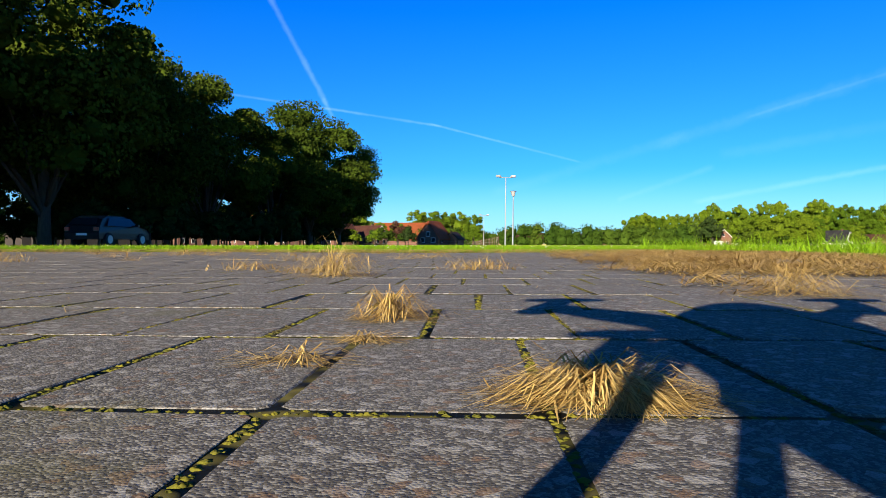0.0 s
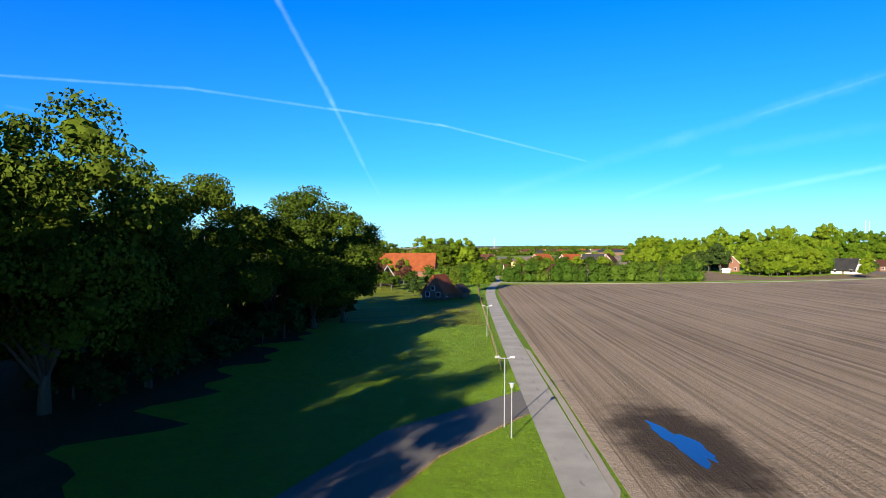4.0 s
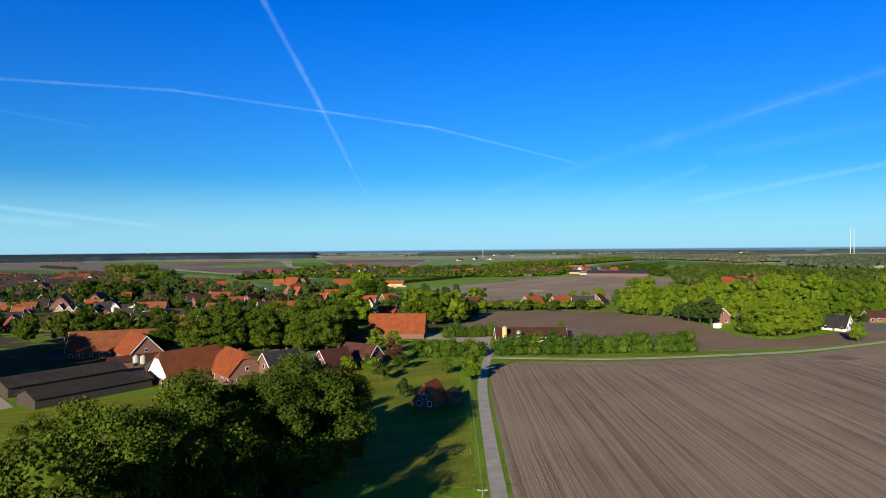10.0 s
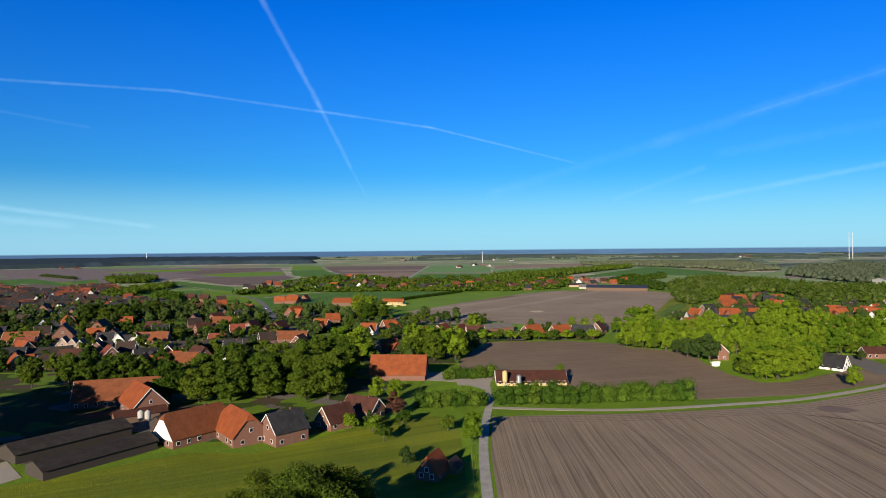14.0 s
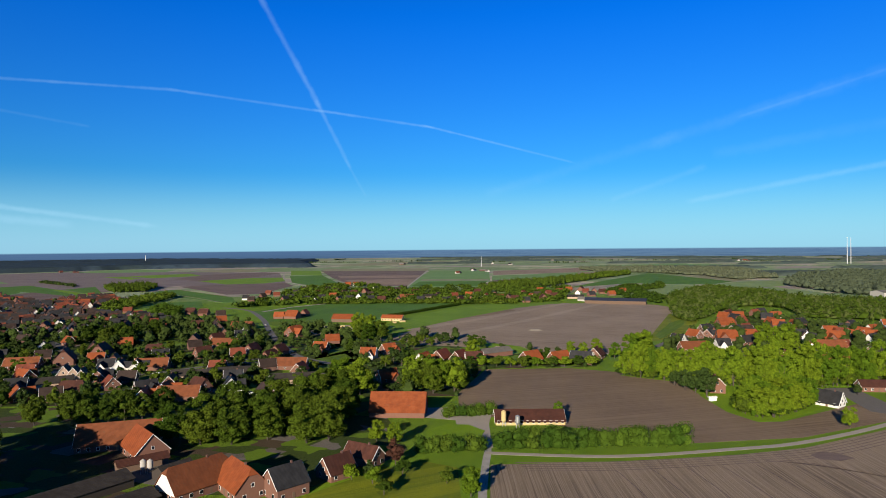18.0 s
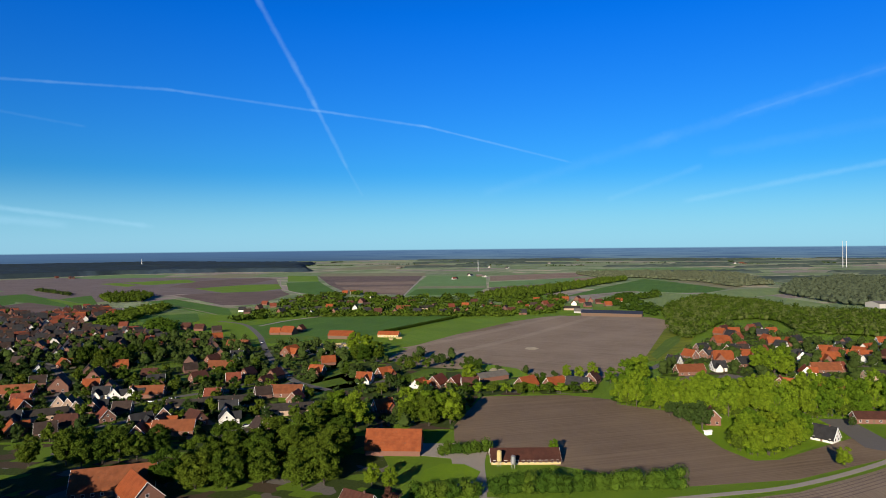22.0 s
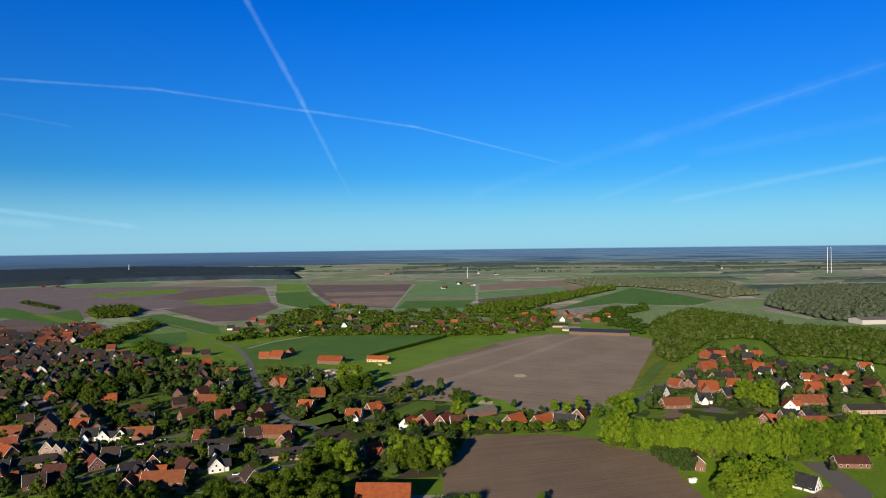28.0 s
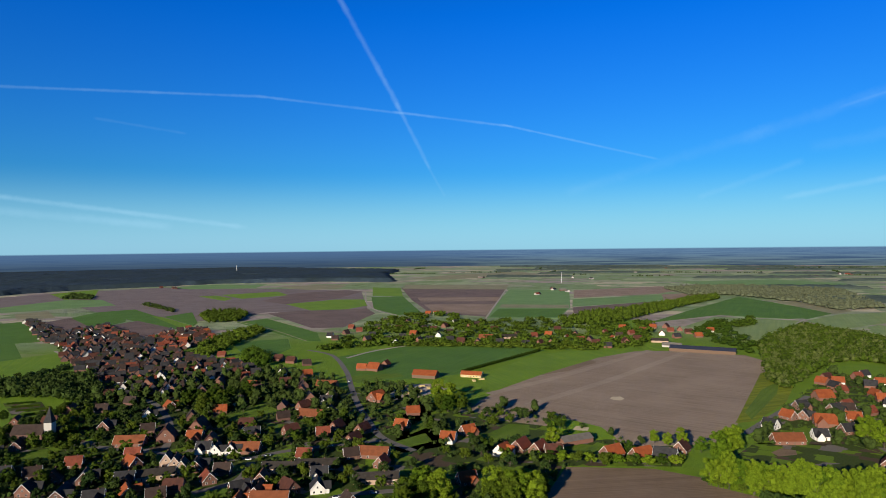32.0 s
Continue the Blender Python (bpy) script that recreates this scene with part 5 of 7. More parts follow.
# lamp posts by the farm track


def lamp_post(x, y, h, arms):
    """A slim pole with a lantern, or with two short arms and lamps."""
    root = new("street_lamp")
    root.matrix_basis = pose(x, y, 0, 0, 0.6, 0)
    tagged(root, "slim grey steel lamp post beside the track", "street lamp", "lamps along the track")
    part("pole", tube([(0, 0, -0.1), (0, 0, h * 0.3), (0, 0, h)], [0.062, 0.05, 0.038], 10), STEEL, root)
    if arms:
        bar = part("crossarm", tube([(-0.55, 0, h - 0.02), (0.55, 0, h - 0.02)], [0.03, 0.03], 8), STEEL, root)
        for sx in (-1, 1):
            part("lamp_head", tube([(sx * 0.38, 0, h + 0.02), (sx * 0.5, -0.05, h + 0.10), (sx * 0.78, -0.1, h + 0.08), (sx * 0.82, -0.1, h + 0.05)], [0.05, 0.11, 0.11, 0.04], 10), LAMP_GLASS, bar)
    else:
        head = part("lamp_head", tube([(0, 0, h), (0, 0, h + 0.05), (0, 0, h + 0.32), (0, 0, h + 0.36)], [0.07, 0.13, 0.17, 0.17], 12), LAMP_GLASS, root)
        part("cap", tube([(0, 0, h + 0.36), (0, 0, h + 0.40), (0, 0, h + 0.46)], [0.26, 0.25, 0.04], 12), STEEL, head)


lamp_post(4.1, 50.5, 3.9, False)
lamp_post(3.75, 53.5, 5.7, True)
lamp_post(4.4, 106, 5.0, True)

# ---- the paved corner where the flight begins ----


def paver_build(N, place):
    """Washed concrete: grey paste with pale and brown grit."""
    r = object_random(N)
    i = island_random(N)
    tone = N.math("ADD", N.math("MULTIPLY", r, 0.5), N.math("MULTIPLY", i, 0.5))
    v = N.add("ShaderNodeTexVoronoi")
    N.put(v.inputs["Vector"], place)
    v.inputs["Scale"].default_value = 720
    sep = N.add("ShaderNodeSeparateColor")
    N.put(sep.inputs[0], v.outputs["Color"])
    v2 = N.add("ShaderNodeTexVoronoi")
    N.put(v2.inputs["Vector"], place)
    v2.inputs["Scale"].default_value = 190
    sep2 = N.add("ShaderNodeSeparateColor")
    N.put(sep2.inputs[0], v2.outputs["Color"])
    big = N.noise(place, 16, 5, 0.65)
    col = N.mix(tone, (0.095, 0.089, 0.076), (0.215, 0.196, 0.160))
    stain = N.noise(place, 55, 5, 0.75)
    col = N.mix(N.ramp(stain, 0.42, 0.60, 0, 0.55), col, (0.072, 0.068, 0.060))
    col = N.mix(N.ramp(stain, 0.40, 0.28, 0, 0.6), col, (0.26, 0.245, 0.21))
    col = N.mix(N.ramp(big, 0.35, 0.7), col, (0.105, 0.094, 0.078))
    col = N.mix(N.ramp(sep.outputs[0], 0.0, 1.0, 0, 0.75), col, (0.060, 0.058, 0.060))
    col = N.mix(N.ramp(sep.outputs[1], 0.60, 0.68, 0, 0.75), col, (0.29, 0.28, 0.255))
    col = N.mix(N.ramp(sep2.outputs[0], 0.86, 0.90, 0, 0.75), col, (0.36, 0.35, 0.33))
    col = N.mix(N.ramp(sep2.outputs[1], 0.90, 0.94, 0, 0.6), col, (0.20, 0.115, 0.060))
    col = N.mix(N.ramp(N.noise(place, 7, 4, 0.6), 0.58, 0.72, 0, 0.5), col, (0.125, 0.120, 0.045))
    grain = N.noise(place, 1300, 3, 0.7)
    col = N.mix(N.ramp(grain, 0.40, 0.65, 0.0, 0.45), col, (0.035, 0.034, 0.034))
    col = N.mix(N.ramp(grain, 0.30, 0.42, 0.65, 0.0), col, (0.30, 0.29, 0.27))
    h = N.math("ADD", N.math("MULTIPLY", v.outputs["Distance"], -0.8), N.math("MULTIPLY", v2.outputs["Distance"], -0.7))
    return col, 0.85, N.math("ADD", h, N.math("MULTIPLY", big, 0.6)), 0.0004, {"Specular IOR Level": 0.35}


PAVER = material("washed_concrete_paver", paver_build)


def moss_build(N, place):
    a = N.noise(place, 30, 5, 0.7)
    b = N.noise(place, 5, 4, 0.6)
    col = N.mix(N.ramp(a, 0.3, 0.7), (0.070, 0.075, 0.012), (0.190, 0.170, 0.020))
    col = N.mix(N.ramp(b, 0.50, 0.66), col, (0.075, 0.052, 0.030))
    return col, 0.95, a, 0.012, {"Specular IOR Level": 0.1}


MOSS = material("joint_moss_and_earth", moss_build)
JOINT = crop("dark_joint_earth", (0.050, 0.046, 0.016), (0.090, 0.082, 0.022), 15)


def blade_material(name, a, b, c):
    def build(N, place):
        r = island_random(N)
        col = N.mix(r, a, b)
        return N.mix(N.ramp(N.noise(place, 3.0, 4), 0.45, 0.65, 0, 0.7), col, c), 0.7, None, 0, {"Specular IOR Level": 0.12}
    return material(name, build)


STRAW = blade_material("dry_straw", (0.21, 0.125, 0.036), (0.64, 0.46, 0.165), (0.28, 0.165, 0.048))
GRASS = blade_material("fresh_grass_blades", (0.105, 0.220, 0.005), (0.175, 0.310, 0.008), (0.150, 0.240, 0.007))
BOARD_Z, TURN = 0.030, -2.0
PAVED = pose(-0.48, 0.30, 0, 0, 0, TURN)
PITCH_X, PITCH_Y = 0.113, 0.207


def front(u):
    """Where the paving ends, ahead."""
    return 5.75 + 0.10 * max(0.0, -u) + 0.18 * math.sin(u * 1.7) + 0.1 * math.sin(u * 4.1)


def side(v):
    return 1.55 + 0.15 * math.sin(v * 1.9) + 0.25 * max(0, 3.0 - v)


def paver_mesh(seed):
    r = np.random.default_rng(seed)
    w, l, c, z = 0.0530, 0.0990, 0.0007, BOARD_Z
    v, f = [], []
    for inset, zz in ((0, z - 0.07), (0, z - c), (c, z)):
        for sx, sy in ((-1, -1), (1, -1), (1, 1), (-1, 1)):
            for k in ((1, 0) if (sx * sy) < 0 else (0, 1)):
                dx, dy = (0.004, 0) if k else (0, 0.004)
                v.append((sx * (w - inset - dx) + r.normal(0, 0.0006), sy * (l - inset - dy) + r.normal(0, 0.0006), zz))
    for a, b in ((0, 8), (8, 16)):
        f += [(a + i, a + (i + 1) % 8, b + (i + 1) % 8, b + i) for i in range(8)]
    f.append(tuple(range(16, 24)))
    return v, f


def lay_pavers():
    r = np.random.default_rng(7)
    base = tagged(part("pavement", ([PAVED @ Vector((x, y, 0.0292)) for x, y in ((-9.5, -6), (2.6, -6), (2.4, 2), (1.75, 3.5), (1.7, 5.9), (-2, 6.1), (-6, 6.6), (-9.5, 6.9))],
                                      [tuple(range(8))]), JOINT), "grey concrete block paving with mossy joints", "pavement", kind="structure")
    shapes = [paver_mesh(s) for s in range(5)]
    meshes = [mesh_of("paver", *s, PAVER) for s in shapes]
    bulk = []
    singles = 0
    for row in range(-32, 34):
        v0 = 0.252 + (row + 0.5) * PITCH_Y
        shift = (max(row, 0) * 0.38) % 1.0
        for col in range(-82, 22):
            u0 = (col + shift) * PITCH_X - 0.0265
            if v0 > front(u0) or u0 > min(side(v0), 2.55) or u0 < -9.4 or v0 < -5.85:
                continue
            turn, dz = r.normal(0, 0.6), r.normal(0, 0.0002)
            k = int(r.integers(5))
            m = PAVED @ pose(u0 + r.normal(0, 0.001), v0 + r.normal(0, 0.0015), dz, r.normal(0, 0.03), r.normal(0, 0.04), turn)
            if 0 < v0 < 2.2 and abs(u0) < 0.5 + v0 * 0.62 and singles < 300:
                ob = new("paver", meshes[k])
                ob.parent = base
                ob.matrix_basis = m
                singles += 1
            else:
                bulk.append(moved(shapes[k], m))
    rest = part("pavers", join(*bulk), PAVER, base)
    tagged(rest, "grey concrete pavers laid in rows", kind="stuff")


def blades(rng, places, length, width, lean, flat=0.0):
    """Thin bent blades at given places: each two quads. lean: how far they lie over."""
    n = len(places)
    p = np.array(places)
    w = rng.uniform(0, 2 * math.pi, n)
    d = np.stack((np.cos(w), np.sin(w), np.zeros(n)), 1)
    s = np.stack((-np.sin(w), np.cos(w), np.zeros(n)), 1)
    L = (length * rng.uniform(0.5, 1.3, n))[:, None]
    k = (np.clip(rng.normal(lean, 0.25, n), 0, 1.5))[:, None]
    up = np.array((0, 0, 1.0))
    wd = width * rng.uniform(0.6, 1.3, n)[:, None]
    mid = p + L * 0.5 * (up * np.cos(k * 0.7) * (1 - flat) + d * np.sin(k * 0.7 + flat))
    tip = mid + L * 0.5 * (up * np.cos(k * 1.5) * (1 - flat) + d * np.sin(np.minimum(k * 1.5, 1.5) + flat * 0.1))
    tip[:, 2] = np.maximum(tip[:, 2], p[:, 2] + 0.002)
    v = np.stack((p - s * wd, p + s * wd, mid + s * wd * 0.8, mid - s * wd * 0.8, tip + s * wd * 0.15, tip - s * wd * 0.15), 1).reshape(-1, 3)
    f = []
    for i in range(n):
        a = 6 * i
        f += [(a, a + 1, a + 2, a + 3), (a + 3, a + 2, a + 4, a + 5)]
    return v, f


def on_paving(u, v, z=BOARD_Z):
    return PAVED @ Vector((u, v, z))


def tuft(u, v, size, count, seed):
    """A clump of dry grass in a joint."""
    r = np.random.default_rng(seed)
    c = on_paving(u, v, BOARD_Z - 0.004)
    rows = [(c.x + r.normal(0, size * 0.42), c.y + r.normal(0, size * 0.28), c.z) for _ in range(count)]
    ob = part("dry_grass_tuft", blades(r, rows, size * 0.75, max(0.0004, size * 0.0075), 1.35), STRAW)
    low = blades(r, [(x + r.normal(0, size * 0.3), y + r.normal(0, size * 0.2), z + 0.004 + abs(r.normal(0, size * 0.10))) for x, y, z in rows[:count * 2 // 3]], size * 0.9, max(0.0004, size * 0.008), 1.5, 0.85)
    part("fallen_stalks", low, STRAW, ob)
    return tagged(ob, "clump of dry straw-coloured grass between pavers", "grass tuft", "dry tufts on the paving")


def heap(u, v, wide, high, count, seed):
    """A heap of cut dry grass: stalks that droop outwards from its top."""
    r = np.random.default_rng(seed)
    c = np.array(on_paving(u, v, BOARD_Z - 0.001))
    w = r.uniform(0, 2 * math.pi, count) + 0.5 * np.sin(r.uniform(0, 2 * math.pi, count))
    k = np.abs(r.normal(0, 0.45, count))
    out = np.stack((np.cos(w) * 1.25, np.sin(w) * 0.6, np.zeros(count)), 1)
    turn = w + r.normal(0, 1.2, count)
    along = np.stack((np.cos(turn), np.sin(turn) * 0.8, np.zeros(count)), 1)
    s = np.stack((-np.sin(turn), np.cos(turn), np.zeros(count)), 1)
    up = np.array((0, 0, 1.0))
    L = (wide * 0.42 * r.uniform(0.5, 1.25, count))[:, None]
    wd = (r.uniform(0.0002, 0.00055, count))[:, None]
    p = c + out * (wide * 0.28 * k)[:, None] + up * (high * np.exp(-k * k * 1.6) * r.uniform(0.2, 1.0, count))[:, None]
    mid = p + along * L * 0.55 + up * (high * r.normal(0.0, 0.40, count))[:, None]
    tip = mid + along * L * 0.5 - up * (high * r.uniform(0.1, 0.8, count))[:, None]
    for q in (p, mid, tip):
        q[:, 2] = np.maximum(q[:, 2], c[2] + 0.0015)
    verts = np.stack((p - s * wd, p + s * wd, mid + s * wd, mid - s * wd, tip + s * wd * 0.3, tip - s * wd * 0.3), 1).reshape(-1, 3)
    f = []
    for i in range(count):
        f += [(6 * i, 6 * i + 1, 6 * i + 2, 6 * i + 3), (6 * i + 3, 6 * i + 2, 6 * i + 4, 6 * i + 5)]
    return tagged(part("dry_grass_heap", (verts, f), STRAW), "small heap of dry straw-coloured grass on pavers", "grass tuft", "dry tufts on the paving")


def make_moss():
    """Moss cushions swelling out of the joints near the start."""
    r = np.random.default_rng(31)
    bv, bf = blob(1)
    verts, faces, n = [], [], 0
    for row in range(-2, 9):
        v1 = 0.252 + row * PITCH_Y
        shift, thick = (max(row, 0) * 0.38) % 1.0, 1.0 if row < 3 else 0.35
        spots = [(r.uniform(-0.5 - 0.7 * max(v1, 0), 0.5 + 0.6 * max(v1, 0)), v1 + r.normal(0, 0.0016)) for _ in range(int(420 * thick))]
        for col in range(-12, 12):
            uu = (col + 0.5 + shift) * PITCH_X - 0.0265
            if abs(uu) < 0.4 + 0.7 * max(v1, 0) and r.uniform() < 0.94:
                spots += [(uu + r.normal(0, 0.0016), v1 + r.uniform(0, PITCH_Y)) for _ in range(int(110 * thick))]
        for a, b in spots:
            if noise.noise(Vector((a * 7, b * 7, 4.0))) < -0.55:
                continue
            q = on_paving(a, b, BOARD_Z - 0.0014)
            size = r.uniform(0.0013, 0.0029)
            verts.append(np.array(q) + bv * (1 + r.normal(0, 0.14, (len(bv), 1))) * np.array((size, size * 1.1, size * 0.55)))
            faces += [(i + n, j + n, k + n) for i, j, k in bf]
            n += len(bv)
    tagged(part("joint_moss", mesh_of("joint_moss", np.concatenate(verts), faces, MOSS, True), MOSS), "yellow-green moss cushions in the paving joints", "moss", kind="stuff")


def make_tufts():
    heap(0.052, 0.282, 0.092, 0.014, 900, 1)
    heap(0.064, 0.272, 0.070, 0.007, 300, 7)
    tuft(0.046, 0.292, 0.034, 14, 6)
    heap(-0.075, 0.44, 0.06, 0.006, 160, 8)
    heap(0.43, 0.90, 0.20, 0.03, 500, 41)
    heap(-0.10, 0.36, 0.07, 0.008, 120, 42)
    heap(-0.075, 0.57, 0.085, 0.020, 420, 2)
    heap(-0.30, 1.35, 0.20, 0.045, 600, 3)
    tuft(0.02, 1.75, 0.09, 80, 4)
    tuft(-0.42, 1.55, 0.10, 60, 5)
    r = np.random.default_rng(21)
    for i in range(60):
        v = r.uniform(1.6, 5.7)
        u = r.uniform(-1.0 - v * 0.6, 1.3)
        tuft(u, v, r.uniform(0.06, 0.13), 45, 100 + i)
    rows = []
    for _ in range(70000):
        v = 0.9 + 4.3 * r.uniform() ** 1.25
        u = r.normal(0.75, 0.38) if v < 4 else r.uniform(-0.4, 1.7)
        lump = 0.6 * noise.noise(Vector((u * 2.2, v * 2.2, 1.0))) + 0.55 * noise.noise(Vector((u * 6.5, v * 5.0, 2.0)))
        if u > 0.22 + 0.05 * v + 0.25 * noise.noise(Vector((v * 1.7, 3.0, u))) and lump > 0.12 - 0.22 * (u > 1.0 or 1.0 < v < 2.0) and u < side(v) + 0.4:
            q = on_paving(u, v)
            rows.append((q.x, q.y, q.z + r.uniform(0, 0.04) * max(0, lump + 0.3)))
    for _ in range(36000):
        u = r.uniform(-8, 2.0)
        v = front(u) + r.normal(0.06, 0.20)
        q = on_paving(u, v, 0.024 + r.uniform(0, 0.03))
        rows.append(tuple(q))
    for _ in range(42000):
        v = r.uniform(-0.5, 6.0)
        u = side(v) + r.normal(0.16, 0.22)
        rows.append(tuple(on_paving(u, v, 0.026 + r.uniform(0, 0.03))))
    loose = []
    for _ in range(3200):
        v = 0.25 + 5.2 * r.uniform() ** 0.7
        u = r.uniform(-0.6 - 0.75 * v, 0.8)
        q = on_paving(u, v)
        loose.append((q.x, q.y, q.z + 0.001))
    tagged(part("loose_stalks", blades(r, loose, 0.03, 0.0006, 1.5, 0.95), STRAW), "single dry stalks lying on the paving", "straw", kind="stuff")
    tagged(part("dry_straw", blades(r, rows, 0.052, 0.0010, 1.2, 0.55), STRAW), "scattered dry straw and cut grass on paving", "straw", kind="stuff")


def make_grass():
    r = np.random.default_rng(22)
    near, far = [], []
    for _ in range(210000):
        y = 5.2 + 13.0 * r.uniform() ** 1.6
        x = r.uniform(-0.75 * y - 1.5, 6.3)
        near.append((x, y, 0.018))
    for _ in range(40000):
        y = r.uniform(-0.5, 6.5)
        near.append((r.uniform(0.9, 6.3), y, 0.018))
    near = [q for q in near if not_paved(q[0], q[1])]
    tagged(part("grass", blades(r, near, 0.080, 0.0024, 0.8), GRASS), "long fresh green grass at the paving's edge", "grass", kind="stuff")
    tall = []
    for _ in range(16000):
        y = r.uniform(1.6, 7.5)
        tall.append((1.45 + 3.4 * r.uniform() ** 1.4, y, 0.018))
    tall = [q for q in tall if not_paved(q[0], q[1])]
    tagged(part("tall_grass", blades(r, tall, 0.155, 0.0026, 0.85), GRASS), "taller uncut grass beside the paving", "grass", kind="stuff")
    for _ in range(64000):
        y = 10 + 64 * r.uniform() ** 1.2
        x = r.uniform(-9.0, 6.3)
        far.append((x, y, 0.018))
    far = [q for q in far if not in_car_park(q[0], q[1])]
    tagged(part("meadow_grass", blades(r, far, 0.075, 0.006, 0.35), GRASS), "green meadow grass between drive and track", "grass", kind="stuff")


CAR_PARK = ((6.5, 67), (-6, 52), (-11, 38), (-15, 31), (-21, 28.5), (-48, 22), (-48, -40), (-9, -40), (-8.5, 12), (-8.4, 18), (-7.7, 26), (-6.6, 32), (-1.3, 46), (6.5, 58))


def in_car_park(x, y):
    return inside(x, y, CAR_PARK)


def not_paved(x, y):
    q = PAVED.inverted() @ Vector((x, y, 0))
    if q.y > front(q.x) + 0.10 + abs(noise.noise(Vector((x * 3, y * 3, 0)))) * 0.5 or q.x > side(q.y) + 0.15 + abs(noise.noise(Vector((x * 3, y * 3, 5)))) * 0.5:
        return not in_car_park(x, y)
    return False


def make_fringe():
    """Dry grass along the edge of the drive, and small white flowers in the meadow."""
    r = np.random.default_rng(51)
    line = ((-8.55, 6), (-8.5, 12), (-8.4, 18), (-7.7, 26), (-6.6, 32), (-1.3, 46), (6.0, 57.5))
    rows = []
    for (ax, ay), (bx, by) in zip(line, line[1:]):
        for _ in range(int(380 * math.hypot(bx - ax, by - ay))):
            u = r.uniform()
            rows.append((ax + (bx - ax) * u + r.normal(0.02, 0.11), ay + (by - ay) * u, 0.046))
    tagged(part("dry_fringe", blades(r, rows, 0.09, 0.003, 1.0, 0.3), STRAW), "dry brown grass fringe along the drive", "grass", kind="stuff")
    verts, faces = [], []
    for i in range(1500):
        y = 2.0 + 22 * r.uniform() ** 1.3
        x = r.uniform(1.8, 6.2) if y < 7 else r.uniform(-5.5, 6.2) ** 1
        z = 0.06 + r.uniform(0, 0.03)
        if noise.noise(Vector((x * 0.5, y * 0.5, 9.0))) < 0.05:
            continue
        s = r.uniform(0.007, 0.013)
        n = len(verts)
        verts += [(x - s, y, z), (x, y - s, z + s * 0.4), (x + s, y, z), (x, y + s, z + s * 0.4), (x, y, z + s * 0.9)]
        faces += [(n, n + 1, n + 4), (n + 1, n + 2, n + 4), (n + 2, n + 3, n + 4), (n + 3, n, n + 4)]
    tagged(part("meadow_flowers", (verts, faces), WHITE), "small white clover flowers in the grass", "flowers", kind="stuff")


lay_pavers()
make_fringe()
make_moss()
make_tufts()
make_grass()

# ---- farther fields ----
field("tilled_plain", SOIL_V, "wide violet-brown tilled plain before the forest", ((-1682, 1795), (-1644, 2035), (-1398, 2366), (-846, 2250), (-560, 2125), (-366, 1447), (-400, 1326), (-598, 1440), (-682, 1213), (-827, 1247), (-1248, 1607), (-1385, 1477)), 0.054)
field("bright_ley", CROP_LIGHT, "bright yellow-green ley at the forest edge", ((-1626, 2008), (-1609, 2239), (-1385, 1907), (-1387, 1774)), 0.058)
field("dull_green_strip", CROP_DEEP, "dull green strips of crop far west", ((-1371, 1462), (-1378, 1640), (-1378, 1774), (-1267, 1775), (-1096, 1592), (-1174, 1511), (-1209, 1438), (-1284, 1369)), 0.062)
field("ochre_plot", CROP_PALE, "ochre plot of ripening crop", ((-1194, 1359), (-1171, 1439), (-1035, 1293), (-1098, 1257)), 0.066)
field("west_green", CROP, "deep green field beyond the western houses", ((-1078, 1148), (-1053, 1217), (-807, 982), (-786, 945), (-851, 905)), 0.070)
field("west_green_low", CROP, "green field before the western houses", ((-841, 894), (-819, 931), (-691, 798), (-710, 754)), 0.074)
field("ley_with_bushes", CROP_LIGHT, "bright green meadow with a row of bushes", ((-710, 754), (-676, 842), (-546, 724), (-555, 657), (-563, 597)), 0.078)
field("violet_plot", SOIL_C, "violet-brown plot behind the western houses", ((-994, 1210), (-999, 1294), (-808, 1109), (-836, 1060)), 0.082)
field("green_plot", CROP, "green plot between tilled fields", ((-999, 1294), (-1019, 1416), (-943, 1418), (-824, 1226), (-808, 1109)), 0.086)
field("long_green_field", CROP, "long green field north of the village", ((-1019, 1416), (-973, 1486), (-662, 1176), (-651, 1116), (-836, 1257)), 0.090)
field("violet_village_plot", SOIL_C, "violet-brown field at the village edge", ((-814, 1160), (-811, 1247), (-649, 1117), (-649, 1012), (-719, 1058)), 0.094)
field("light_strip", CROP_LIGHT, "narrow light-green strip of grass", ((-833, 1334), (-804, 1324), (-635, 1160), (-656, 1141)), 0.098)
field("copse_green", CROP, "dark green field beside the copse", ((-798, 1324), (-785, 1422), (-659, 1214), (-643, 1168)), 0.102)
field("grey_green_strip", CROP_DEEP, "grey-green strip below the forest", ((-1394, 2339), (-1332, 2534), (-1076, 2557), (-1017, 2298), (-1242, 2248)), 0.106)
field("lit_green_plot", CROP_LIGHT, "bright green plot on the tilled plain", ((-1028, 1905), (-988, 1943), (-874, 1818), (-862, 1739)), 0.110)
field("lit_green_field", CROP_LIGHT, "bright green field on the tilled plain", ((-986, 1966), (-855, 2120), (-749, 1949), (-843, 1813)), 0.114)
field("tan_strip", CROP_PALE, "pale tan strip of ripe crop", ((-967, 2387), (-834, 2505), (-712, 2479), (-685, 2297), (-768, 2189)), 0.118)
field("dark_tilled", SOIL_C, "dark violet tilled field", ((-748, 1740), (-764, 2025), (-634, 2193), (-554, 2120), (-555, 1808), (-639, 1636)), 0.122)
field("large_lit_green", CROP_LIGHT, "large bright green field by the far lane", ((-639, 1636), (-549, 1786), (-466, 1794), (-408, 1602), (-440, 1472), (-509, 1468)), 0.126)
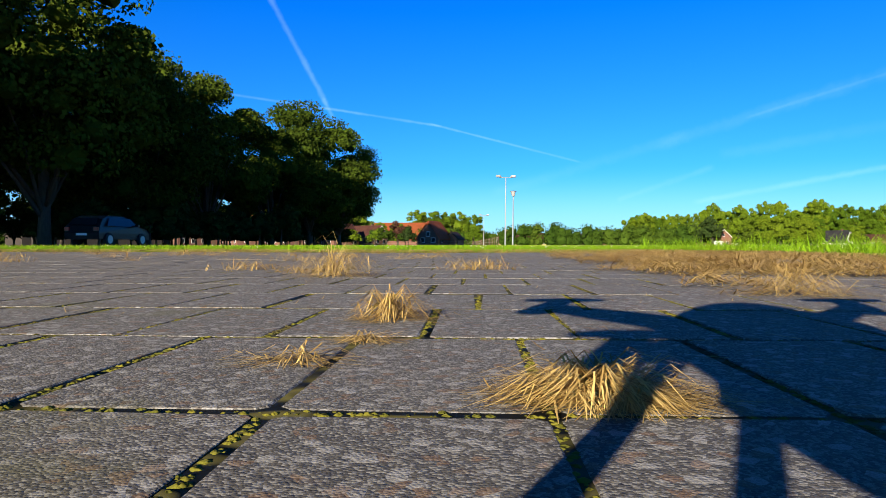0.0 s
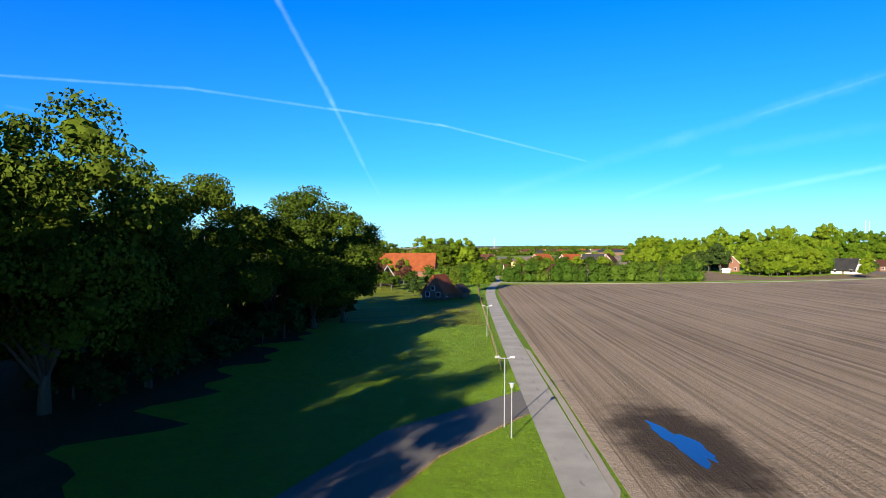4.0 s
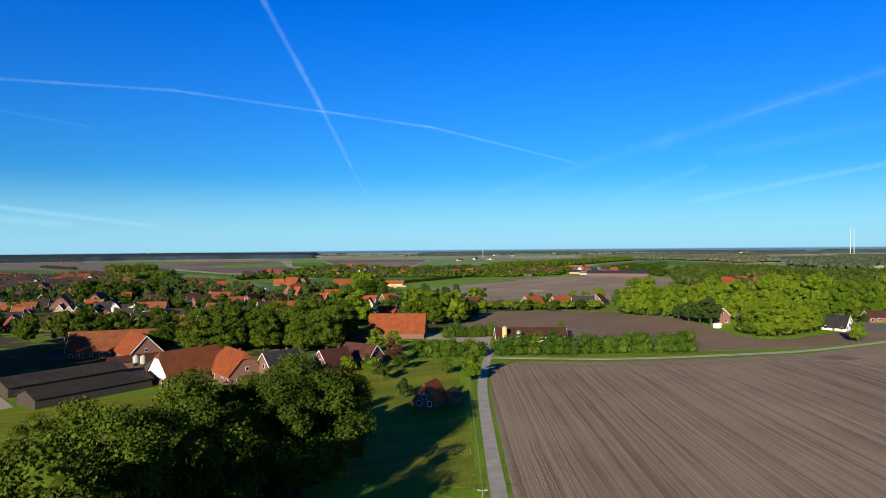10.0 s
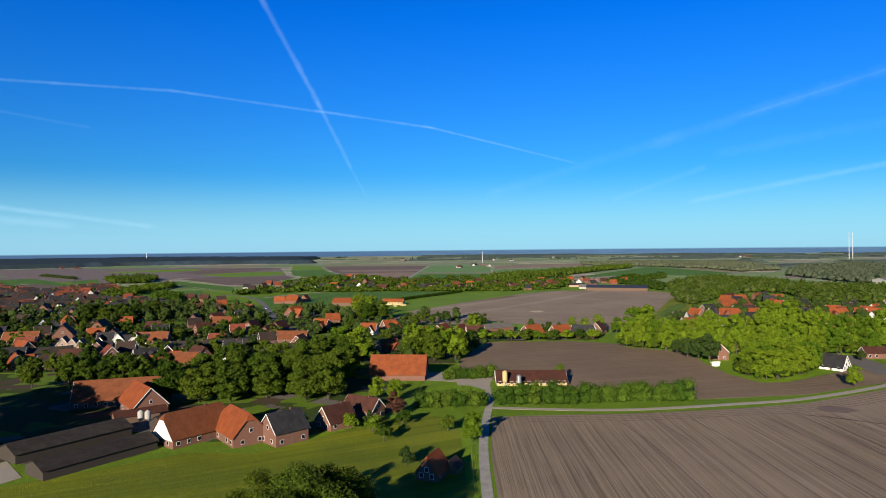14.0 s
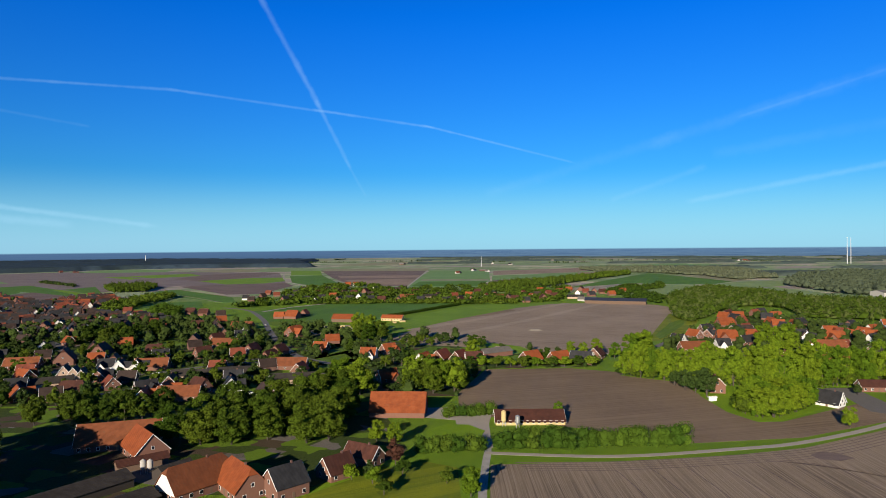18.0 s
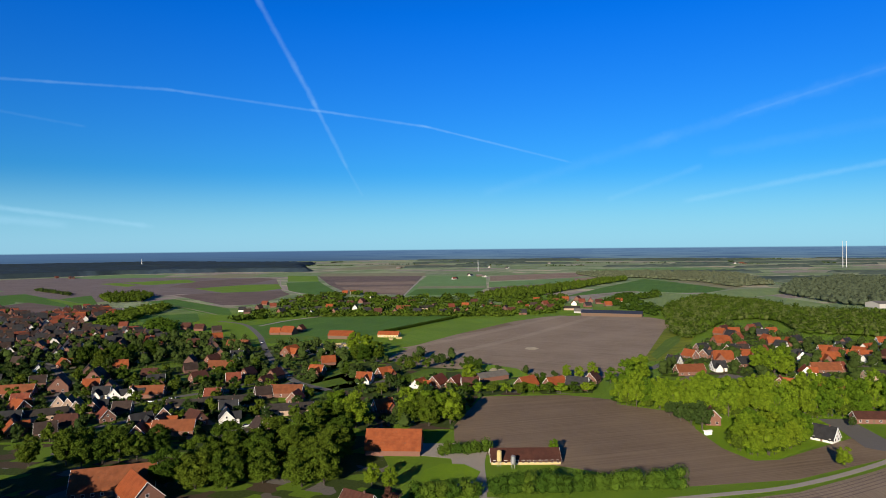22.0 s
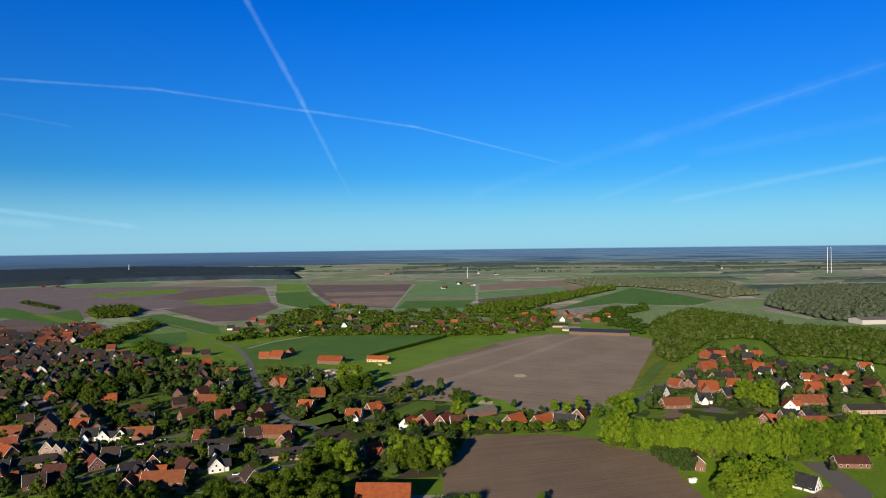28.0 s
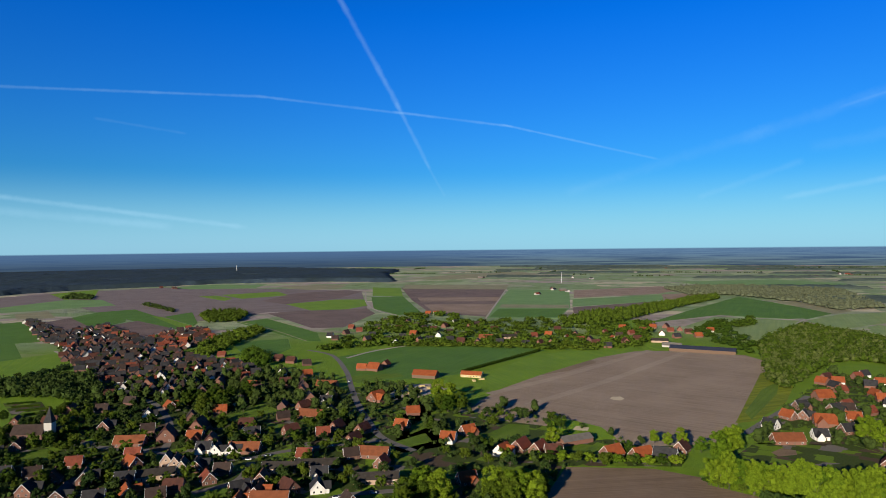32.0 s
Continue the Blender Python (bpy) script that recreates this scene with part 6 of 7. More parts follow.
field("dark_violet_field", SOIL_C, "dark violet-brown field north of the village", ((-591, 1401), (-538, 1458), (-388, 1522), (-340, 1406), (-341, 1157), (-398, 1146)), 0.130)
field("hedged_green_field", CROP, "green field bounded by pale grass banks", ((-583, 1228), (-545, 1293), (-368, 1087), (-326, 981), (-355, 983)), 0.134)
field("village_paddock", CROP, "green paddock behind the houses", ((-453, 939), (-433, 984), (-389, 1005), (-348, 908), (-348, 849), (-403, 863)), 0.138)
field("yellow_green_plot", CROP_LIGHT, "bright yellow-green plot by the far lane", ((-574, 2342), (-456, 2284), (-375, 1909), (-473, 1926)), 0.142)
field("deep_green_plot", CROP, "deep green plot by the far lane", ((-465, 1878), (-375, 1909), (-244, 1446), (-280, 1374), (-371, 1520)), 0.146)
field("striped_field", SOIL_C, "violet-brown tilled field in long strips", ((-461, 2318), (-76, 2307), (-89, 1350), (-220, 1430), (-323, 1771)), 0.150)
field("tan_stripe", CROP_PALE, "tan stripe of stubble on tilled land", ((-483, 2506), (-74, 2454), (-72, 2206), (-441, 2248)), 0.154)
field("brown_stripe", SOIL_TAN, "tan-brown stripe on tilled land", ((-320, 1854), (-77, 1881), (-78, 1732), (-291, 1726)), 0.158)
field("brown_stripe_near", SOIL_TAN, "tan-brown stripe on tilled land", ((-266, 1632), (-84, 1657), (-89, 1387), (-213, 1442)), 0.162)
field("green_stripes", CROP_DEEP, "dull green field in stripes", ((-64, 2204), (137, 2195), (100, 1561), (61, 1320), (-86, 1326), (-77, 1772)), 0.166)
field("pale_stripe", CROP_PALE, "pale stripe between green crops", ((-67, 1637), (101, 1629), (96, 1546), (-70, 1554)), 0.170)
field("green_stripe_near", CROP, "green crop stripe before the hamlet", ((-70, 1523), (92, 1530), (62, 1343), (-80, 1349)), 0.174)
field("tan_field_north", SOIL_TAN, "tan field north of the hamlet", ((150, 2161), (471, 2370), (476, 2157), (388, 1997), (128, 1845)), 0.178)
field("green_field_north", CROP_DEEP, "dull green field north of the hamlet", ((122, 1802), (378, 1946), (422, 1912), (320, 1727), (106, 1577)), 0.182)
field("violet_strip_north", SOIL_C, "violet-brown strip north of the hamlet", ((105, 1560), (320, 1727), (261, 1554), (154, 1448), (99, 1428)), 0.186)
field("tan_patch_north", SOIL_TAN, "tan field edge in the north", ((392, 1970), (638, 2124), (496, 1874), (358, 1762)), 0.190)
field("big_green_field", CROP, "wide deep-green crop field before the wood", ((227, 1255), (380, 1536), (582, 1883), (608, 1720), (633, 1438), (530, 1319), (454, 1354), (396, 1401)), 0.194)
field("pale_green_field", CROP_SOFT, "pale green crop field before the wood", ((282, 1207), (374, 1364), (452, 1329), (521, 1296), (400, 1103), (346, 1030), (326, 1086)), 0.198)
field("pale_margin", CROP_PALE, "pale grassy margin of the crop field", ((614, 1739), (679, 1708), (697, 1489), (629, 1424)), 0.202)
field("soft_green_field", CROP_SOFT, "soft green field between the woods", ((521, 1296), (641, 1422), (807, 1473), (677, 1288), (522, 1169)), 0.206)
field("wood_meadow", CROP_SOFT, "light-green meadow within the wood", ((589, 1211), (624, 1238), (626, 1039), (553, 962), (552, 1009), (562, 1146)), 0.210)
field("hamlet_green", CROP_LIGHT, "bright green paddock at the hamlet", ((104, 1179), (173, 1306), (235, 1298), (201, 1168), (120, 1092)), 0.214)
field("paddock_east", CROP_LIGHT, "green paddock beside the long barn", ((169, 979), (215, 1058), (219, 974), (180, 929)), 0.218)
field("heath_north", CROP_PALE, "pale open land far north", ((-567, 2943), (-407, 3332), (-63, 3792), (63, 3410), (-353, 2888)), 0.222)
field("far_green_strip", CROP_DEEP, "grey-green strip far north-east", ((585, 2647), (990, 2802), (1149, 2502), (1043, 2316), (648, 2292)), 0.226)
field("far_tan_strip", CROP_PALE, "pale strip far north-east", ((772, 2301), (1151, 2370), (1101, 2226), (788, 2124)), 0.230)
field("far_mid_strip", CROP_SOFT, "pale green strip far east", ((859, 1907), (998, 2018), (1051, 1950), (887, 1826)), 0.234)
field("sand_patch", SAND, "small pale sand patch on the large field", ((80, 625), (86, 624), (91, 630), (88, 640), (80, 638), (77, 631)), 0.07)
field("turf_patch", MEADOW, "rough grass round the sand heap", ((16, 560), (38, 548), (58, 530), (66, 500), (40, 490), (14, 520)), 0.06)
field("sand_heap_ground", SAND, "pale sand by the shed", ((34, 520), (46, 518), (48, 528), (38, 532)), 0.075)
field("farm_yard", GRAVEL, "pale concrete yard of the poultry farm", ((4, 262), (17, 264), (17, 296), (20, 318), (4, 330), (-14, 330), (-16, 312), (2, 306)), 0.055)
field("cattle_yard", GRAVEL, "pale gravel yard before the cattle sheds", ((-150, 175), (-136, 196), (-122, 182), (-128, 170)), 0.06)
field("dairy_yard", YARD, "grey farmyard between barns", ((-126, 232), (-100, 222), (-92, 230), (-104, 250), (-124, 252)), 0.06)
field("field_margin", SOIL_PALE, "pale trodden margin of the ploughed field", ((10.2, 12), (11.0, 14), (11.3, 60), (11.1, 120), (10.5, 128), (10.3, 70)), 0.058)
field("road_verge", GRAVEL, "sandy worn verge beside the track", ((9.4, 38), (9.9, 40), (10.1, 60), (9.9, 92), (9.4, 94), (9.55, 66)), 0.046)
field("churchyard", GARDEN_MAT, "churchyard with hedged plots", ((-507, 560), (-473, 569), (-398, 496), (-423, 484)), 0.064)
field("dug_patch", SOIL_B, "bare brown patch behind the wood", ((169, 476), (180, 487), (188, 483), (185, 473), (171, 468)), 0.09)
for k in range(6):
    hedge("clipped hedge between churchyard plots", -498 + k * 15, 556 - k * 12, -478 + k * 15, 566 - k * 12, 1.6, 1.6, LEAF_HEDGE, 150 + k, 30)
tagged(ribbon("pale_bank", CROP_PALE, ((-587, 1238), (-480, 1138), (-350, 983)), 2.5, 0.30), "pale grass bank between fields", "lane", kind="structure")
tagged(ribbon("pale_bank", CROP_PALE, ((-550, 1304), (-457, 1196), (-368, 1087)), 2.5, 0.30), "pale grass bank between fields", "lane", kind="structure")
tagged(ribbon("far_lane", GRAVEL, ((-529, 2060), (-427, 1674), (-352, 1474), (-284, 1374)), 4, 0.30), "pale gravel lane across the fields", "lane", kind="structure")
tagged(ribbon("far_lane", GRAVEL, ((-73, 2238), (-84, 1495), (-87, 1293)), 4, 0.30), "pale gravel lane across the fields", "lane", kind="structure")
tagged(ribbon("far_lane", GRAVEL, ((-242, 832), (-220, 892), (-183, 944)), 5, 0.30), "pale gravel lane across the fields", "lane", kind="structure")
tagged(ribbon("far_lane", GRAVEL, ((482, 1313), (532, 1331), (490, 1255)), 4, 0.30), "pale gravel lane across the fields", "lane", kind="structure")
tagged(ribbon("far_lane", GRAVEL, ((575, 1173), (511, 1134), (449, 1081)), 4, 0.30), "pale gravel lane across the fields", "lane", kind="structure")
tagged(ribbon("far_lane", GRAVEL, ((-691, 861), (-602, 783), (-556, 738)), 4, 0.30), "pale gravel lane across the fields", "lane", kind="structure")
woods("churchyard_trees", "dark trees along the churchyard", ((-577, 628), (-505, 682), (-425, 590), (-440, 570), (-500, 585), (-540, 570)), 11, 12, LEAF_DARK, 99, 40)
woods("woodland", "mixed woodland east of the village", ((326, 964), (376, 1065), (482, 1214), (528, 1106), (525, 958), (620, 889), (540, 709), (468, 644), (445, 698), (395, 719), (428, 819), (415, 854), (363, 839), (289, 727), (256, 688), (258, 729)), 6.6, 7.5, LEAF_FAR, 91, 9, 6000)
woods("woodland_oaks", "darker oaks among the eastern woodland", ((326, 964), (376, 1065), (482, 1214), (528, 1106), (525, 958), (620, 889), (540, 709), (468, 644), (445, 698), (395, 719), (428, 819), (415, 854), (363, 839), (289, 727), (256, 688), (258, 729)), 10, 9, LEAF_OAK, 191, 12, 1100)
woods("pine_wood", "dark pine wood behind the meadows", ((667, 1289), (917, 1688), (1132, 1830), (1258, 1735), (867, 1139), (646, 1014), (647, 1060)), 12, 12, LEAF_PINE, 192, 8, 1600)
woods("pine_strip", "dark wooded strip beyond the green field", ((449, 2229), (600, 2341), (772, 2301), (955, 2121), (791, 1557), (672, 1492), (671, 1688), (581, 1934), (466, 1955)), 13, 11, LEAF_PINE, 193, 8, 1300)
woods("far_copses", "row of trees climbing past the fields", ((79, 1272), (112, 1399), (210, 1483), (317, 1631), (433, 1815), (533, 1917), (506, 1802), (365, 1588), (211, 1324), (128, 1205)), 9, 11, LEAF_OAK, 96, 14, 600)
woods("hamlet_trees", "green trees round the northern hamlet", ((-287, 959), (-311, 1180), (-263, 1360), (-172, 1398), (-88, 1250), (83, 1340), (233, 1254), (177, 978), (90, 925), (-184, 950), (-235, 888), (-299, 894)), 20, 7, LEAF_OAK, 95, 24, 170)
woods("hamlet_belt", "belt of trees before the northern hamlet", ((-183, 944), (-158, 997), (-71, 1002), (61, 989), (102, 960), (89, 920), (-66, 939)), 12, 4.5, LEAF_OAK, 201, 16, 200)
woods("village_copse", "dark copse at the village edge", ((-697, 1300), (-735, 1406), (-675, 1424), (-617, 1356), (-587, 1238), (-635, 1215)), 10, 11, LEAF_OAK, 94, 14, 300)
woods("village_belt", "belt of trees beside the paddock", ((-505, 949), (-512, 1057), (-510, 1149), (-464, 1082), (-454, 992), (-448, 917), (-434, 829), (-461, 844)), 9, 8, LEAF_OAK, 194, 16, 300)
woods("paddock_trees", "leafy trees below the paddock", ((-392, 839), (-392, 871), (-344, 822), (-323, 764), (-353, 774)), 10, 10, LEAF_GROVE, 195, 24, 60)
woods("track_row", "bushes along the long field track", ((-1034, 1611), (-1049, 1661), (-860, 1473), (-832, 1418)), 9, 5, LEAF_DARK, 196, 8, 120)
woods("ley_bushes", "row of round bushes in the meadow", ((-590, 648), (-585, 693), (-579, 737), (-573, 730), (-575, 681), (-580, 637)), 10, 5, LEAF_DARK, 197, 20, 40)
woods("field_copse", "small copse on the far fields", ((-1413, 1795), (-1498, 1956), (-1391, 1907), (-1304, 1775)), 11, 9, LEAF_DARK, 198, 10, 90)
woods("hamlet_east", "trees beside the long barn", ((266, 1117), (337, 1252), (368, 1281), (333, 1093), (341, 1016), (296, 907), (282, 968)), 11, 8, LEAF_OAK, 199, 24, 45)
woods("meadow_trees", "single trees in the pale green crop", ((304, 1185), (424, 1297), (408, 1233), (300, 1131)), 16, 8, LEAF_OAK, 200, 24, 16)
canopy("east_woods", "dark woods beyond the green fields", ((420, 1880), (700, 1650), (900, 1550), (1700, 1400), (1900, 1900), (900, 2000)), 17, 8, EAST_HAZE_CANOPY, 97, 500, 110, 0.30)
canopy("north_woods", "dark forest on the northern skyline", ((-200, 3100), (500, 2800), (1500, 3000), (2900, 3300), (3300, 3700), (2300, 4300), (400, 4850), (-200, 4850)), 27, 8, EAST_HAZE_CANOPY, 98, 900, 170, 0.20)
hedge("straight row of young trees across the fields", -77.3, 746.2, 16, 909.4, 3.4, 3.6, LEAF_OAK, 84, 40)

# ---- larger landmarks ----


def silo(x, y, h, r, mat, label):
    root = new("feed_silo")
    root.matrix_basis = pose(x, y, 0)
    tagged(root, label, "silo")
    part("tank", tube([(0, 0, 1.6), (0, 0, 2.6), (0, 0, h - 0.6), (0, 0, h)], [r * 0.25, r, r, r * 0.2], 18), mat, root)
    for k in range(4):
        w = math.pi * (k / 2 + 0.25)
        part("leg", tube([(r * 0.8 * math.cos(w), r * 0.8 * math.sin(w), 0), (r * 0.8 * math.cos(w), r * 0.8 * math.sin(w), 2.8)], [0.07, 0.07], 6), STEEL, root)


silo(24, 295, 7.5, 1.15, CREAM, "cream feed silo at the poultry shed")
silo(30, 291.5, 6.2, 1.1, STEEL, "grey steel feed silo at the poultry shed")
silo(-113.8, 235, 5.6, 1.05, CONCRETE, "grey feed silo in the farmyard")
silo(-111.2, 235, 5.6, 1.05, CONCRETE, "grey feed silo in the farmyard")


PALE = plain("pale_grey_paint", (0.50, 0.51, 0.52), 0.6)


def wind_mast(x, y, h, r, label):
    root = new("wind_turbine_tower")
    root.matrix_basis = pose(x, y, 0)
    tagged(root, label, "tower")
    part("tower", tube([(0, 0, 0), (0, 0, h * 0.5), (0, 0, h)], [r, r * 0.85, r * 0.6], 14), PALE, root)
    part("nacelle", tube([(0, -r * 1.6, h + r * 0.4), (0, -r, h + r * 0.5), (0, r * 2.0, h + r * 0.5), (0, r * 2.2, h + r * 0.4)], [r * 0.3, r * 0.7, r * 0.7, r * 0.4], 10), WHITE, root)


wind_mast(1616, 2620, 106, 1.3, "tall white turbine tower far off")
wind_mast(1634, 2625, 104, 1.3, "tall white turbine tower far off")
wind_mast(-1765, 3736, 44, 2.2, "lone white tower above the forest")
wind_mast(133, 2611, 42, 1.1, "slim pale mast among far fields")


def church(x, y, turn):
    root = new("church")
    root.matrix_basis = pose(x, y, 0, 0, 0, turn)
    tagged(root, "village church with pale tower and pointed spire", "church")
    part("nave", gable_body(24, 11, 7, 6), BRICK_DARK, root)
    part("roof", roof_body(24, 11, 7, 6), ROOF_DARK, root)
    part("tower", box(12.2, 18.2, -3, 3, 0, 15), CONCRETE, root)
    part("spire", ([(11.9, -3.3, 15), (18.5, -3.3, 15), (18.5, 3.3, 15), (11.9, 3.3, 15), (15.2, 0, 27)], [(3, 2, 1, 0), (0, 1, 4), (1, 2, 4), (2, 3, 4), (3, 0, 4)]), ROOF_GREY, root)
    for i in range(5):
        for side, yy in (("-y", -5.5), ("+y", 5.5)):
            window_on(root, -9.5 + i * 4.6, yy, 4.0, 1.0, 3.2, side, CONCRETE)


church(-384, 449, 8)
house(236, 915, -20, 84, 16, 4.5, 3.4, BOARDS, ROOF_SOLAR, "very long barn covered with solar panels", "solar_barn", "barn", chimney=False, windows=False)
house(205, 958, -20, 26, 12, 3, 3.4, CONCRETE, ROOF_SHEET, "pale farm hall behind the long barn", "farm_hall", "barn", chimney=False, windows=False)
house(690, 1000, 5, 60, 30, 7, 3.0, CONCRETE, ROOF_SHEET, "wide grey commercial hall in the wood", "hall", "hall", chimney=False, windows=False)
house(-115.9, 716.1, -12, 28, 14, 4, 4.5, BOARDS, ROOF_ORANGE, "timber hall with orange roof at the yard", "timber_hall", "barn", chimney=False, windows=False)
house(-64.1, 723.4, -12, 24, 9, 3.2, 3.2, CREAM, ROOF_ORANGE, "long cream house with orange roof", chimney=False)
house(-124, 258, -48, 20, 13, 3.4, 6.8, BRICK, ROOF_ORANGE, "cross wing of the farm barn with orange tiles", "barn_wing", "barn", chimney=False)

# ---- car, fence and edges near the start ----


def parked_car(x, y, turn):
    """A dark hatchback; its nose along +x."""
    root = new("car")
    root.matrix_basis = pose(x, y, 0.045, 0, 0, turn)
    tagged(root, "black hatchback parked in the trees' shade", "car")
    half = [(-2.02, 0.32), (-2.05, 0.62), (-1.98, 0.92), (-1.62, 1.28), (-1.10, 1.45), (0.10, 1.46), (0.62, 1.30), (1.12, 0.98), (1.82, 0.84), (2.06, 0.62), (2.08, 0.34)]
    verts, faces, n = [], [], len(half)
    for yy, k in ((-0.80, 0), (-0.86, 1), (0.86, 1), (0.80, 0)):
        for px, pz in half:
            roof = max(0.0, pz - 0.92)
            verts.append((px * (1.0 if k else 0.985), yy * (1 - 0.34 * roof), pz if k else 0.30 + (pz - 0.30) * 0.98))
    for a in range(3):
        for i in range(n - 1):
            faces.append((a * n + i, a * n + i + 1, (a + 1) * n + i + 1, (a + 1) * n + i))
    faces += [tuple(range(n - 1, -1, -1)), tuple(range(3 * n, 4 * n)), tuple(a * n for a in (0, 1, 2, 3)), tuple(a * n + n - 1 for a in (3, 2, 1, 0))]
    body = part("body", (verts, faces), CAR_PAINT, root)
    for sy in (-1, 1):
        part("side_window", ([(-1.45, sy * 0.855, 0.95), (0.95, sy * 0.855, 0.95), (0.5, sy * 0.735, 1.33), (-1.1, sy * 0.735, 1.36)], [(0, 1, 2, 3) if sy < 0 else (3, 2, 1, 0)]), GLASS_DARK, body)
        part("tail_light", box(-2.09, -2.0, sy * 0.72 - 0.11, sy * 0.72 + 0.11, 0.72, 0.88), plain_red, body)
        part("headlight", box(1.95, 2.06, sy * 0.62 - 0.14, sy * 0.62 + 0.14, 0.62, 0.74), LAMP_GLASS, body)
        part("door_mirror", box(0.62, 0.78, sy * 0.98 - 0.09, sy * 0.98 + 0.09, 0.94, 1.06), CAR_PAINT, body)
    part("rear_window", ([(-2.03, -0.66, 0.96), (-2.03, 0.66, 0.96), (-1.66, 0.58, 1.31), (-1.66, -0.58, 1.31)], [(3, 2, 1, 0)]), GLASS_DARK, body)
    part("windscreen", ([(1.14, -0.72, 1.0), (1.14, 0.72, 1.0), (0.66, 0.62, 1.32), (0.66, -0.62, 1.32)], [(0, 1, 2, 3)]), GLASS_DARK, body)
    part("number_plate", box(-2.085, -2.05, -0.26, 0.26, 0.50, 0.61), WHITE, body)
    for wx in (-1.28, 1.30):
        for sy in (-1, 1):
            a, b = sy * 0.70, sy * 0.89
            wheel = part("wheel", tube([(wx, a, 0.32), (wx, a + sy * 0.03, 0.32), (wx, b - sy * 0.03, 0.32), (wx, b, 0.32)], [0.28, 0.32, 0.32, 0.28], 22), RUBBER, root)
            part("rim", tube([(wx, b - sy * 0.01, 0.32), (wx, b + sy * 0.012, 0.32)], [0.21, 0.19], 18), STEEL, wheel)


plain_red = plain("red_lamp_plastic", (0.30, 0.010, 0.010), 0.3)
parked_car(-17.3, 31.5, 84)


def fence_row(x0, y0, x1, y1, gap):
    """Pasture fence: wooden posts and two wires, one thing."""
    root = new("pasture_fence")
    tagged(root, "weathered post and wire fence along the pasture", "fence")
    n = int(math.hypot(x1 - x0, y1 - y0) / gap)
    me = mesh_of("post", *tube([(0, 0, -0.1), (0, 0, 1.15), (0, 0, 1.2)], [0.055, 0.05, 0.035], 7), BOARDS)
    for i in range(n + 1):
        u = i / n
        ob = part("post", me, None, root)
        ob.matrix_basis = pose(x0 + (x1 - x0) * u, y0 + (y1 - y0) * u, 0, random.uniform(-2, 2), random.uniform(-2, 2), 0)
    for z in (0.55, 1.0):
        part("wire", tube([(x0, y0, z), ((x0 + x1) / 2, (y0 + y1) / 2, z - 0.03), (x1, y1, z)], [0.006] * 3, 5), STEEL, root)


fence_row(4.9, 78, 5.4, 205, 4.2)
fence_row(-30, 148, 3.6, 140, 3.6)


# headland tracks on the ploughed field, beside the lane
def track(line, width, mat):
    tagged(ribbon("tyre_track", mat, line, width, 0.052, 0.05), "dark tyre track pressed into bare soil", "track", kind="structure")


for k in range(5):
    d = 3.2 + k * 2.3
    track(((24 + k, 248.5 - d), (64, 249.0 - d), (112, 256 - d * 1.02), (146, 264 - d * 1.08), (196, 289 - d * 1.15), (250, 321 - d * 1.2)), 0.5, SOIL_C)
for k in range(4):
    track(((120 + k * 5, 246 - k), (140 + k * 4, 238 - k * 3), (170 + k * 5, 214 - k * 3), (215 + k * 6, 176)), 0.55, SOIL_C)
for k in range(7):
    x = 60 + k * 13.5
    track(((x, 236 + k * 1.2), (x + 1.5, 228 + k), (x + 4, 200), (x + 5.5, 120), (x + 6, 0)), 0.45, SOIL_C)
for line in (((-40, 640), (40, 740), (168, 924)), ((0, 600), (90, 722), (215, 915))):
    tagged(ribbon("pale_track", SOIL_PALE, line, 11.0, 0.055, 0.05), "pale trodden strip across bare soil", "track", kind="structure")
field("dark_soil_patch", SOIL_C, "dark damp blotch on bare soil", ((140, 252), (146, 256), (152, 254), (155, 248), (148, 245), (141, 247)), 0.056)
field("round_lawn", MEADOW, "lawn before the poultry farm", ((-12, 276), (0, 272), (12, 276), (15, 288), (8, 298), (-2, 299), (-11, 290)), 0.07)
field("roadside_meadow", PASTURE, "sunlit grass triangle by the eastern village", ((168, 552), (178, 575), (262, 770), (284, 790), (270, 700), (236, 628), (186, 560)), 0.06)


def white_car(x, y, turn, mat, label):
    """A far parked car: body, glass band and wheels."""
    root = new("parked_car")
    root.matrix_basis = pose(x, y, 0.05, 0, 0, turn)
    tagged(root, label, "car", "cars parked in the village")
    part("body", ([(a, b, c) for c, k in ((0.3, 1.0), (0.85, 1.0)) for a, b in ((-2.1, -0.85 * k), (2.1, -0.85 * k), (2.1, 0.85 * k), (-2.1, 0.85 * k))] ,
                  [(3, 2, 1, 0), (4, 5, 6, 7), (0, 1, 5, 4), (1, 2, 6, 5), (2, 3, 7, 6), (3, 0, 4, 7)]), mat, root)
    part("cabin", ([(-1.9, -0.8, 0.85), (1.1, -0.8, 0.85), (1.1, 0.8, 0.85), (-1.9, 0.8, 0.85), (-1.5, -0.65, 1.45), (0.4, -0.65, 1.45), (0.4, 0.65, 1.45), (-1.5, 0.65, 1.45)],
                   [(4, 5, 6, 7), (0, 1, 5, 4), (1, 2, 6, 5), (2, 3, 7, 6), (3, 0, 4, 7)]), GLASS_DARK, root)
    for wx in (-1.3, 1.3):
        for sy in (-0.86, 0.86):
            part("wheel", tube([(wx, sy - 0.1, 0.32), (wx, sy + 0.1, 0.32)], [0.32, 0.32], 12), RUBBER, root)
    return root


first = white_car(-233.5, 424.6, 8, WHITE, "white car parked beside a village street")
first.location.z = 0.13
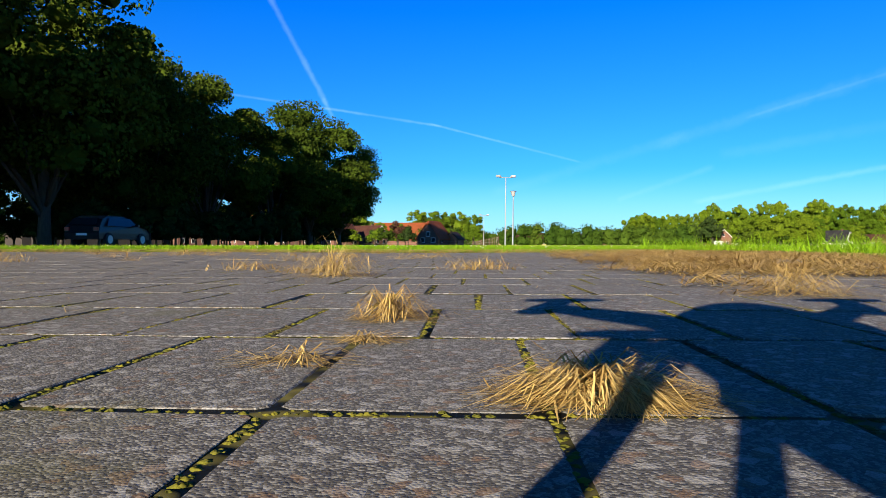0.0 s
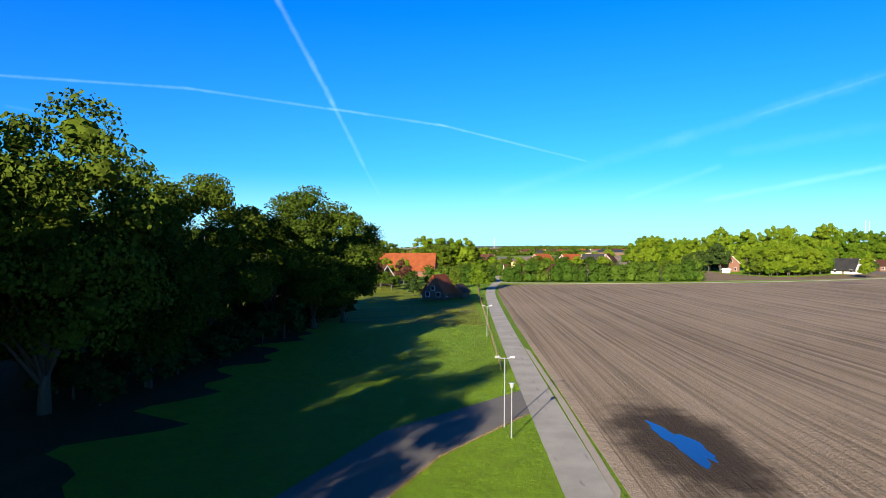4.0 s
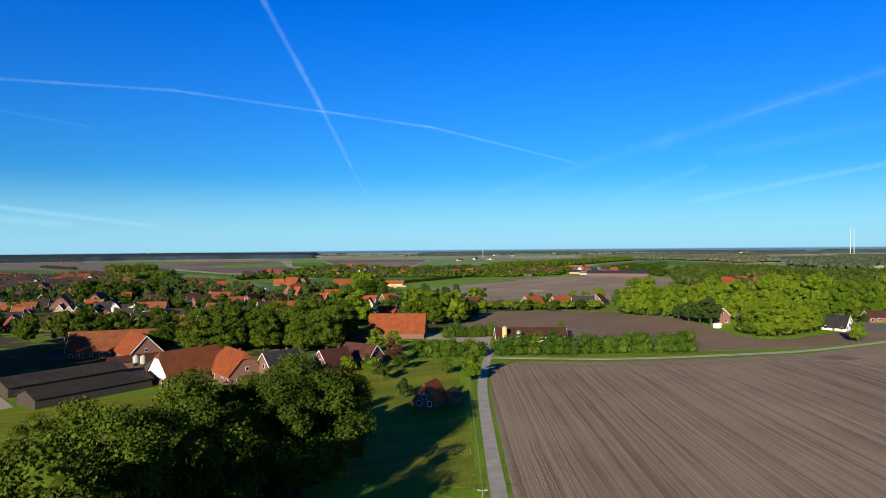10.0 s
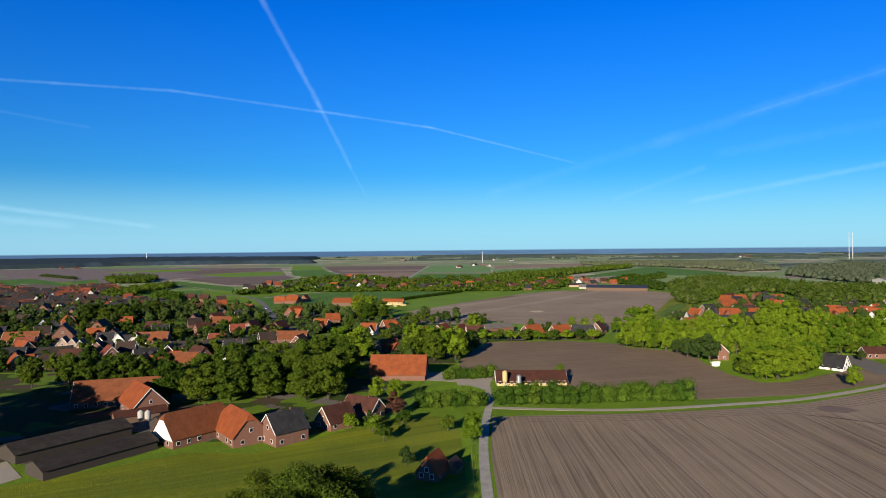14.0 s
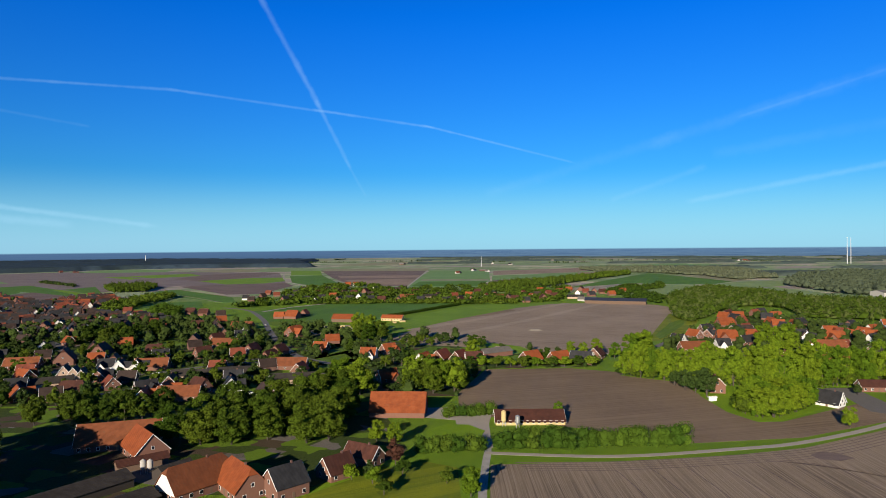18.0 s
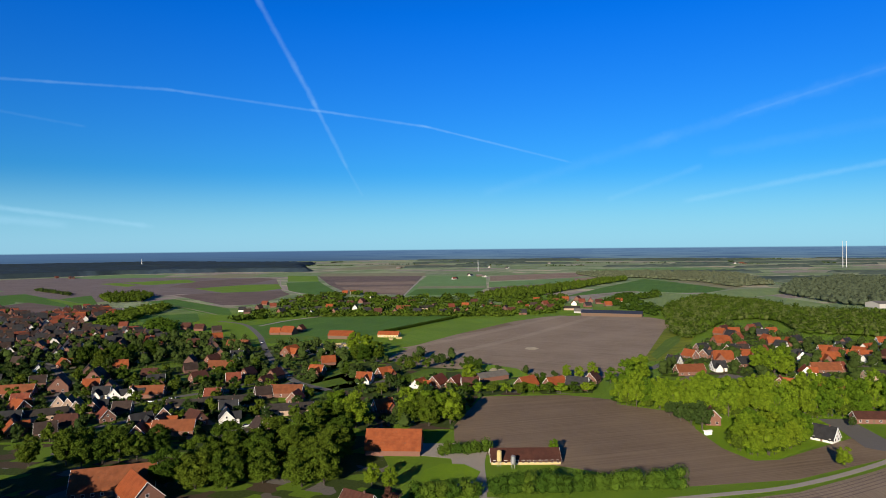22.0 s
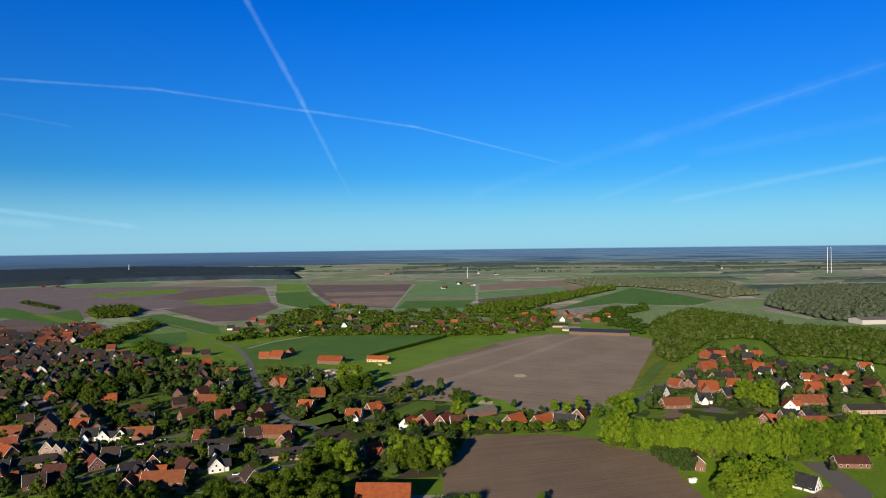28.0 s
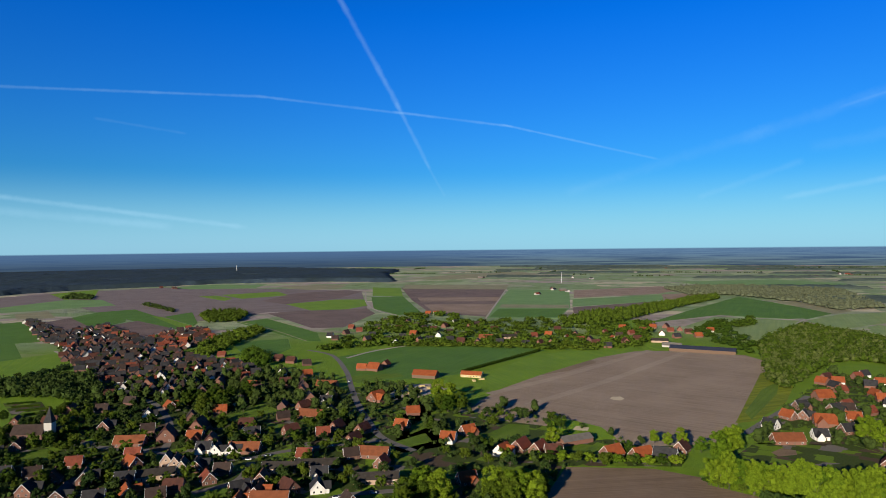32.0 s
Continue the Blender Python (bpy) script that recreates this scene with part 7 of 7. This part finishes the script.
for x, y, t in ((-195.1, 424.1, 10), (-184.7, 433.3, 14), (-146.9, 459.1, 10), (-196.2, 687.2, 75), (-148.6, 558.7, 68), (-113.7, 363.9, 20), (-93.3, 373, 12), (193.6, 558.5, 38)):
    copy_thing(first, pose(x, y, 0.13, 0, 0, t))
dark = white_car(-170.6, 446.7, 12, CAR_PAINT, "dark car standing on a village street")
dark.location.z = 0.13
for x, y, t in ((-211.8, 420.2, 5), (-178, 634.8, 75), (-122.7, 502, 60), (237.4, 617, 38)):
    copy_thing(dark, pose(x, y, 0.13, 0, 0, t))


def timber_stack(x, y, turn, n):
    root = new("timber_stack")
    root.matrix_basis = pose(x, y, 0, 0, 0, turn)
    tagged(root, "stack of pale sawn timber in the yard", "timber stack", "stacks in the timber yard")
    me = mesh_of("beam", *box(-3, 3, -0.45, 0.45, 0, 0.55), CREAM)
    for k in range(n):
        ob = part("beam", me, None, root)
        ob.matrix_basis = pose(0.2 * (k % 2), (k % 3 - 1) * 1.0, 0.05 + (k // 3) * 0.6)


timber_stack(-128, 640, 20, 9)
for k, (x, y) in enumerate(((-118, 634), (-110, 645), (-122, 655), (-104, 660), (-112, 668), (-128, 664), (-98, 672), (-60, 700), (-52, 708), (-120, 622))):
    copy_thing(bpy.data.objects["timber_stack"], pose(x, y, 0, 0, 0, 20 + 90 * (k % 2)))
field("timber_yard", GRAVEL, "pale gravel timber yard", ((-140, 618), (-112, 612), (-84, 660), (-88, 684), (-112, 682), (-136, 672)), 0.075)
house(138.5, 341, 20, 3.4, 2.0, 1.9, 0.3, WHITE, WHITE, "white caravan parked by the cottage", "caravan", "caravan", chimney=False, windows=False)


# ---- the far plain: hedgerows and scattered farms ----
def hedgerows():
    """Lines of trees along far field edges."""
    r = np.random.default_rng(141)
    rows = []
    for _ in range(26):
        y = r.uniform(3000, 4300)
        x = r.uniform(-0.72, 0.72) * y
        w = radians(-8 + r.choice((0, 90), p=(0.75, 0.25)) + r.normal(0, 5))
        n = int(r.uniform(6, 34))
        for k in range(n):
            if r.uniform() < 0.8:
                rad = r.uniform(2.6, 5.0)
                rows.append((x + math.cos(w) * k * 11, y + math.sin(w) * k * 11, rad * 0.8, rad, r.uniform(0.7, 1.1)))
    return tagged(part("hedgerow_trees", crown_parts(r, rows, 6, 1.8, 0.9), LEAF_DARK), "dark hedgerow trees along far field edges", "trees", kind="stuff")


def far_farms():
    r = np.random.default_rng(142)
    groups = {}
    spots = [(r.uniform(-0.65, 0.68) * y, y) for y in r.uniform(2900, 4200, 10)] + [(-1360, 2284), (-224, 3057), (26, 1971), (102, 2169)]
    for cx, cy in spots:
        for _ in range(int(r.integers(2, 6))):
            L, W, rise = r.uniform(11, 24), r.uniform(8, 12), r.uniform(3.0, 5)
            m = pose(cx + r.normal(0, 28), cy + r.normal(0, 28), 0, 0, 0, r.uniform(0, 180))
            groups.setdefault(("wall", int(r.integers(2))), []).append(moved(gable_body(L, W, 3.2, rise), m))
            groups.setdefault(("roof", int(r.integers(4))), []).append(moved(roof_body(L, W, 3.2, rise), m))
    for (what, k), pieces in groups.items():
        mat = (BRICK_DARK, CONCRETE)[k] if what == "wall" else (ROOF_GREY, ROOF_SHEET, ROOF_RED, ROOF_BROWN)[k]
        tagged(part("far_farm_" + what + "s", join(*pieces), mat), "scattered farms on the far plain", "houses", kind="stuff")


hedgerows()
far_farms()


DRONE_BLACK = plain("matt_black_plastic", (0.030, 0.030, 0.032), 0.55)


def quadcopter(x, y, turn):
    """The copter that stands on the paving: hull, four arms with motors and propellers, two skids."""
    root = new("quadcopter")
    root.matrix_basis = pose(x, y, BOARD_Z, 0, 0, turn)
    tagged(root, "black quadcopter standing on the grey pavers", "drone")
    part("hull", tube([(0, -0.10, 0.19), (0, -0.085, 0.19), (0, -0.03, 0.195), (0, 0.045, 0.195), (0, 0.07, 0.19)], [0.03, 0.062, 0.075, 0.07, 0.04], 16), DRONE_BLACK, root)
    part("battery", box(-0.035, 0.035, -0.09, 0.04, 0.115, 0.145), DRONE_BLACK, root)
    for sx in (-1, 1):
        for sy in (-1, 1):
            tip = Vector((sx * 0.165, sy * 0.150, 0.215))
            arm = part("arm", tube([(sx * 0.04, sy * 0.04, 0.195), tuple(tip)], [0.017, 0.012], 10), DRONE_BLACK, root)
            part("motor", tube([tip - Vector((0, 0, 0.02)), tip, tip + Vector((0, 0, 0.022))], [0.017, 0.018, 0.014], 12), STEEL, arm)
            blade = [tip + Vector((d * 0.048, w * 0.011, 0.026 + 0.004 * w)) for d, w in ((-1, -0.4), (-0.3, -1), (0.3, -1), (1, -0.4), (1, 0.4), (0.3, 1), (-0.3, 1), (-1, 0.4))]
            part("propeller", ([tuple(p) for p in blade] + [tuple(p + Vector((0, 0, 0.003))) for p in blade], [tuple(range(7, -1, -1)), tuple(range(8, 16))] + [(i, (i + 1) % 8, 8 + (i + 1) % 8, 8 + i) for i in range(8)]), DRONE_BLACK, arm)
        skid = part("skid", tube([(sx * 0.095, -0.11, 0.006), (sx * 0.095, 0.11, 0.006)], [0.006, 0.006], 8), DRONE_BLACK, root)
        for yy in (-0.07, 0.07):
            part("strut", tube([(sx * 0.05, yy * 0.7, 0.155), (sx * 0.095, yy, 0.004)], [0.008, 0.007], 8), DRONE_BLACK, skid)


# unseen copter added just behind the start to cast its shadow on the pavers
quadcopter(-0.475, 0.165, 0)


def pebble(x, y, z, size, seed):
    r = np.random.default_rng(seed)
    bv, bf = blob()
    return tagged(part("pebble", (np.array((x, y, z)) + bv * (1 + r.normal(0, 0.12, (len(bv), 1))) * np.array((size, size * 0.7, size * 0.5)), bf), WHITE),
                  "small white pebble lying in a paving joint", "pebble")


pebble(-0.080, 0.292, 0.0325, 0.0055, 3)
pebble(0.55, 1.15, 0.032, 0.007, 4)
